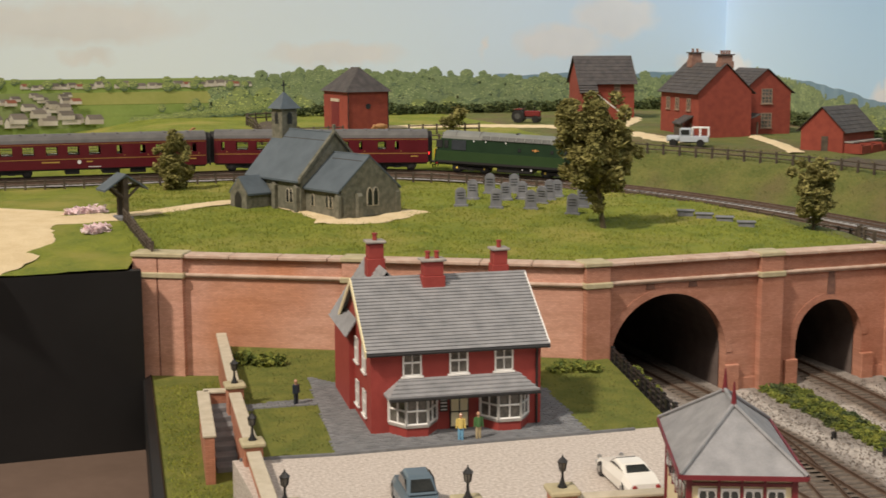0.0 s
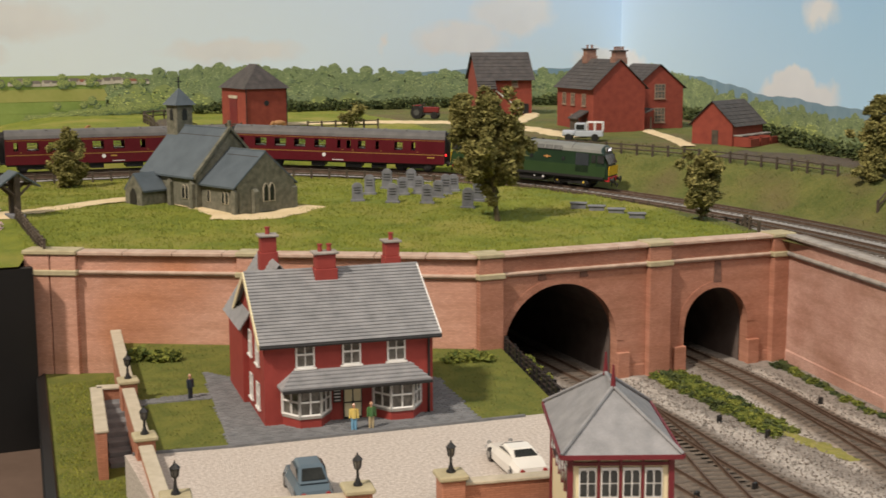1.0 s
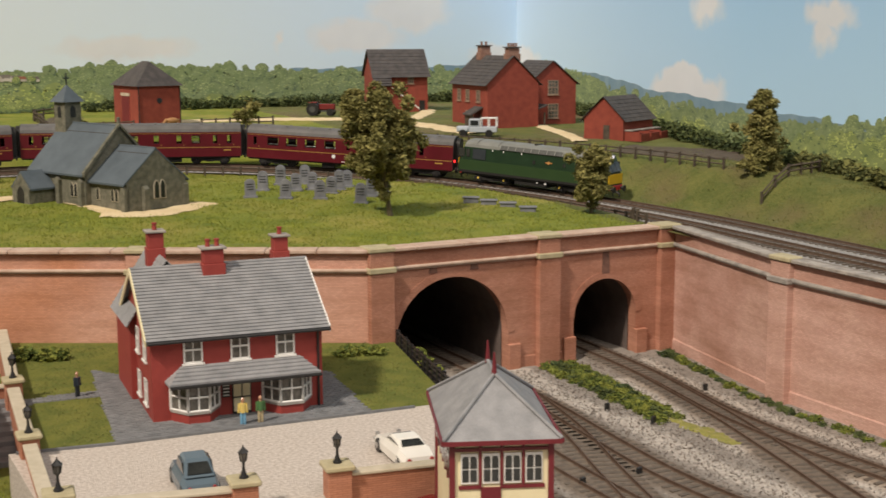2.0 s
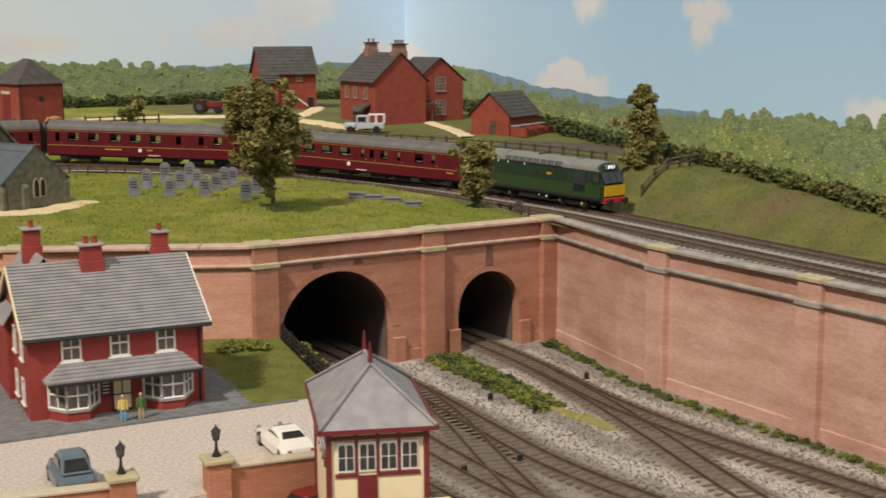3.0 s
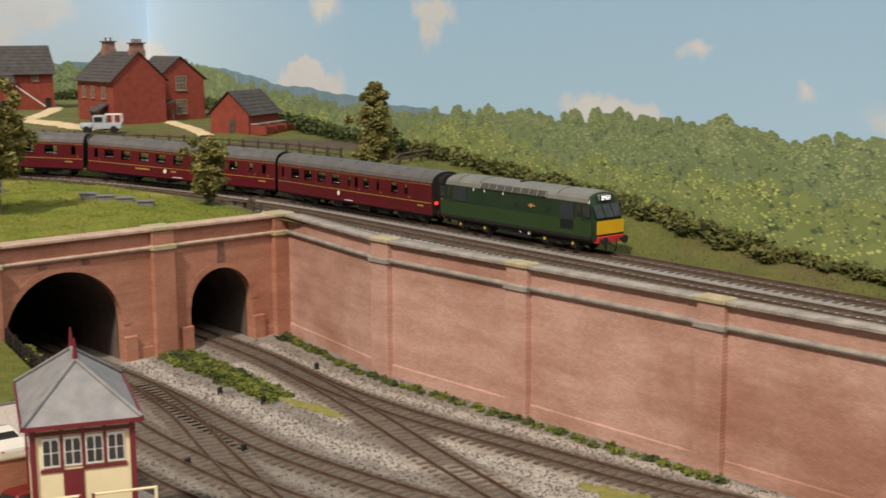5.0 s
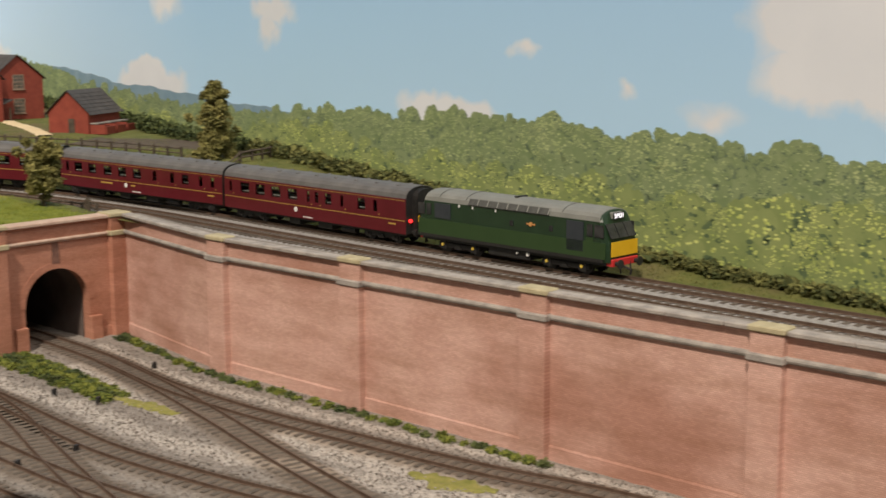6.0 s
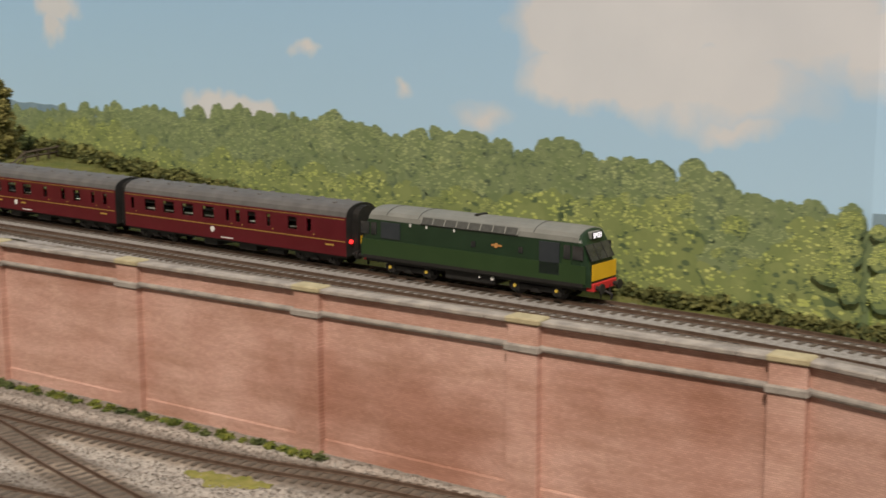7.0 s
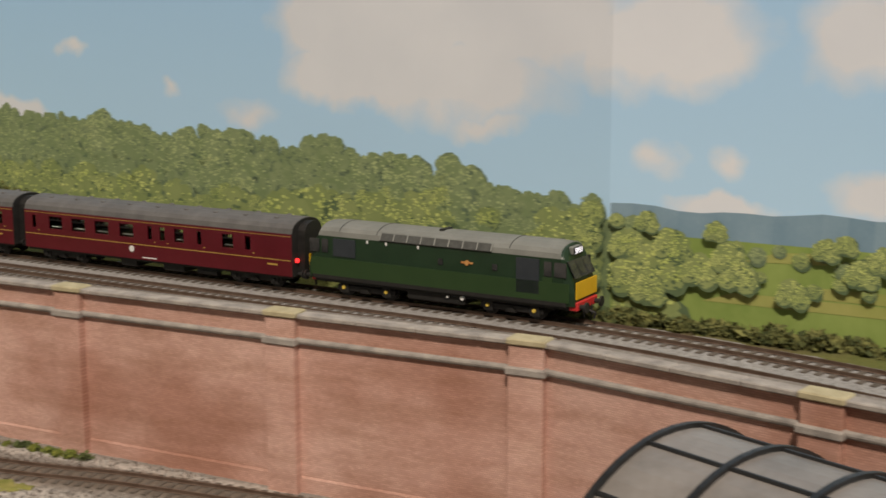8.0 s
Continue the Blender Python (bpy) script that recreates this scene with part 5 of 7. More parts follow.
def sash(parent, x, z, w, h, y, rows=2, cols=2, pane=None, wall="y", sign=-1, sill=True, name="window", frame_mat=None):
    """A framed window standing just proud of a wall. wall: the axis that the wall faces."""
    fm = frame_mat or WHITE
    def box(a0, a1, d0, d1, z0, z1):
        d0, d1 = sorted((y + sign * d0, y + sign * d1))
        return bx(nb(), a0, a1, d0, d1, z0, z1) if wall == "y" else bx(nb(), d0, d1, a0, a1, z0, z1)
    win = part(name, box(x - w / 2, x + w / 2, -0.0004, 0.0003, z, z + h), pane or CURTAIN, parent)
    t = 0.0011
    bm = nb()
    d0, d1 = sorted((y - sign * 0.0002, y + sign * 0.0010))
    bars = [(x - w / 2, x - w / 2 + t, z, z + h), (x + w / 2 - t, x + w / 2, z, z + h), (x - w / 2, x + w / 2, z, z + t), (x - w / 2, x + w / 2, z + h - t, z + h)]
    bars += [(x - w / 2 + w * k / cols - 0.0003, x - w / 2 + w * k / cols + 0.0003, z + t, z + h - t) for k in range(1, cols)]
    bars += [(x - w / 2 + t, x + w / 2 - t, z + h * k / rows - (0.0006 if k * 2 == rows else 0.0003), z + h * k / rows + (0.0006 if k * 2 == rows else 0.0003)) for k in range(1, rows)]
    for a0, a1, z0, z1 in bars:
        if wall == "y":
            bx(bm, a0, a1, d0, d1, z0, z1)
        else:
            bx(bm, d0, d1, a0, a1, z0, z1)
    part("window_frame", bm, fm, win)
    if sill:
        part("sill", box(x - w / 2 - 0.001, x + w / 2 + 0.001, -0.0003, 0.0018, z - 0.0012, z), WHITE if fm is WHITE else fm, win)
    return win


def chimney(parent, x, y, z, w, d, h, pots, stages=2, mat=None, cap=None):
    mat = mat or REDBRICK
    bm = bx(nb(), x - w / 2, x + w / 2, y - d / 2, y + d / 2, z, z + h * 0.55)
    st = part("chimney_stack", bevel(bm, 0.0003), mat, parent)
    bm = bx(nb(), x - w * 0.43, x + w * 0.43, y - d * 0.43, y + d * 0.43, z + h * 0.55, z + h)
    part("stack_head", bevel(bm, 0.0003), mat, st)
    part("chimney_cap", bevel(bx(nb(), x - w * 0.56, x + w * 0.56, y - d * 0.56, y + d * 0.56, z + h, z + h + 0.0016), 0.0004), cap or COPING, st)
    for k in range(pots):
        px = x + (k - (pots - 1) / 2) * w * 0.8 / max(pots, 1)
        bm = rod(nb(), (px, y, z + h + 0.0016), (px, y, z + h + 0.0065), 0.0017, 0.0014, n=10)
        rod(bm, (px, y, z + h + 0.0056), (px, y, z + h + 0.0066), 0.0019, n=10)
        part("chimney_pot", bm, mat, st)


def gable_block(parent, x0, x1, y0, y1, h, ridge, axis, mat, name="masonry"):
    """Walls with two gables; the ridge runs along the axis."""
    bm = nb()
    if axis == "x":
        prism(bm, [(y0, 0), (y1, 0), (y1, h), ((y0 + y1) / 2, ridge), (y0, h)], "x", x0, x1)
    else:
        prism(bm, [(x0, 0), (x1, 0), (x1, h), ((x0 + x1) / 2, ridge), (x0, h)], "y", y0, y1)
    return part(name, bm, mat, parent)


def station_house():
    st = thing("station_house", "two-storey red brick station house with grey slate roof and bay windows", "house", pose(0.4925, 0.838, 0.0378, 0, 0, -5.2))
    W, D, E, R = 0.112, 0.105, 0.0560, 0.0905
    walls = gable_block(st, 0, W, 0, D, E, R - 0.002, "x", REDBRICK)
    ym = D / 2
    k = (R - E) / ym
    slate_roof(st, -0.0035, W + 0.0045, -0.004, E - 0.004 * k, ym, R, 22, SLATE, thick=0.0006)
    slate_roof(st, -0.0035, W + 0.0045, D + 0.004, E - 0.004 * k, ym, R, 22, SLATE, thick=0.0006)
    part("ridge_tile", rod(nb(), (-0.0035, ym, R + 0.0004), (W + 0.0045, ym, R + 0.0004), 0.0012, n=8), SLATE, st)
    for x in (-0.0043, W + 0.0041):
        for a in (-0.004, D + 0.004):
            bm = nb()
            b = ym
            za, zb = E - 0.004 * k, R
            hexa(bm, [(x, a, za - 0.003), (x + 0.001, a, za - 0.003), (x + 0.001, b, zb - 0.003), (x, b, zb - 0.003), (x, a, za + 0.0012), (x + 0.001, a, za + 0.0012), (x + 0.001, b, zb + 0.0012), (x, b, zb + 0.0012)])
            part("bargeboard", bm, CREAM if x < 0 else WHITE, st)
    part("gutter", rod(nb(), (-0.0035, -0.0055, E - 0.0035), (W + 0.0045, -0.0055, E - 0.0035), 0.0013, n=8), BLACK, st)
    for x, y in ((W - 0.003, -0.0012), (-0.0012, D - 0.012)):
        part("downpipe", rod(nb(), (x, y, 0), (x, y, E - 0.003), 0.0008, n=7), BLACK, st)
    # rear wing with its own cross gable
    wing = gable_block(st, -0.004, 0.046, 0.060, 0.122, 0.054, 0.0925, "y", REDBRICK, "rear_wing")
    slate_roof(st, 0.052, 0.126, -0.0065, 0.0525, 0.021, 0.0950, 16, SLATE, thick=0.0006, along="y", name="wing_slate_course")
    slate_roof(st, 0.052, 0.126, 0.0515, 0.0505, 0.021, 0.0950, 16, SLATE, thick=0.0006, along="y", name="wing_slate_course")
    # chimneys
    chimney(st, 0.051, ym - 0.004, R - 0.010, 0.0155, 0.012, 0.0215, 2)
    chimney(st, 0.100, ym + 0.006, R - 0.006, 0.0115, 0.011, 0.0215, 1)
    chimney(st, 0.019, 0.085, R - 0.004, 0.0125, 0.012, 0.0235, 1)
    for x in (0.0265, 0.0570, 0.0870):
        sash(walls, x, 0.0365, 0.0125, 0.0175, 0)
    # bays and the pent roof over them
    for xa, xb in ((0.0115, 0.0425), (0.0715, 0.1035)):
        out = 0.0125
        foot = [(xa, 0), (xa + 0.0085, -out), (xb - 0.0085, -out), (xb, 0)]
        bay = part("bay_window", prism(nb(), foot, "z", 0, 0.0060), REDBRICK, st, "canted brick bay base")
        part("bay_glazing", prism(nb(), [(x, y * 0.93 + 0.0002) for x, y in foot], "z", 0.0072, 0.0255), CURTAIN, bay)
        part("bay_sill", prism(nb(), [(x + (x - (xa + xb) / 2) * 0.04, y * 1.06) for x, y in foot], "z", 0.0060, 0.0073), COPING, bay)
        for (ax, ay), (bx_, by_) in zip(foot, foot[1:]):
            bm = nb()
            n = 2
            for q in range(n + 1):
                x, y = ax + (bx_ - ax) * q / n, ay + (by_ - ay) * q / n
                rod(bm, (x, y, 0.0073), (x, y, 0.0262), 0.0010 if q in (0, n) else 0.0006, n=6)
            for z, r in ((0.0080, 0.0008), (0.0168, 0.0007), (0.0256, 0.0009)):
                rod(bm, (ax, ay, z), (bx_, by_, z), r, n=6)
            part("bay_frame", bm, WHITE, bay)
    o = 0.0165
    for i in range(5):
        a, b = i / 5, (i + 1) / 5 + 0.02
        bm = nb()
        x0a, x1a = 0.0085 + 0.010 * a, 0.1065 - 0.010 * a
        x0b, x1b = 0.0085 + 0.010 * b, 0.1065 - 0.010 * b
        za, zb = 0.0262 + 0.0085 * a, 0.0262 + 0.0085 * b
        hexa(bm, [(x0a, -o * (1 - a), za), (x1a, -o * (1 - a), za), (x1b, -o * (1 - b) + 0.0002, zb), (x0b, -o * (1 - b) + 0.0002, zb),
                  (x0a, -o * (1 - a), za + 0.0015), (x1a, -o * (1 - a), za + 0.0015), (x1b, -o * (1 - b) + 0.0002, zb + 0.0004), (x0b, -o * (1 - b) + 0.0002, zb + 0.0004)])
        part("porch_slate_course", bm, SLATE, st)
    for sx, xe, xt in ((1, 0.0085, 0.0185), (-1, 0.1065, 0.0965)):
        bm = nb()
        v = [bm.verts.new(p) for p in ((xe, -o, 0.0264), (xe - sx * 0.0005, 0, 0.0264), (xt, 0, 0.0348), (xe, -o, 0.0250), (xe - sx * 0.0005, 0, 0.0250), (xt, 0, 0.0330))]
        for f in ((0, 1, 2), (5, 4, 3), (0, 3, 4, 1), (1, 4, 5, 2), (2, 5, 3, 0)):
            bm.faces.new([v[i] for i in f])
        part("porch_hip", bm, SLATE, st)
    part("porch_gutter", rod(nb(), (0.0085, -o - 0.0008, 0.0256), (0.1065, -o - 0.0008, 0.0256), 0.0011, n=7), BLACK, st)
    door = part("front_door", bx(nb(), 0.0510, 0.0635, -0.0009, 0.0003, 0.0002, 0.0245), BLACK, st, "cream panelled double door")
    for x0 in (0.0518, 0.0577):
        for z0, z1 in ((0.0020, 0.0110), (0.0120, 0.0235)):
            part("door_panel", bx(nb(), x0, x0 + 0.0050, -0.0014, -0.0006, z0, z1), CREAM, door)
    board = part("notice_board", bx(nb(), 0.0445, 0.0495, -0.0010, 0.0003, 0.0120, 0.0220), BLACK, st)
    for k in range(4):
        part("writing_bar", bx(nb(), 0.0450, 0.0490, -0.0013, -0.0008, 0.0130 + k * 0.0022, 0.0138 + k * 0.0022), WHITE, board)
    for y, z in ((0.022, 0.036), (0.050, 0.036), (0.090, 0.036), (0.022, 0.007), (0.048, 0.007), (0.088, 0.007)):
        sash(walls, y, z, 0.0115, 0.0165, 0, wall="x", sign=-1)
    return st


def signal_box():
    sb = thing("signal_box", "cream and maroon signal box with grey slate hipped roof", "signal box", pose(0.5605, 0.5555, 0.018, 0, 0, -21.8))
    W, D, E = 0.0465, 0.081, 0.0765
    part("masonry", bx(nb(), 0, W, 0, D, 0, E), CREAM, sb, "cream boarded walls")
    walls = sb.children[-1]
    for x in (0, W):
        for y in (0, D):
            part("corner_post", bx(nb(), x - 0.0013, x + 0.0013, y - 0.0013, y + 0.0013, 0, E), MAROONPAINT, sb)
    # hipped roof in courses
    ov, top, n = 0.0045, 0.1000, 16
    rx0, ry0, ry1 = W / 2, D * 0.34, D * 0.66
    for i in range(n):
        a, b = i / n, min(1.0, (i + 1.25) / n)
        def rect(k):
            return (-ov + (rx0 + ov) * k, W + ov - (W + ov - rx0) * k, -ov + (ry0 + ov) * k, D + ov - (D + ov - ry1) * k, E + (top - E) * k)
        p, q = rect(a), rect(b)
        bm = nb()
        lift = 0.0009
        lo = [(p[0], p[2]), (p[1], p[2]), (p[1], p[3]), (p[0], p[3])]
        hi = [(q[0], q[2]), (q[1], q[2]), (q[1], q[3]), (q[0], q[3])]
        hexa(bm, [(x, y, p[4]) for x, y in lo] + [(x, y, max(q[4] + 0.0001, p[4] + lift)) for x, y in hi])
        part("slate_course", bm, SLATE, sb)
    for cx in (-ov, W + ov):
        for cy, ry in ((-ov, ry0), (D + ov, ry1)):
            part("hip_tile", rod(nb(), (cx, cy, E + 0.0012), (rx0, ry, top + 0.001), 0.0009, n=6), SLATE, sb)
    part("ridge_tile", rod(nb(), (rx0, ry0, top + 0.001), (rx0, ry1, top + 0.001), 0.0011, n=7), SLATE, sb)
    for y in (ry0, ry1):
        bm = rod(nb(), (rx0, y, top), (rx0, y, top + 0.005), 0.0014, 0.0010, n=8)
        rod(bm, (rx0, y, top + 0.005), (rx0, y, top + 0.0115), 0.0010, 0.0004, n=8)
        part("finial", bm, MAROONPAINT, sb, "maroon roof finial")
    for y0, y1, x0, x1 in ((-ov - 0.001, -ov, -ov, W + ov), (D + ov, D + ov + 0.001, -ov, W + ov), (-ov, D + ov, -ov - 0.001, -ov), (-ov, D + ov, W + ov, W + ov + 0.001)):
        part("fascia", bx(nb(), x0, x1, y0, y1, E - 0.0012, E + 0.0008), MAROONPAINT, sb)
    # front: four arched windows, door in the second bay
    def row(face, length):
        n = 4 if face == "y" else 6
        bay = (length - 0.006) / n
        for k in range(n):
            c = 0.003 + bay * (k + 0.5)
            w = bay * 0.80
            z0, z1 = 0.0555, 0.0700
            def put(a0, a1, d0, d1, zz0, zz1):
                return bx(nb(), a0, a1, -d1, -d0, zz0, zz1) if face == "y" else bx(nb(), -d1, -d0, a0, a1, zz0, zz1)
            win = part("window", put(c - w / 2, c + w / 2, 0.0, 0.0008, z0, z1), WHITE, walls, "white arched window frame")
            for s in (-1, 1):
                for lv in (0, 1):
                    a0 = c + (s * w * 0.235) - w * 0.19
                    zz0 = z0 + 0.0012 + lv * 0.0064
                    zz1 = zz0 + 0.0056
                    pts = [(a0, zz0), (a0 + w * 0.38, zz0), (a0 + w * 0.38, zz1)]
                    if lv:
                        pts = [(a0, zz0), (a0 + w * 0.38, zz0), (a0 + w * 0.38, zz1 - 0.0012), (a0 + w * (0.30 if s > 0 else 0.34), zz1), (a0 + w * (0.04 if s > 0 else 0.08), zz1), (a0, zz1 - 0.0012)]
                    else:
                        pts.append((a0, zz1))
                    if face == "y":
                        pane = prism(nb(), pts, "y", -0.0012, -0.0005)
                    else:
                        pane = prism(nb(), pts, "x", -0.0012, -0.0005)
                    part("pane", pane, GLASS, win)
            if k:
                e = 0.003 + bay * k
                part("glazing_post", put(e - 0.0006, e + 0.0006, 0, 0.0012, 0.0535, E - 0.001), MAROONPAINT, walls)
            if face == "y":
                if k == 1:
                    part("door", put(c - bay * 0.47, c + bay * 0.47, 0, 0.0008, 0.030, 0.0535), MAROONPAINT, walls, "maroon boarded door")
                else:
                    part("panel_rail", put(c - bay * 0.5, c + bay * 0.5, 0, 0.0007, 0.0528, 0.0545), MAROONPAINT, walls)
        part("head_rail", put(0, length, 0, 0.0011, 0.0712, 0.0727), MAROONPAINT, walls)
    row("y", W)
    row("x", D)
    # landing with cream handrails
    part("landing", bevel(bx(nb(), -0.002, W + 0.010, -0.0105, -0.0005, 0.0285, 0.0300), 0.0003), WOOD, sb)
    for x in (-0.001, 0.020, 0.026, W + 0.009):
        part("landing_post", bx(nb(), x - 0.0007, x + 0.0007, -0.0105, -0.0091, 0, 0.0435), CREAM if x in (-0.001, W + 0.009) else MAROONPAINT, sb)
    for x0, x1 in ((-0.001, 0.020), (0.026, W + 0.009)):
        for z in (0.0365, 0.0430):
            part("handrail", rod(nb(), (x0, -0.0098, z), (x1, -0.0098, z), 0.0007, n=6), CREAM, sb)
    return sb


def church():
    ch = thing("church", "grey stone village church with blue slate roofs and bell turret", "church", pose(0.581, 1.256, 0.1185, 0, 0, 21.8))
    # chancel, nave
    w1, l1, w0, w2, l2 = 0.068, 0.058, -0.006, 0.074, 0.152
    chancel = gable_block(ch, 0, w1, 0, l1, 0.0275, 0.0565, "y", STONE, "chancel")
    nave = gable_block(ch, w0, w2, l1, l2, 0.034, 0.0755, "y", STONE, "nave")
    def roof(x0, x1, y0, y1, h, r, nm):
        xm, k = (x0 + x1) / 2, (r - h) / ((x1 - x0) / 2)
        for a, s in ((x0, -1), (x1, 1)):
            bm = nb()
            e = a + s * 0.004
            z = h - 0.004 * k
            prism(bm, [(e, z), (xm, r), (xm, r + 0.0018), (e, z + 0.0018)], "y", y0, y1)
            part(nm, bm, BLUESLATE, ch, "blue-grey slate roof slope")
        part("ridge_tile", rod(nb(), (xm, y0, r + 0.0014), (xm, y1, r + 0.0014), 0.0010, n=7), BLUESLATE, ch)
        bm = bx(nb(), (x0 + xm) / 2 + (xm - x0) * 0.30, (x0 + xm) / 2 + (xm - x0) * 0.34, y0 + 0.003, y1 - 0.006, 0, 0.0012)
        bmesh.ops.translate(bm, verts=bm.verts, vec=(0, 0, h + (r - h) * 0.80 + 0.0012))
        part("snow_bar", bm, DARKSLATE, ch)
    roof(0, w1, -0.0005, l1, 0.0275, 0.0565, "chancel_roof")
    roof(w0, w2, l1 - 0.0005, l2 + 0.001, 0.034, 0.0755, "nave_roof")
    # raised gable copings
    for x0, x1, h, r, y in ((w0, w2, 0.034, 0.0765, l1 - 0.003),):
        xm = (x0 + x1) / 2
        for a, s in ((x0, -1), (x1, 1)):
            bm = nb()
            prism(bm, [(a + s * 0.003, h - 0.004), (xm, r), (xm, r + 0.0028), (a + s * 0.003, h + 0.0005)], "y", y, y + 0.004)
            part("gable_coping", bm, STONE, ch)
    bm = bx(nb(), 0.0325, 0.0355, l1 - 0.002, l1 + 0.001, 0.077, 0.085)
    part("gable_finial", bevel(bm, 0.0006), STONE, ch)
    # buttresses
    for x, y, sx, h in ((-0.003, 0.000, 0.006, 0.022), (w1 - 0.003, -0.001, 0.006, 0.022), (0.0165, -0.005, 0.0055, 0.0215), (w0 - 0.004, l1 + 0.002, 0.006, 0.026), (w0 - 0.004, 0.098, 0.006, 0.026), (w0 - 0.004, l2 - 0.006, 0.006, 0.026)):
        bm = prism(nb(), [(y, 0), (y + 0.006, 0), (y + 0.006, h), (y + 0.003, h + 0.002), (y, h - 0.001)], "x", x, x + sx)
        part("buttress", bm, STONE, ch)
    # windows
    def lancet(x, z, w, h, y, wall="y"):
        pts = [(x - w / 2, z), (x + w / 2, z), (x + w / 2, z + h * 0.72), (x + w * 0.25, z + h * 0.93), (x, z + h), (x - w * 0.25, z + h * 0.93), (x - w / 2, z + h * 0.72)]
        big = [(x + (a - x) * 1.45, z + (b - z) * 1.1 - 0.0006) for a, b in pts]
        ax = "y" if wall == "y" else "x"
        fr = part("window_surround", prism(nb(), big, ax, y - 0.0007, y + 0.0003), PALESTONE, ch)
        part("pane", prism(nb(), pts, ax, y - 0.0010, y + 0.0001), GLASS, fr)
    for x in (0.0335, 0.0405):
        lancet(x, 0.0105, 0.0050, 0.0165, 0)
    for y in (0.016, 0.022, 0.046):
        lancet(y, 0.009, 0.0036, 0.0115, 0, "x")
    for y in (0.074, 0.080):
        lancet(y, 0.010, 0.0040, 0.0130, w0, "x")
    # porch on the long side
    porch = gable_block(ch, -0.034, w0, 0.112, 0.142, 0.0165, 0.031, "x", STONE, "porch")
    for a, s in ((0.112, -1), (0.142, 1)):
        bm = prism(nb(), [(a + s * 0.003, 0.0150), (0.127, 0.0315), (0.127, 0.0333), (a + s * 0.003, 0.0168)], "x", -0.0335, w0 - 0.0005)
        part("porch_roof", bm, BLUESLATE, ch)
    bm = prism(nb(), [(0.121, 0.0), (0.133, 0.0), (0.133, 0.012), (0.130, 0.0165), (0.127, 0.0185), (0.124, 0.0165), (0.121, 0.012)], "x", -0.0346, -0.030)
    part("porch_doorway", bm, BLACK, porch, "dark pointed doorway")
    part("drainpipe", rod(nb(), (-0.0012, 0.0045, 0), (-0.0012, 0.0045, 0.027), 0.0006, n=6), BLACK, ch)
    # bell turret on the far gable
    xm, yt = (w0 + w2) / 2, l2 - 0.008
    tur = part("bell_turret", bevel(bx(nb(), xm - 0.0095, xm + 0.0095, yt - 0.0095, yt + 0.0095, 0.055, 0.0985), 0.0004), STONE, ch)
    for px, py, ax in ((xm, yt - 0.0095, "y"), (xm - 0.0095, yt, "x")):
        pts = [(-0.0030, 0.082), (0.0030, 0.082), (0.0030, 0.0915), (0.0, 0.0945), (-0.0030, 0.0915)]
        if ax == "y":
            part("belfry_opening", prism(nb(), [(px + a, b) for a, b in pts], "y", py - 0.0003, py + 0.003), BLACK, tur)
        else:
            part("belfry_opening", prism(nb(), [(py + a, b) for a, b in pts], "x", px - 0.0003, px + 0.003), BLACK, tur)
    bm = nb()
    b4 = [bm.verts.new((xm + sx * 0.0125, yt + sy * 0.0125, 0.0975)) for sx, sy in ((-1, -1), (1, -1), (1, 1), (-1, 1))]
    tip = bm.verts.new((xm, yt, 0.1150))
    bm.faces.new(b4[::-1])
    for i in range(4):
        bm.faces.new((b4[i], b4[(i + 1) % 4], tip))
    part("turret_cap", bm, BLUESLATE, tur, "pyramid slate cap")
    bm = bx(nb(), xm - 0.0006, xm + 0.0006, yt - 0.0006, yt + 0.0006, 0.1140, 0.1260)
    bx(bm, xm - 0.0032, xm + 0.0032, yt - 0.0006, yt + 0.0006, 0.1205, 0.1217)
    part("cross", bm, BLACK, tur)
    return ch


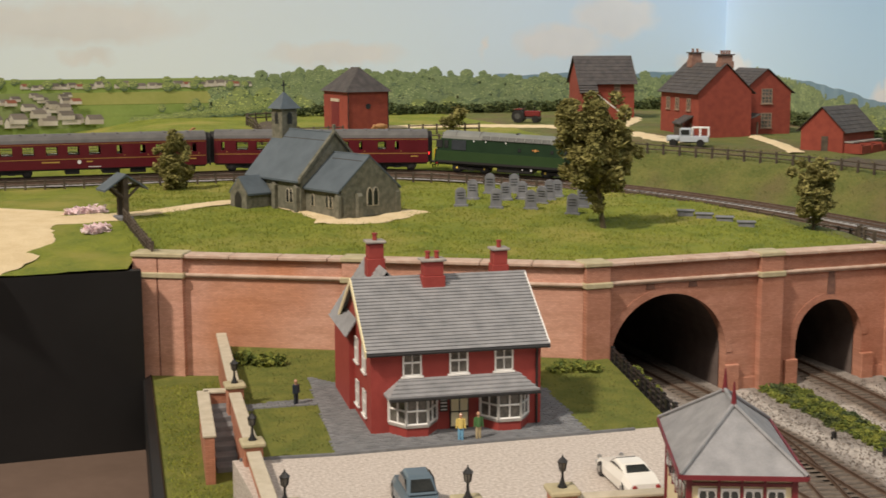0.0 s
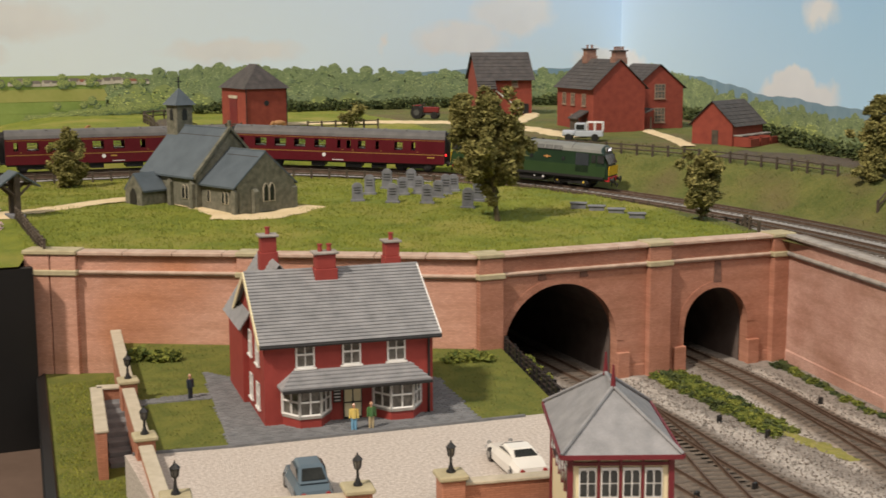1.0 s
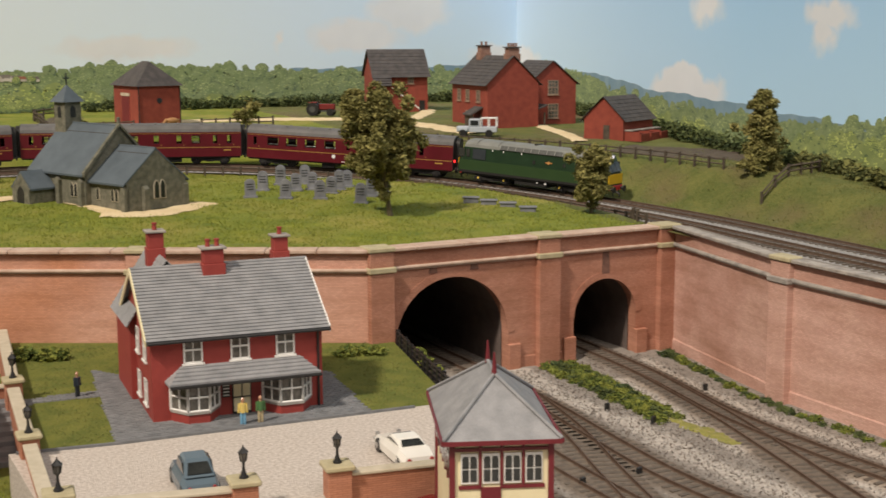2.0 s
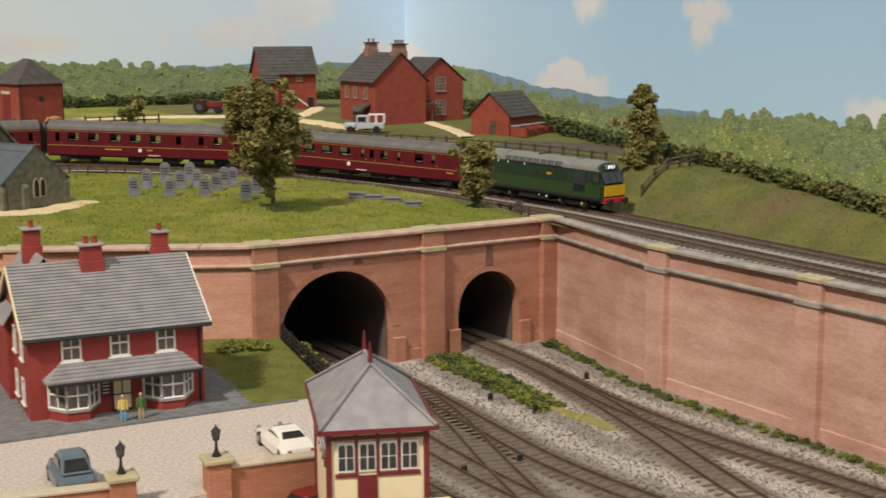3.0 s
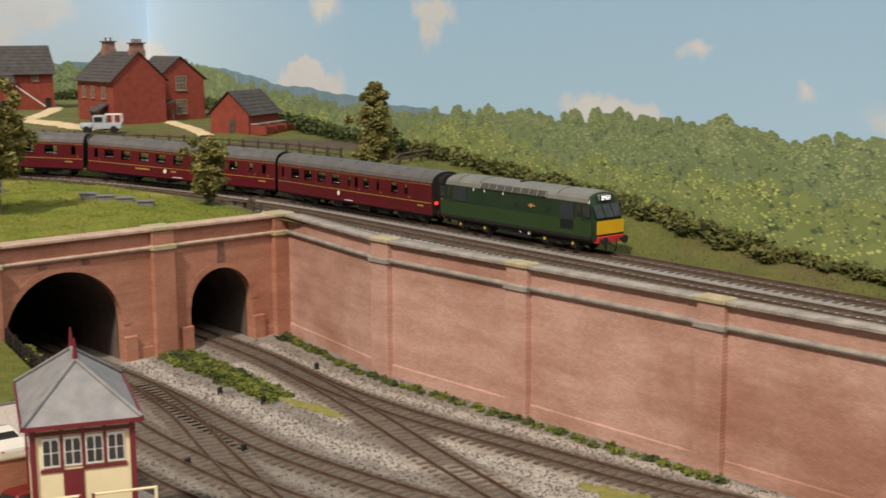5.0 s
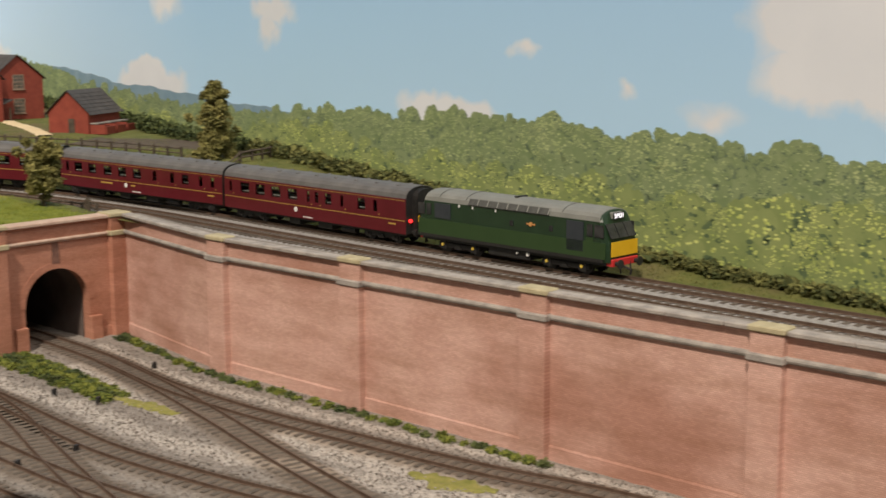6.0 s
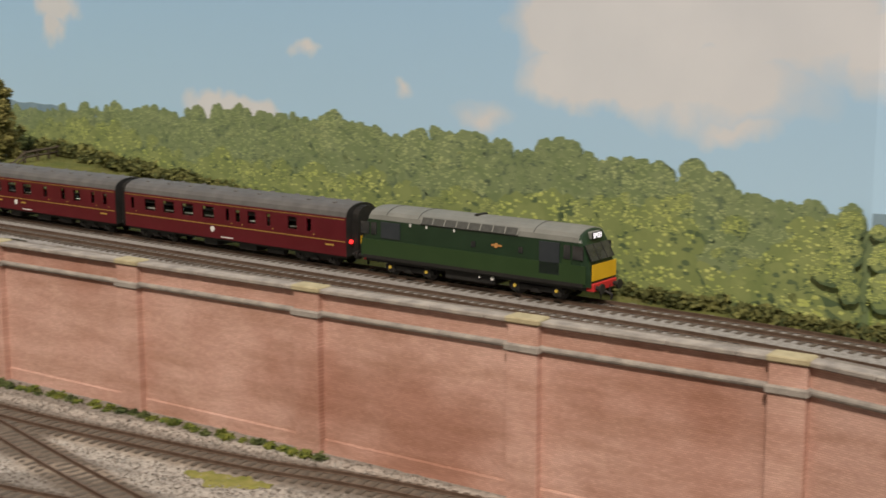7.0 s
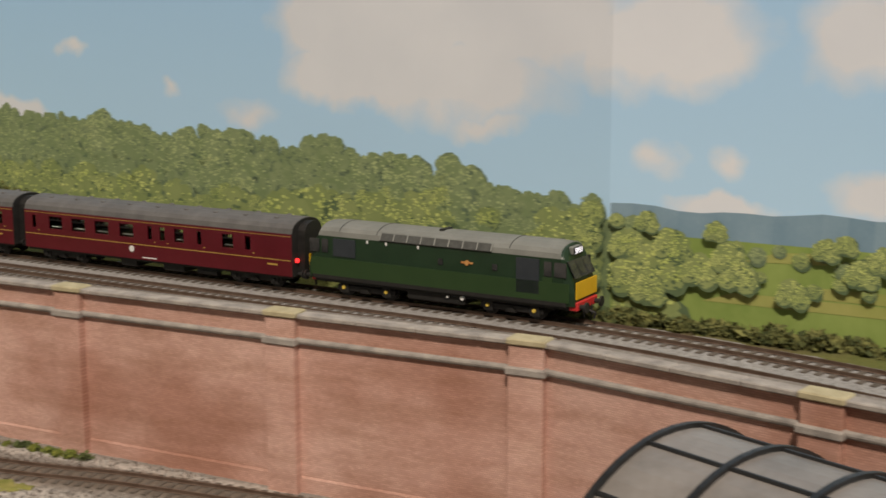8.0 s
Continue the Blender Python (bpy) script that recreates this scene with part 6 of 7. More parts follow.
def farm_house():
    x, y = 1.187, 1.66
    z = ground(1.25, 1.68) - 0.001
    fh = thing("farmhouse", "tall red brick farmhouse with dark slate roof and chimneys", "house", pose(x, y, z, 0, 0, -3))
    W, D, E, R = 0.080, 0.120, 0.064, 0.100
    walls = gable_block(fh, 0, W, 0, D, E, R, "y", FARMBRICK, "main_block")
    def roof(x0, x1, y0, y1, h, r, n=9):
        xm = (x0 + x1) / 2
        k = (r - h) / (xm - x0)
        slate_roof(fh, y0, y1, x0 - 0.004, h - 0.004 * k, xm, r, n, DARKSLATE, along="y", thick=0.00035)
        slate_roof(fh, y0, y1, x1 + 0.004, h - 0.004 * k, xm, r, n, DARKSLATE, along="y", thick=0.00035)
    roof(0, W, -0.003, D + 0.003, E, R + 0.001)
    gable_block(fh, W + 0.001, W + 0.078, 0.030, 0.110, 0.062, 0.092, "y", FARMBRICK, "wing_block")
    wing = fh.children[-1]
    roof(W + 0.001, W + 0.078, 0.027, 0.113, 0.062, 0.093)
    chimney(fh, W / 2, D * 0.80, R - 0.006, 0.018, 0.014, 0.020, 2, mat=PALEBRICK, cap=DARKSLATE)
    chimney(fh, W / 2 + 0.004, 0.012, R - 0.006, 0.020, 0.014, 0.018, 4, mat=PALEBRICK, cap=DARKSLATE)
    for yy, zz in ((0.030, 0.036), (0.066, 0.036), (0.095, 0.036), (0.066, 0.006)):
        sash(walls, yy, zz, 0.012, 0.017, 0, wall="x", sign=-1, frame_mat=FARMFRAME, rows=3, cols=2)
    for zz in (0.010, 0.044):
        sash(wing, W + 0.040, zz, 0.017, 0.021, 0.030, rows=4, cols=3, frame_mat=FARMFRAME)
    # porches
    for px0, px1, py0, py1, hh in ((-0.016, -0.0005, 0.018, 0.042, 0.019), (W - 0.012, W + 0.014, 0.004, 0.029, 0.020)):
        pr = part("porch", bx(nb(), px0, px0 + 0.002, py0, py1, 0, hh), WOOD, fh, "dark timber porch")
        part("porch_post", bx(nb(), px1 - 0.002, px1, py0, py0 + 0.002, 0, hh), WOOD, fh)
        bm = prism(nb(), [(px0 - 0.003, hh - 0.001), (px1 + 0.002, hh + 0.010), (px1 + 0.002, hh + 0.0118), (px0 - 0.003, hh + 0.0008)], "y", py0 - 0.003, py1 + 0.001)
        part("porch_roof", bm, DARKSLATE, fh)
        part("doorway", bx(nb(), (px0 + px1) / 2 - 0.004, (px0 + px1) / 2 + 0.005, py1 - 0.001, py1 + 0.0006, 0, hh * 0.9), BLACK, fh)
    return fh


def mill():
    z = ground(1.2, 1.98) - 0.001
    ml = thing("granary", "red brick granary with dark slate catslide roof and outside stair", "farm building", pose(1.1545, 1.978, z, 0, 0, -13))
    W, D = 0.088, 0.085
    walls = gable_block(ml, 0, W, 0, D, 0.060, 0.098, "x", FARMBRICK)
    slate_roof(ml, -0.004, W + 0.004, -0.005, 0.0565, D / 2, 0.0995, 8, DARKSLATE, thick=0.00035)
    slate_roof(ml, -0.004, W + 0.004, D + 0.005, 0.0565, D / 2, 0.0995, 8, DARKSLATE, thick=0.00035)
    slate_roof(ml, -0.004, 0.026, -0.020, 0.0425, -0.004, 0.0575, 4, DARKSLATE, name="catslide_course")
    part("lean_to", bx(nb(), 0.0, 0.024, -0.016, 0.001, 0, 0.045), FARMBRICK, ml)
    bm = prism(nb(), [(0.024, 0), (0.070, 0), (0.070, 0.006), (0.028, 0.038), (0.024, 0.038)], "y", -0.012, 0.0005)
    stair = part("outside_stair", bm, FARMBRICK, ml)
    bm = prism(nb(), [(0.026, 0.0385), (0.071, 0.0045), (0.072, 0.0062), (0.027, 0.0402)], "y", -0.0128, -0.0105)
    part("stair_coping", bm, WHITE, stair)
    sash(walls, 0.060, 0.045, 0.010, 0.011, 0, rows=2, cols=3, frame_mat=FARMFRAME)
    part("cart_door", bx(nb(), 0.004, 0.014, -0.0172, -0.0155, 0, 0.016), BLACK, ml)
    part("doorway", bx(nb(), 0.074, 0.083, -0.0008, 0.001, 0, 0.018), BLACK, ml)
    return ml


def barn():
    z = ground(0.78, 1.87) - 0.001
    bn = thing("barn", "square red brick barn with dark hipped slate roof", "farm building", pose(0.739, 1.835, z, 0, 0, 9))
    W, D, E, R = 0.062, 0.085, 0.056, 0.089
    walls = part("masonry", bx(nb(), 0, W, 0, D, 0, E), FARMBRICK, bn)
    n, ov = 10, 0.004
    for i in range(n):
        a, b = i / n, (i + 1.2) / n
        f = lambda k: (-ov + (W / 2 + ov) * min(k, 1), W + ov - (W / 2 + ov) * min(k, 1), -ov + (0.030 + ov) * min(k, 1), D + ov - (0.030 + ov) * min(k, 1), E + (R - E) * min(k, 1))
        p, q = f(a), f(b)
        bm = nb()
        hexa(bm, [(p[0], p[2], p[4]), (p[1], p[2], p[4]), (p[1], p[3], p[4]), (p[0], p[3], p[4]), (q[0], q[2], q[4] + 0.0005), (q[1], q[2], q[4] + 0.0005), (q[1], q[3], q[4] + 0.0005), (q[0], q[3], q[4] + 0.0005)])
        part("slate_course", bm, DARKSLATE, bn)
    part("pitching_hole", rod(nb(), (W / 2, -0.0006, 0.036), (W / 2, 0.001, 0.036), 0.0038, n=16), BLACK, bn, "round dark opening")
    part("barn_door", bx(nb(), -0.0007, 0.001, 0.030, 0.056, 0, 0.042), MAROONPAINT, bn)
    part("door_lintel", bx(nb(), -0.001, 0.001, 0.028, 0.058, 0.042, 0.046), PALESTONE, bn)
    for x in (0.0005, W - 0.0005):
        part("downpipe", rod(nb(), (x, -0.001, 0), (x, -0.001, E), 0.0007, n=6), BLACK, bn)
    return bn


def sty_shed():
    z = ground(1.31, 1.48) - 0.001
    sh = thing("pig_sty", "low red brick shed with dark slate roof and walled pens", "farm building", pose(1.2725, 1.452, z, 0, 0, 27))
    W, D, E, R = 0.082, 0.058, 0.029, 0.056
    walls = gable_block(sh, 0, W, 0, D, E, R, "x", FARMBRICK)
    slate_roof(sh, -0.003, W + 0.003, -0.004, E - 0.003, D / 2, R + 0.001, 7, DARKSLATE, thick=0.00035)
    slate_roof(sh, -0.003, W + 0.003, D + 0.004, E - 0.003, D / 2, R + 0.001, 7, DARKSLATE, thick=0.00035)
    part("doorway", bx(nb(), -0.0008, 0.001, 0.020, 0.029, 0, 0.020), WOOD, sh)
    for x0 in (0.004, 0.032, 0.060):
        part("pen_wall", bx(nb(), x0, x0 + 0.003, -0.022, 0.001, 0, 0.012), FARMBRICK, sh)
        part("pen_wall", bx(nb(), x0, x0 + 0.024, -0.024, -0.021, 0, 0.010), FARMBRICK, sh)
        part("pen_roof", bx(nb(), x0, x0 + 0.024, -0.012, 0.0005, 0.013, 0.0145), COPING, sh)
    return sh


station_house()
signal_box()
church()
farm_house()
mill()
barn()
sty_shed()

# ---- yard walls, steps, paving ----
def brick_wall(name, p, q, z0, z1, label, thick=0.006, parent=None):
    m, length = oriented(p, q)
    w = thing(name, label, "wall", m, kind="structure")
    part("brickwork", bx(nb(), 0, length, -thick / 2, thick / 2, z0, z1 - 0.002), BRICK_POST, w)
    part("coping", bevel(bx(nb(), -0.0005, length + 0.0005, -thick / 2 - 0.0012, thick / 2 + 0.0012, z1 - 0.002, z1), 0.0005), PALESTONE, w)
    return w


def gate_pier(x, y, z0, z1, turn=0.0, w=0.013):
    g = thing("gate_pier", "orange brick pier with yellow stone cap", "pier", pose(x, y, 0, 0, 0, turn), group="lamp piers")
    part("shaft", bevel(bx(nb(), -w / 2, w / 2, -w / 2, w / 2, z0, z1 - 0.003), 0.0004), BRICK_POST, g)
    part("cap", bevel(bx(nb(), -w / 2 - 0.0016, w / 2 + 0.0016, -w / 2 - 0.0016, w / 2 + 0.0016, z1 - 0.003, z1), 0.0008), CAPSTONE, g, "yellow stone cap")
    return g


def lamp(x, y, z):
    l = thing("lamp", "black cast iron lantern lamp on a brick pier", "street lamp", pose(x, y, z), group="yard lamps")
    bm = rod(nb(), (0, 0, 0), (0, 0, 0.0016), 0.0036, 0.0032, n=10)
    rod(bm, (0, 0, 0.0016), (0, 0, 0.0060), 0.0026, 0.0012, n=10)
    rod(bm, (0, 0, 0.0060), (0, 0, 0.0115), 0.0012, 0.0010, n=8)
    part("post", bm, BLACK, l)
    bm = rod(nb(), (0, 0, 0.0115), (0, 0, 0.0128), 0.0014, 0.0024, n=6)
    for k in range(6):
        f = math.pi * k / 3
        rod(bm, (0.0023 * math.cos(f), 0.0023 * math.sin(f), 0.0125), (0.0033 * math.cos(f), 0.0033 * math.sin(f), 0.0190), 0.0004, n=5)
    rod(bm, (0, 0, 0.0190), (0, 0, 0.0222), 0.0042, 0.0012, n=6)
    rod(bm, (0, 0, 0.0222), (0, 0, 0.0245), 0.0009, 0.0003, n=6)
    part("lantern", bm, BLACK, l)
    part("lantern_glass", rod(nb(), (0, 0, 0.0127), (0, 0, 0.0190), 0.0020, 0.0029, n=6), CURTAIN, l)
    for o in l.children:
        o.data.transform(Matrix.Scale(0.72, 4))
    return l


YZ = 0.0375
brick_wall("yard_wall", (0.404, 0.681), (0.492, 0.6625), 0.0, 0.050, "low orange brick wall along the station yard")
brick_wall("yard_wall", (0.5445, 0.6575), (0.612, 0.647), 0.0, 0.0515, "low orange brick wall beside the signal box")
for x, y, zt in ((0.4935, 0.660, 0.0555), (0.5445, 0.6575, 0.0565), (0.4045, 0.684, 0.0555)):
    gate_pier(x, y, 0.0, zt, -8)
    lamp(x, y, zt)
# side wall stepping down beside the stair
for p, q, z1 in (((0.4415, 1.108), (0.4235, 0.942), 0.0505), ((0.4215, 0.928), (0.4112, 0.812), 0.0485), ((0.4100, 0.799), (0.4010, 0.69), 0.0470)):
    brick_wall("garden_wall", p, q, -0.0005, z1, "orange brick garden wall with stone coping")
for x, y, zt in ((0.4225, 0.935, 0.0535), (0.4106, 0.8055, 0.0520)):
    gate_pier(x, y, -0.0005, zt, -2, 0.011)
    lamp(x, y, zt)
brick_wall("stair_wall", (0.4040, 0.957), (0.3920, 0.850), -0.0005, 0.044, "orange brick stair wall with pale coping")
brick_wall("stair_wall", (0.4045, 0.958), (0.4235, 0.9545), -0.0005, 0.044, "orange brick stair wall with pale coping")
steps = thing("steps", "grey stone steps between brick walls", "steps", kind="structure")
for k in range(7):
    y1 = 0.951 - k * 0.0115
    bm = bx(nb(), 0.4065 - k * 0.0012, 0.4205 - k * 0.0009, y1 - 0.0115, y1, 0.0, 0.0355 - k * 0.0033)
    part("step", bevel(bm, 0.0004), GREY, steps)

paving = thing("pavement_flags", "grey stone sett paving round the station house", "paving", kind="structure")
def inside(p, poly):
    r = False
    for (x0, y0), (x1, y1) in zip(poly, poly[1:] + poly[:1]):
        if (y0 > p[1]) != (y1 > p[1]) and p[0] < (x1 - x0) * (p[1] - y0) / (y1 - y0) + x0:
            r = not r
    return r
PAVE = [(0.4615, 0.8045), (0.6240, 0.7935), (0.6395, 0.905), (0.618, 0.945), (0.500, 0.972), (0.487, 0.992), (0.4795, 0.940)]
LANE = [(0.4255, 0.9195), (0.478, 0.9195), (0.478, 0.9335), (0.4255, 0.9335)]
vs, fs = [], []
rnd = random.Random(4)
ca, sa = math.cos(radians(-5.2)), math.sin(radians(-5.2))
for j in range(60):
    for i in range(62):
        u, v = 0.0 + i * 0.0052 + (0.0026 if j % 2 else 0), j * 0.0037
        x, y = 0.40 + u * ca - v * sa, 0.795 + u * sa + v * ca
        if inside((x + 0.002, y + 0.001), PAVE) or inside((x + 0.002, y + 0.001), LANE):
            base, z = len(vs), 0.0381 + rnd.uniform(-0.00012, 0.00012)
            for h, g in ((YZ - 0.0006, 0.0), (z, 0.0002)):
                for a, b in ((g, g), (0.0049 - g, g), (0.0049 - g, 0.0034 - g), (g, 0.0034 - g)):
                    vs.append((x + a * ca - b * sa, y + a * sa + b * ca, h))
            fs += [tuple(base + k for k in f) for f in ((4, 5, 6, 7), (0, 1, 5, 4), (1, 2, 6, 5), (2, 3, 7, 6), (3, 0, 4, 7))]
tagged(raw("setts", vs, fs, GREY, paving), kind="stuff")
tagged(part("pavement_bed", prism(nb(), PAVE, "z", 0.030, YZ + 0.0002), GREY, paving), kind="structure")
kerb = thing("kerb", "thin grey stone kerb along the station yard", "kerb", kind="structure")
for p, q in (((0.404, 0.8125), (0.4615, 0.8040)), ((0.4615, 0.8040), (0.655, 0.7930))):
    m, length = oriented(p, q)
    bm = bx(nb(), 0, length, -0.0009, 0.0009, 0.030, YZ + 0.0016)
    bmesh.ops.transform(bm, matrix=m, verts=bm.verts)
    part("kerb_stone", bm, GREY, kerb)

# ---- foliage ----
def clumps(bm, centre, radius, n, rnd, leaf=0.0022, squash=1.0):
    """Small rough leaf clusters in a ball, thinning outwards."""
    for _ in range(n):
        while True:
            d = Vector((rnd.uniform(-1, 1), rnd.uniform(-1, 1), rnd.uniform(-1, 1)))
            if 0.05 < d.length < 1:
                break
        d *= (0.55 + 0.45 * rnd.random()) / max(d.length, 0.4) if rnd.random() < 0.7 else 1.0
        c = Vector(centre) + Vector((d.x * radius, d.y * radius, d.z * radius * squash))
        r = leaf * rnd.uniform(0.6, 1.5)
        v = [bm.verts.new(c + Vector((rnd.gauss(0, 1), rnd.gauss(0, 1), rnd.gauss(0, 0.8))) * r * 0.75) for _ in range(4)]
        for f in ((0, 1, 2), (0, 3, 1), (1, 3, 2), (2, 3, 0)):
            bm.faces.new([v[i] for i in f])


def tree(x, y, z, h, balls, trunk, mat, label, seed, density=1.0, leaf=0.0024, name="tree"):
    """A tapered trunk with limbs and a ragged crown. balls: (x, y, z, radius) of the crown's masses."""
    rnd = random.Random(seed)
    t = thing(name, label, "tree", pose(x, y, z))
    bm = nb()
    p = Vector((0, 0, -0.002))
    top = Vector((balls[0][0] * 0.5, balls[0][1] * 0.5, h * 0.75))
    for i in range(6):
        q = top * ((i + 1) / 6) + Vector((rnd.uniform(-1, 1), rnd.uniform(-1, 1), 0)) * trunk * 0.5
        rod(bm, p, q, trunk * (1 - i * 0.13), trunk * (1 - (i + 1) * 0.13), n=8)
        p = q
    for bxx, byy, bzz, r in balls:
        s = top * clamp(bzz * 0.55 / max(top.z, 1e-4), 0.2, 0.9)
        rod(bm, s, (bxx, byy, bzz), trunk * 0.45, trunk * 0.15, n=6)
        for _ in range(3):
            e = Vector((bxx, byy, bzz)) + Vector((rnd.uniform(-1, 1), rnd.uniform(-1, 1), rnd.uniform(-0.6, 1))) * r * 0.8
            rod(bm, (bxx * 0.8, byy * 0.8, bzz * 0.9), e, trunk * 0.2, trunk * 0.08, n=5)
    part("trunk", bm, BARK, t)
    bm = nb()
    for bxx, byy, bzz, r in balls:
        for _ in range(max(3, int(9 * density))):
            d = Vector((rnd.gauss(0, 0.5), rnd.gauss(0, 0.5), rnd.gauss(0, 0.5)))
            clumps(bm, Vector((bxx, byy, bzz)) + d * r, r * rnd.uniform(0.28, 0.5), int(60 * density), rnd, leaf)
    part("crown", bm, mat, t)
    return t


def bush(x, y, z, r, mat, label, seed, squash=0.8, name="bush", category="shrub", group="", n=3):
    rnd = random.Random(seed)
    bm = nb()
    for _ in range(n):
        clumps(bm, (rnd.uniform(-0.4, 0.4) * r, rnd.uniform(-0.4, 0.4) * r, r * squash * rnd.uniform(0.35, 0.6)), r * rnd.uniform(0.6, 0.85), 110, rnd, max(0.0012, r * 0.16), squash)
    b = part(name, bm, mat)
    b.matrix_basis = pose(x, y, z - 0.001)
    return tagged(b, label, category, group)


TREEL = "tall scenic tree with olive foam foliage and bare trunk"
tree(0.806, 1.158, ground(0.806, 1.158), 0.112, [(-0.022, 0.004, 0.088, 0.024), (-0.006, -0.006, 0.104, 0.018), (0.002, 0.0, 0.074, 0.020), (-0.020, -0.004, 0.062, 0.019), (0.003, 0.006, 0.054, 0.017), (-0.034, 0.0, 0.098, 0.013), (0.014, -0.002, 0.064, 0.012), (-0.008, 0.004, 0.046, 0.018)], 0.0028, LEAF, TREEL, 3, 3.0, 0.0017)
tree(0.992, 1.098, ground(0.992, 1.098), 0.066, [(0, 0, 0.050, 0.013), (-0.006, 0, 0.036, 0.013), (0.007, 0.003, 0.040, 0.013), (0.0, -0.003, 0.024, 0.013), (-0.007, 0, 0.022, 0.009), (0.006, 0, 0.058, 0.008)], 0.0018, LEAF, "small olive scenic tree beside the lineside fence", 5, 2.2, 0.0015)
tree(0.462, 1.535, ground(0.462, 1.535), 0.066, [(0, 0, 0.052, 0.010), (0.002, 0, 0.040, 0.013), (-0.002, 0, 0.026, 0.014), (0.003, 0, 0.014, 0.013)], 0.0018, LEAF, "small dense upright tree in front of the railway fence", 6, 2.2, 0.0015)
tree(1.231, 1.133, ground(1.231, 1.133), 0.088, [(0, 0, 0.078, 0.008), (0.001, 0, 0.062, 0.012), (-0.004, 0, 0.046, 0.015), (0.002, 0, 0.030, 0.018), (-0.008, 0, 0.014, 0.015), (0.010, 0, 0.014, 0.014)], 0.002, LEAF, "dark pointed scenic tree by the field fence", 7, 2.2, 0.0016)
tree(0.880, 1.792, ground(0.88, 1.792), 0.04, [(-0.008, 0, 0.018, 0.012), (0.010, 0, 0.022, 0.013), (0.0, 0, 0.012, 0.013)], 0.0016, LEAF, "bushy low tree beside the farm fence", 8, 0.7, 0.002)
tree(0.652, 1.83, ground(0.652, 1.83), 0.045, [(0, 0, 0.030, 0.011), (0.0, 0, 0.016, 0.012)], 0.0016, LEAF, "small upright tree by the paddock fence", 9, 0.7, 0.002)

# weeds and shrubs at the feet of the walls
rnd = random.Random(21)
for k in range(46):
    y = 0.955 - k * 0.0112
    x = 0.990 - 0.030 * clamp((0.97 - y) / 0.17) - 0.004 + rnd.uniform(-0.003, 0.003)
    bush(x - 0.001, y, 0.0, rnd.uniform(0.0035, 0.0062) * (1.5 if k < 6 else 1.0), SHRUB if rnd.random() < 0.6 else LEAF_DARK, "small green weeds at the foot of the brick wall", 100 + k, 0.75, "weeds", "weeds", "weeds along the wall")
for k in range(76):
    u = k / 75
    x, y = 0.874 + 0.013 * math.sin(k * 2.4) * (1 - 0.4 * u) - 0.012 * u, 0.968 - 0.175 * u
    bush(x, y, 0.0, rnd.uniform(0.0055, 0.0085), SHRUB if k % 4 else LEAF_DARK, "dense green ground-cover shrub between the tracks", 200 + k, 0.7, "bush", "shrub", "shrubs between the tracks")
for x, y, r in ((0.448, 1.052, 0.012), (0.462, 1.044, 0.011), (0.472, 1.036, 0.009), (0.672, 0.950, 0.010), (0.684, 0.945, 0.009), (0.695, 0.940, 0.008), (0.722, 0.925, 0.006), (0.716, 0.895, 0.006), (0.712, 0.87, 0.005)):
    bush(x, y, YZ, r, SHRUB, "small green shrub in the garden", int(x * 1000), 0.75, group="garden shrubs")
for x, y in ((0.352, 1.362), (0.364, 1.368), (0.342, 1.356), (0.352, 1.258), (0.360, 1.266)):
    bush(x, y, ground(x, y), 0.010, PINK, "pink flowering shrub on the grass", int(x * 2000), 0.6, "flowering_shrub", "flowers", "pink flowering shrubs")

# moss patches beside the tracks
MOSS = material("moss", (0.16, 0.17, 0.03), (0.30, 0.27, 0.08), scale=160, rough=0.95, bump=0.0008, bump_scale=900)
for pts, w in (([(0.862, 0.80), (0.868, 0.76), (0.873, 0.715), (0.877, 0.69)], 0.015), ([(0.888, 0.505), (0.892, 0.475), (0.9, 0.44)], 0.022)):
    tagged(ribbon("moss", [p[:] for p in smooth_line([Vector(p) for p in pts], 0.005)], lambda u, w=w: w * (0.25 + math.sin(math.pi * u) * 0.75), MOSS, lambda x, y: 0.0, 0.0018, ragged=0.3, seed=3), "yellow green moss between the tracks", "moss", kind="structure")

# hedge in front of the right-hand backdrop, far hedge behind the farm
HEDGE = material("hedge_foliage", (0.045, 0.058, 0.016), (0.17, 0.17, 0.05), scale=70, rough=0.95, island=0.6)
def hedge(name, places, h, label, seed, mat=None):
    rnd = random.Random(seed)
    bm = nb()
    for x, y in places:
        z = ground(x, y)
        for _ in range(2):
            r = h * rnd.uniform(0.5, 0.8)
            clumps(bm, (x + rnd.uniform(-0.006, 0.006), y + rnd.uniform(-0.006, 0.006), z + r * rnd.uniform(0.5, 0.9)), r, 75, rnd, 0.0021, 0.85)
    return tagged(part(name, bm, mat or HEDGE), label, "hedge")
def wall_foot(u, off):
    x, y = along_line(u)
    if u < 0:
        return x, y - off
    return x - off, y - off * 0.2
hedge("hedge", [wall_foot(1.06 + k * 0.0085, 0.020 + 0.004 * math.sin(k)) for k in range(72)], 0.0135, "dark green bushy hedge at the field edge", 31)
hedge("hedge", [wall_foot(1.67 + k * 0.0085, 0.010) for k in range(90)], 0.0085, "low brown-green scrub along the back of the railway", 32)
hedge("hedge", [wall_foot(-0.80 + k * 0.011, 0.03) for k in range(72)] + [wall_foot(0.02 + k * 0.011, 0.03) for k in range(95)], 0.017, "dark green hedge behind the farm", 33, LEAF_DARK)

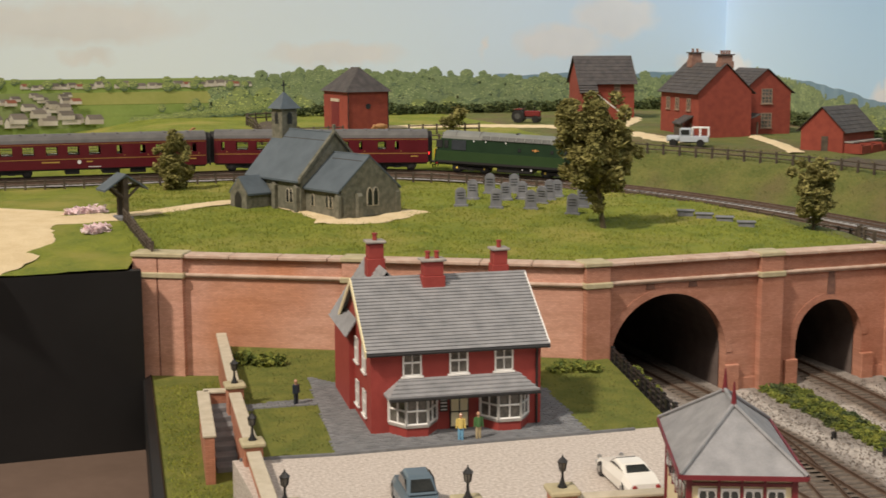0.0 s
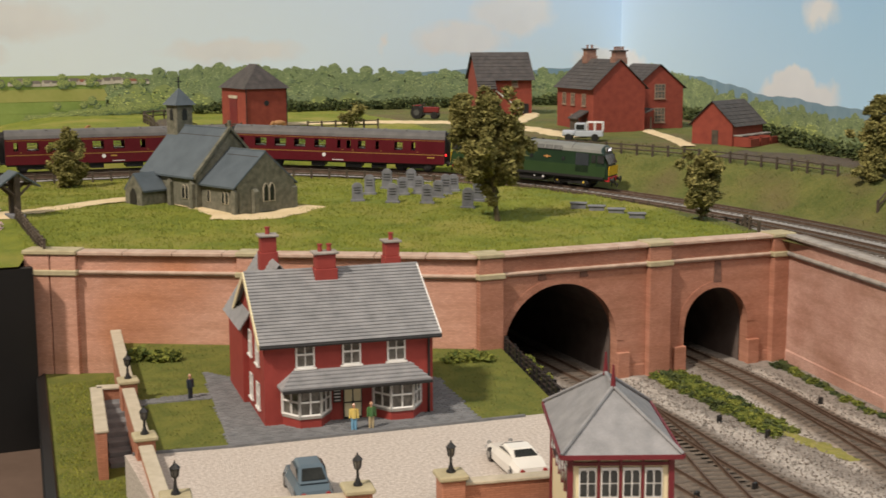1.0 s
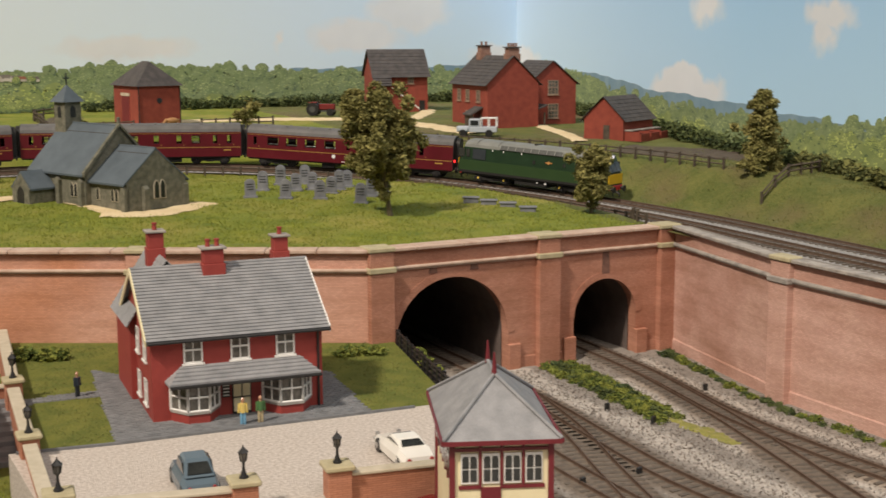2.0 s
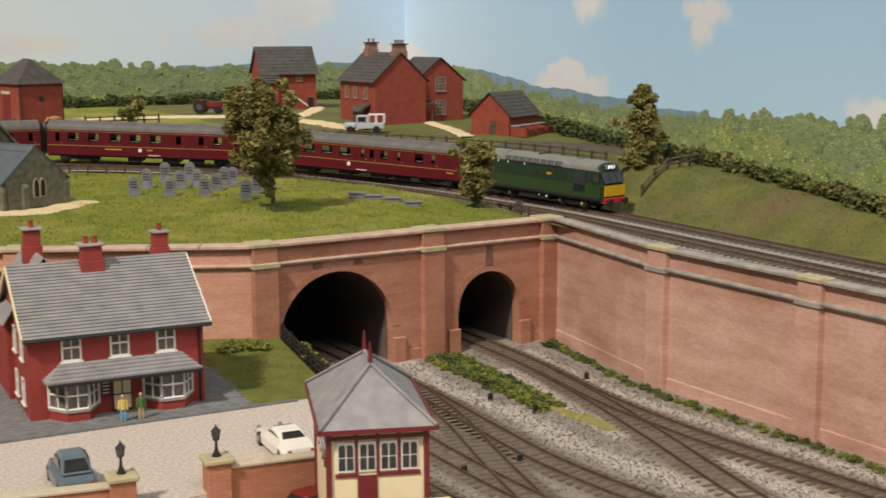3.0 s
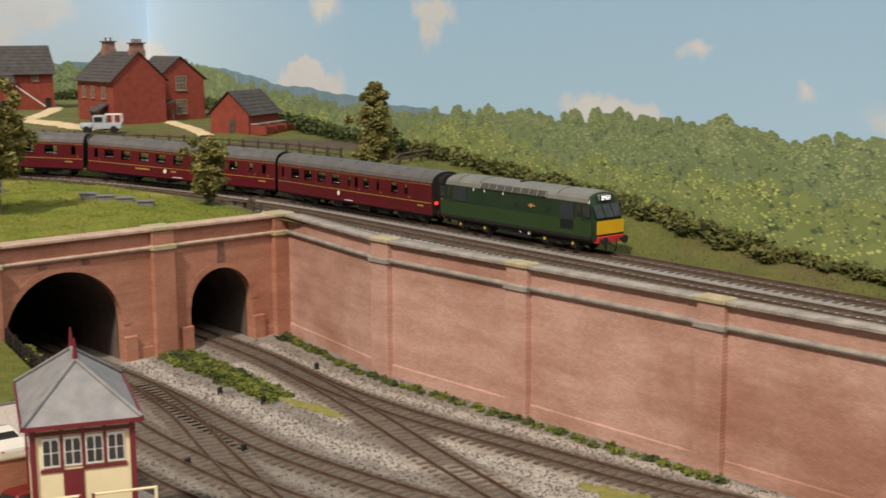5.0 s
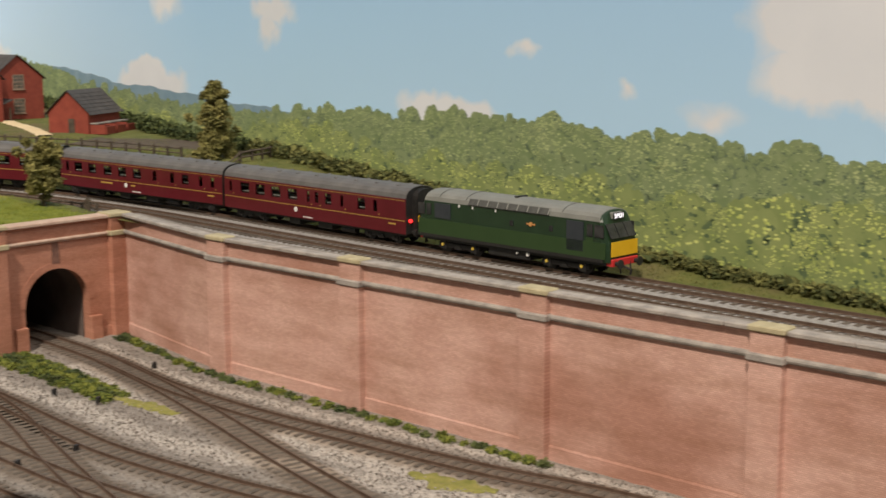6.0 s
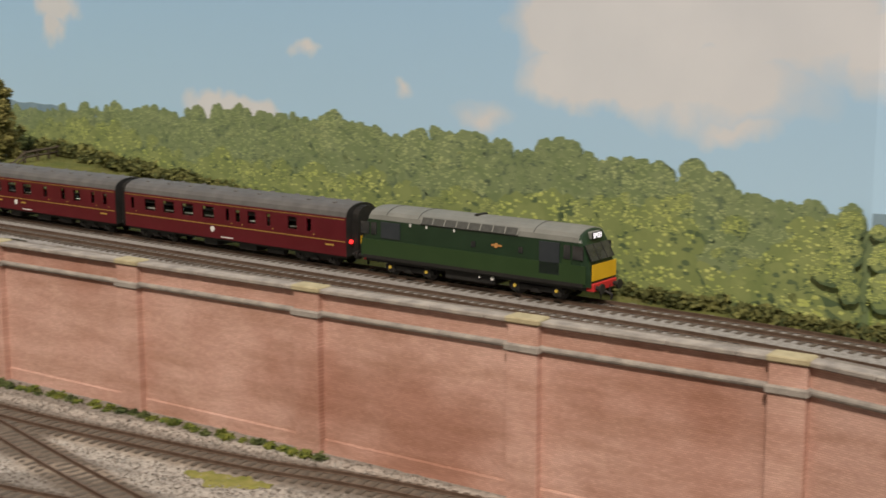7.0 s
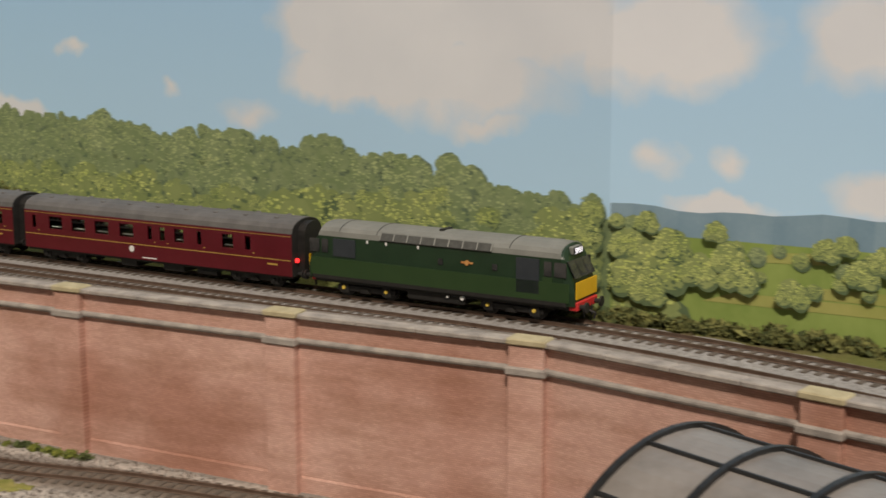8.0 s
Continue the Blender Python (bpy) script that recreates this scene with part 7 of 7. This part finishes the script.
# ---- fences ----
def fence(name, pts, step, h, label, rails=(0.45, 0.85), post=0.0011, mat=None, zf=None, fat=1.0):
    zf = zf or ground
    f = thing(name, label, "fence")
    line = smooth_line([Vector(p) for p in pts], step)
    mat = mat or WOOD
    rnd = random.Random(len(line))
    for i, p in enumerate(line):
        z = zf(p.x, p.y)
        bm = bx(nb(), -post, post, -post, post, -0.003, h * rnd.uniform(0.97, 1.04))
        o = part("post", bm, mat, f)
        o.matrix_basis = pose(p.x, p.y, z, rnd.uniform(-3, 3), rnd.uniform(-3, 3), 0)
        if i:
            q = line[i - 1]
            for k in rails:
                bm = nb()
                a, b = (q.x, q.y, zf(q.x, q.y) + h * k), (p.x, p.y, z + h * k)
                rod(bm, a, b, 0.0008 * fat, n=4)
                part("rail", bm, mat, f)
    return f


fence("fence", [line_at(-2.0 + k * 0.1, 0.083)[:2] for k in range(20)] + [(1.005, 1.04), (0.998, 1.0)], 0.021, 0.0115, "weathered timber post and rail fence beside the railway")
fence("fence", [line_at(s, -0.094)[:2] for s in spread(-0.95, -0.12, 10)], 0.021, 0.0135, "dark timber fence along the top of the bank")
fence("fence", [(1.190, 1.083), (1.25, 1.09), (1.29, 1.105), (1.316, 1.135)], 0.019, 0.013, "dark timber fence across the field edge", fat=1.5)
fence("fence", [(0.815, 1.795), (0.87, 1.80), (0.93, 1.80)], 0.021, 0.014, "timber fence beside the barn")
fence("fence", [(0.61, 1.80), (0.625, 1.92), (0.64, 2.05), (0.72, 2.09)], 0.021, 0.015, "timber paddock fence beside the barn", fat=1.3)
fence("fence", [(0.64, 1.80), (0.70, 1.80), (0.735, 1.805)], 0.021, 0.014, "timber fence in front of the paddock")
fence("fence", [(0.385, 1.300), (0.389, 1.22), (0.393, 1.145)], 0.011, 0.013, "leaning timber fence running down to the wall", rails=(0.4, 0.65, 0.9), fat=1.2)
fence("fence_black", [(0.7265, 0.972), (0.717, 0.93), (0.708, 0.885), (0.699, 0.84), (0.692, 0.80)], 0.0125, 0.0165, "black timber lineside fence at the tunnel mouth", rails=(0.25, 0.5, 0.75, 0.95), post=0.0014, mat=BLACK, zf=lambda x, y: 0.030, fat=1.2)
bpy.data.objects["fence_black"].name = "lineside_fence"

# ---- paths ----
def path(pts, w, seed, lift=0.0016, rag=0.10):
    line = [p[:] for p in smooth_line([Vector(p) for p in pts], 0.007)]
    return tagged(ribbon("path", line, w, SAND, ground, lift, ragged=rag, seed=seed), "pale sand footpath across the grass", "path", kind="structure")
path([(0.37, 1.335), (0.42, 1.352), (0.48, 1.392), (0.515, 1.40), (0.545, 1.362), (0.565, 1.30), (0.575, 1.243)], 0.026, 1)
path([(0.560, 1.262), (0.60, 1.247), (0.645, 1.270), (0.668, 1.288)], 0.030, 2)
path([(0.515, 1.40), (0.528, 1.45), (0.535, 1.495)], 0.018, 3)
path([(0.20, 1.125), (0.25, 1.22), (0.26, 1.34), (0.30, 1.40)], 0.13, 4, rag=0.02)
path([(0.27, 1.33), (0.33, 1.325), (0.38, 1.335)], 0.05, 5, rag=0.04)
path([(0.80, 1.90), (0.90, 1.90), (1.00, 1.87), (1.08, 1.83), (1.12, 1.75), (1.13, 1.66), (1.14, 1.60)], 0.042, 6)
path([(1.11, 1.78), (1.16, 1.84), (1.22, 1.92), (1.25, 1.98)], 0.024, 7)
path([(1.13, 1.66), (1.17, 1.675)], 0.02, 8)
path([(1.275, 1.665), (1.262, 1.61), (1.245, 1.54), (1.215, 1.46)], 0.022, 9)
path([(0.66, 1.90), (0.70, 1.86), (0.735, 1.83)], 0.05, 10)
tagged(ribbon("ploughed_ground", [p[:] for p in smooth_line([Vector(p) for p in ((0.65, 1.90), (0.66, 1.98), (0.69, 2.06))], 0.01)], 0.05, EARTH, ground, 0.0012, ragged=0.1), "dark bare earth paddock", "earth", kind="structure")
tagged(ribbon("ploughed_ground", [p[:] for p in smooth_line([Vector(p) for p in ((1.22, 1.38), (1.27, 1.30), (1.31, 1.22))], 0.01)], 0.10, EARTH, ground, 0.0012, ragged=0.1), "dark bare earth field", "earth", kind="structure")

# ---- churchyard ----
def headstone(x, y, h, turn, tilt):
    g = thing("headstone", "grey slate headstone standing in the grass", "gravestone", pose(x, y, ground(x, y) - 0.001, tilt, tilt * 0.5, turn), group="headstones")
    w = 0.0058
    bm = prism(nb(), [(-w, 0), (w, 0), (w * 0.92, h * 0.85), (w * 0.5, h * 0.97), (0, h), (-w * 0.5, h * 0.97), (-w * 0.92, h * 0.85)], "y", -0.0014, 0.0014)
    part("stone", bevel(bm, 0.0003), HEADSTONE, g)
    part("plinth", bevel(bx(nb(), -w * 1.25, w * 1.25, -0.0032, 0.0032, 0, 0.0028), 0.0004), HEADSTONE, g)
    for k in range(3):
        part("writing_bar", bx(nb(), -w * 0.6, w * 0.6, -0.0017, -0.0012, h * (0.45 + k * 0.13), h * (0.45 + k * 0.13) + 0.0007), BLACK, g)
rnd = random.Random(8)
for x, y in ((0.718, 1.306), (0.746, 1.348), (0.779, 1.385), (0.748, 1.285), (0.777, 1.332), (0.796, 1.334), (0.779, 1.269), (0.803, 1.299), (0.838, 1.339), (0.807, 1.231), (0.835, 1.269), (0.855, 1.282), (0.804, 1.376), (0.820, 1.318)):
    headstone(x, y, rnd.uniform(0.019, 0.023), rnd.uniform(-35, -15), rnd.uniform(-4, 4))
for x, y in ((0.914, 1.199), (0.923, 1.178), (0.933, 1.157), (0.939, 1.128)):
    g = thing("chest_tomb", "low grey stone chest tomb on the grass", "gravestone", pose(x, y, ground(x, y) - 0.001, 0, 0, -30), group="chest tombs")
    part("chest", bevel(bx(nb(), -0.0075, 0.0075, -0.004, 0.004, 0, 0.0050), 0.0004), HEADSTONE, g)
    part("slab", bevel(bx(nb(), -0.0088, 0.0088, -0.005, 0.005, 0.0050, 0.0066), 0.0005), HEADSTONE, g)

lg = thing("lychgate", "small timber lychgate with slate roof", "gate", pose(0.386, 1.318, ground(0.386, 1.318) - 0.001, 0, 0, 15))
for s in (-1, 1):
    part("roof_slope", prism(nb(), [(s * 0.021, 0.0285), (0, 0.0425), (0, 0.0443), (s * 0.021, 0.0303)], "y", -0.012, 0.012), BLUESLATE, lg)
for y in (-0.008, 0.008):
    part("post", bx(nb(), -0.0024, 0.0024, y - 0.002, y + 0.002, 0, 0.040), WOOD, lg)
    for s in (-1, 1):
        bm = rod(nb(), (0, y, 0.020), (s * 0.014, y, 0.0325), 0.0013, n=5)
        part("brace", bm, WOOD, lg)
part("base", bevel(bx(nb(), -0.006, 0.006, -0.012, 0.012, 0, 0.004), 0.0005), HEADSTONE, lg)
part("tie_beam", bx(nb(), -0.015, 0.015, -0.0015, 0.0015, 0.030, 0.0325), WOOD, lg)

# ---- vehicles ----
def paint(name, c):
    return material(name, c, tuple(v * 1.08 for v in c), scale=90, rough=0.25)
def car(x, y, z, turn, mat, label, L=0.055, W=0.020, H=0.019, sporty=False):
    c = thing("car", label, "car", pose(x, y, z, 0, 0, turn))
    h, w = L / 2, W / 2
    if sporty:
        prof = [(-h, 0.005, 0.75), (-h * 0.97, 0.0095, 0.9), (-h * 0.6, 0.0118, 1), (h * 0.3, 0.0108, 1), (h * 0.85, 0.0085, 0.92), (h, 0.0055, 0.75)]
        cab = [(-h * 0.62, 0.0115), (-h * 0.30, H - 0.0025), (h * 0.05, H - 0.002), (h * 0.32, 0.0108)]
    else:
        prof = [(-h, 0.005, 0.7), (-h * 0.93, 0.0095, 0.88), (-h * 0.6, 0.0125, 1), (h * 0.4, 0.0118, 1), (h * 0.85, 0.0105, 0.9), (h, 0.006, 0.7)]
        cab = [(-h * 0.78, 0.0118), (-h * 0.42, H - 0.0006), (h * 0.12, H), (h * 0.38, 0.0118)]
    bm = loft(nb(), [[(x_, -w * k, 0.0032), (x_, -w * k, zt * 0.7), (x_, -w * k * 0.82, zt), (x_, w * k * 0.82, zt), (x_, w * k, zt * 0.7), (x_, w * k, 0.0032)] for x_, zt, k in prof])
    body = part("body", bm, mat, c, smooth=False)
    bm = nb()
    prism(bm, cab, "y", -w * 0.80, w * 0.80)
    for v in bm.verts:
        v.co.y *= 1 - 0.22 * clamp((v.co.z - 0.0115) / max(H - 0.0115, 1e-4))
    part("cabin", bevel(bm, 0.0009), mat, c)
    for s in (-1, 1):
        (a0, z0), (a1, z1), (a2, z2), (a3, z3) = cab
        q = prism(nb(), [(a0 * 0.75, z0 + 0.0012), (a1 * 0.9, z1 - 0.0018), (a2 * 0.8, z2 - 0.0018), (a3 * 0.8, z3 + 0.0012)], "y", s * w * 0.72 - 0.0006, s * w * 0.72 + 0.0006)
        part("side_window", q, GLASS, c)
    for (a, za), (b, zb) in ((cab[0], cab[1]), (cab[3], cab[2])):
        bm = nb()
        n = Vector((-(zb - za), 0, b - a)).normalized() * (0.0005 if a < 0 else -0.0005)
        p0, p1 = Vector((a + (b - a) * 0.2, 0, za + (zb - za) * 0.2)), Vector((a + (b - a) * 0.8, 0, za + (zb - za) * 0.8))
        pts = [(p.x + n.x * k, yy, p.z + n.z * k) for k in (-1, 1.4) for p, yy in ((p0, -w * 0.62), (p0, w * 0.62), (p1, w * 0.5), (p1, -w * 0.5))]
        hexa(bm, pts)
        part("windscreen", bm, GLASS, c)
    for sx in (-0.62, 0.60):
        for s in (-1, 1):
            wh = part("wheel", rod(nb(), (sx * h, s * w * 0.74, 0.0042), (sx * h, s * w * 0.99, 0.0042), 0.0042, n=16), BLACK, c)
            part("hubcap", rod(nb(), (sx * h, s * w * 0.98, 0.0042), (sx * h, s * w * 1.03, 0.0042), 0.0020, n=10), SILVER, wh)
    for sx in (-1, 1):
        part("bumper", bevel(bx(nb(), sx * h - 0.0008, sx * h + 0.0010, -w * 0.85, w * 0.85, 0.0042, 0.0058), 0.0003), SILVER, c)
        for s in (-1, 1):
            part("headlamp" if sx > 0 else "tail_light", rod(nb(), (sx * h * 0.97, s * w * 0.62, 0.0078), (sx * (h * 0.97 + 0.0012), s * w * 0.62, 0.0078), 0.0013, n=10), SILVER if sx > 0 else LAMP_OFF, c)
    return c
LAMP_OFF = material("red_lens", (0.30, 0.02, 0.02), (0.36, 0.03, 0.03), scale=100, rough=0.3)
car(0.4805, 0.7065, YZ, 84, paint("blue_grey_paint", (0.10, 0.14, 0.17)), "rounded blue-grey vintage saloon car on gravel", L=0.050, W=0.021, H=0.0205)
car(0.6035, 0.7000, YZ, 84, paint("ivory_paint", (0.72, 0.70, 0.64)), "white vintage sports coupe parked on gravel", L=0.058, W=0.0215, H=0.0175, sporty=True)
car(0.583, 0.632, 0.018, 195, paint("dark_red_paint", (0.16, 0.015, 0.015)), "dark red vintage saloon parked by the wall", L=0.052, W=0.020, H=0.0195)


def pickup():
    x, y = 1.121, 1.568
    PALEBLUE = paint("pale_blue_grey_paint", (0.42, 0.46, 0.50))
    p = thing("pickup_truck", "pale grey off-road pickup with bare canopy frame", "pickup truck", pose(x, y, ground(x, y) + 0.0014, 0, 0, 146))
    part("body", bevel(bx(nb(), -0.026, 0.010, -0.0105, 0.0105, 0.0052, 0.0125), 0.0006), PALEBLUE, p)
    part("bonnet", bevel(bx(nb(), 0.010, 0.027, -0.0085, 0.0085, 0.0055, 0.0130), 0.0008), PALEBLUE, p)
    for s in (-1, 1):
        part("wing", bevel(bx(nb(), 0.012, 0.025, s * 0.0096 - 0.0015, s * 0.0096 + 0.0015, 0.0070, 0.0112), 0.0005), PALEBLUE, p)
    cab = part("cab", bevel(bx(nb(), -0.004, 0.0105, -0.0098, 0.0098, 0.0125, 0.0225), 0.0008), PALEBLUE, p)
    part("windscreen", bx(nb(), 0.0100, 0.0110, -0.0085, 0.0085, 0.0145, 0.0210), GLASS, cab)
    for s in (-1, 1):
        part("side_window", bx(nb(), -0.002, 0.0085, s * 0.0098 - 0.0004, s * 0.0098 + 0.0004, 0.0145, 0.0208), GLASS, cab)
    for xx in (-0.0255, -0.015, -0.0052):
        bm = nb()
        for s in (-1, 1):
            rod(bm, (xx, s * 0.0098, 0.0125), (xx, s * 0.0098, 0.0235), 0.0007, n=6)
        rod(bm, (xx, -0.0098, 0.0235), (xx, 0.0098, 0.0235), 0.0007, n=6)
        part("canopy_hoop", bm, WHITE, p)
    for s in (-1, 1):
        part("canopy_rail", rod(nb(), (-0.0255, s * 0.0098, 0.0235), (-0.0052, s * 0.0098, 0.0235), 0.0007, n=6), WHITE, p)
    for xx in (-0.016, 0.0185):
        for s in (-1, 1):
            part("wheel", rod(nb(), (xx, s * 0.0075, 0.0042), (xx, s * 0.0112, 0.0042), 0.0048, n=16), BLACK, p)
pickup()


def tractor():
    x, y = 1.04, 1.925
    RED = paint("tractor_red", (0.16, 0.025, 0.025))
    t = thing("tractor", "old red and grey farm tractor on the grass", "tractor", pose(x, y, ground(x, y) + 0.0005, 0, 0, -38))
    part("bonnet", bevel(bx(nb(), 0.000, 0.024, -0.0045, 0.0045, 0.009, 0.018), 0.0012), RED, t)
    part("chassis", bx(nb(), -0.014, 0.024, -0.003, 0.003, 0.006, 0.0095), GRILLE, t)
    for s in (-1, 1):
        w = part("rear_wheel", rod(nb(), (-0.009, s * 0.0065, 0.0098), (-0.009, s * 0.0105, 0.0098), 0.0098, n=18), BLACK, t)
        part("rim", rod(nb(), (-0.009, s * 0.0102, 0.0098), (-0.009, s * 0.0110, 0.0098), 0.0045, n=14), GRILLE, w)
        part("front_wheel", rod(nb(), (0.018, s * 0.0060, 0.0055), (0.018, s * 0.0085, 0.0055), 0.0055, n=14), BLACK, t)
        part("mudguard", bevel(bx(nb(), -0.016, -0.002, s * 0.0085 - 0.0022, s * 0.0085 + 0.0022, 0.0195, 0.0207), 0.0004), RED, t)
    part("seat", bevel(bx(nb(), -0.010, -0.004, -0.0035, 0.0035, 0.014, 0.0175), 0.0008), BLACK, t)
    part("steering_wheel", rod(nb(), (-0.001, 0, 0.0215), (-0.0015, 0, 0.0220), 0.0032, n=12), BLACK, t)
    part("exhaust", rod(nb(), (0.014, 0.002, 0.018), (0.014, 0.002, 0.025), 0.0007, n=6), BLACK, t)
tractor()


# ---- animals and figurines ----
HIDE = material("chestnut_hide", (0.30, 0.14, 0.05), (0.42, 0.22, 0.09), scale=200, rough=0.7)
def blob(bm, c, r):
    m = bmesh.ops.create_icosphere(bm, subdivisions=2, radius=1)
    bmesh.ops.transform(bm, matrix=Matrix.Translation(c) @ Matrix.Diagonal((*r, 1)), verts=m["verts"])
def horse(x, y, turn, grazing):
    h = thing("horse", "small chestnut model horse standing on grass", "horse", pose(x, y, ground(x, y) - 0.0005, 0, 0, turn), group="farm horses")
    bm = nb()
    blob(bm, (0, 0, 0.0125), (0.0095, 0.0036, 0.0042))
    part("body", bm, HIDE, h, smooth=True)
    head = rod(nb(), (0.008, 0, 0.014), (0.013, 0, 0.009 if grazing else 0.019), 0.0026, 0.0017, n=8)
    blob(head, (0.0150, 0, 0.0065 if grazing else 0.0195), (0.0030, 0.0013, 0.0016))
    part("head", head, HIDE, h)
    for sx in (-0.0068, 0.0062):
        for s in (-1, 1):
            part("leg", rod(nb(), (sx, s * 0.0018, 0.011), (sx, s * 0.0018, 0), 0.0014, 0.0008, n=6), HIDE, h)
    part("tail", rod(nb(), (-0.0092, 0, 0.0145), (-0.0115, 0, 0.006), 0.0008, 0.0004, n=5), HIDE, h)
horse(0.776, 1.80, 185, True)
horse(0.505, 1.775, 20, False)


def figurine(x, y, z, turn, label, tones):
    """A painted miniature as one plain shape; tones: legs, top, head."""
    bm = nb()
    for s in (-1, 1):
        rod(bm, (0, s * 0.0013, 0), (0, s * 0.0012, 0.0105), 0.0011, 0.0014, n=8)
    rod(bm, (0, 0, 0.0100), (0, 0, 0.0180), 0.0024, 0.0028, n=10)
    for s in (-1, 1):
        rod(bm, (0, s * 0.0030, 0.0178), (0.0006, s * 0.0036, 0.0100), 0.0010, 0.0008, n=6)
    rod(bm, (0, 0, 0.0178), (0, 0, 0.0192), 0.0010, n=6)
    blob(bm, (0, 0, 0.0208), (0.0016, 0.0015, 0.0020))
    o = part("figurine", bm, tones[0])
    for mt in tones[1:]:
        o.data.materials.append(mt)
    for f in o.data.polygons:
        zc = f.center.z
        f.material_index = 0 if zc < 0.0104 else (1 if zc < 0.0180 else 2)
    o.data.transform(Matrix.Scale(0.76, 4))
    o.matrix_basis = pose(x, y, z, 0, 0, turn)
    tagged(o, label, "figurine", "miniature figures")
SKIN = paint("flesh_paint", (0.45, 0.25, 0.16))
figurine(0.5420, 0.8080, 0.0381, -110, "painted miniature figure in yellow top and blue skirt", (paint("sky_blue_paint", (0.16, 0.35, 0.50)), paint("yellow_top_paint", (0.62, 0.48, 0.14)), SKIN))
figurine(0.5535, 0.8075, 0.0381, -95, "painted miniature figure in green top and tan trousers", (paint("tan_paint", (0.42, 0.34, 0.20)), paint("green_top_paint", (0.06, 0.15, 0.05)), SKIN))
figurine(0.4625, 0.9230, 0.0381, -60, "painted miniature figure in dark uniform", (paint("dark_trouser_paint", (0.03, 0.035, 0.05)), paint("navy_top_paint", (0.03, 0.04, 0.06)), SKIN))

# point motors and lineside posts
for x, y in ((0.836, 0.835), (0.846, 0.79), (0.936, 0.845), (0.770, 0.70), (0.727, 0.70)):
    b = bevel(bx(nb(), -0.002, 0.002, -0.0012, 0.0012, 0, 0.006), 0.0003)
    o = part("ground_signal", b, BLACK)
    o.matrix_basis = pose(x, y, 0.0004, 0, 0, 20)
    tagged(o, "small black lineside point lever", "signal", "lineside point levers")

# cardboard box beside the baseboard
CARD = material("brown_cardboard", (0.12, 0.065, 0.035), (0.17, 0.095, 0.055), scale=30, rough=0.85)
cb = thing("cardboard_box", "dark brown cardboard box with bold lettering", "box", pose(0.27, 0.80, -0.045))
part("carton", bevel(bx(nb(), -0.06, 0.012, -0.10, 0.10, 0, 0.012), 0.001), CARD, cb)
for k in range(6):
    part("letter_bar", bx(nb(), -0.028, 0.004, -0.085 + k * 0.014, -0.077 + k * 0.014, 0.0119, 0.0122), BLACK, cb)


# ---- static grass fibres ----
def fibres(name, spots, n, h, zf, mat, label, seed):
    """Short blades scattered over areas: (x0, x1, y0, y1, test)."""
    rnd = random.Random(seed)
    vs, fs = [], []
    for x0, x1, y0, y1, share, ok in spots:
        for _ in range(int(n * share)):
            x, y = rnd.uniform(x0, x1), rnd.uniform(y0, y1)
            if not ok(x, y) or noise.noise((x * 35, y * 35, 9)) < rnd.uniform(-0.7, 0.15):
                continue
            z, f, k = zf(x, y) - 0.0004, rnd.uniform(0, 6.28), h * rnd.uniform(0.5, 1.3)
            dx, dy = 0.00045 * math.cos(f), 0.00045 * math.sin(f)
            b = len(vs)
            vs += [(x - dx, y - dy, z), (x + dx, y + dy, z), (x + rnd.gauss(0, 0.5) * k, y + rnd.gauss(0, 0.5) * k, z + k)]
            fs.append((b, b + 1, b + 2))
    return tagged(raw(name, vs, fs, mat), label, "grass", kind="stuff")


FIBRE = material("grass_fibre", (0.12, 0.16, 0.012), (0.26, 0.27, 0.035), scale=40, rough=0.9, island=0.8)
FIBRE_DRY = material("dry_grass_fibre", (0.085, 0.105, 0.02), (0.20, 0.19, 0.055), scale=30, rough=0.9, island=0.8)
def on_hill(x, y):
    d = near_line(x, y)[1]
    front = left_wall_y(x) + 0.012 if 0.379 < x < 0.704 else (0.996 if x >= 0.704 else 1.125)
    return y > front and d < -0.078
fibres("grass_fibres", [(0.38, 1.0, 0.98, 1.62, 1.0, on_hill)], 90000, 0.0021, rough_ground, FIBRE, "short bright green scenic grass fibres", 1)
fibres("grass_fibres", [(0.9, 1.34, 0.2, 1.7, 1.0, lambda x, y: 0.035 < near_line(x, y)[1] < 0.2)], 90000, 0.0022, rough_ground, FIBRE_DRY, "short olive scenic grass fibres on the bank", 2)
GARDEN = [(0.43, 0.818), (0.682, 0.797), (0.722, 0.975), (0.70, 0.985), (0.44, 1.115)]
fibres("grass_fibres", [(0.42, 0.73, 0.79, 1.12, 1.0, lambda x, y: inside((x, y), GARDEN) and not inside((x, y), PAVE) and not inside((x, y), LANE))], 22000, 0.0014, lambda x, y: 0.0372, FIBRE_DRY, "short olive grass fibres in the garden", 3)
fibres("grass_fibres", [(0.345, 0.436, 0.6, 1.1, 1.6, lambda x, y: 0.337 + (y - 0.5) * 0.0847 < x < 0.404 + (y - 0.7) * 0.085 and not (0.845 < y < 0.96 and x > 0.386 + (y - 0.85) * 0.11))], 14000, 0.0016, lambda x, y: 0.012, FIBRE, "short green grass fibres on the lawn", 4)

motions()
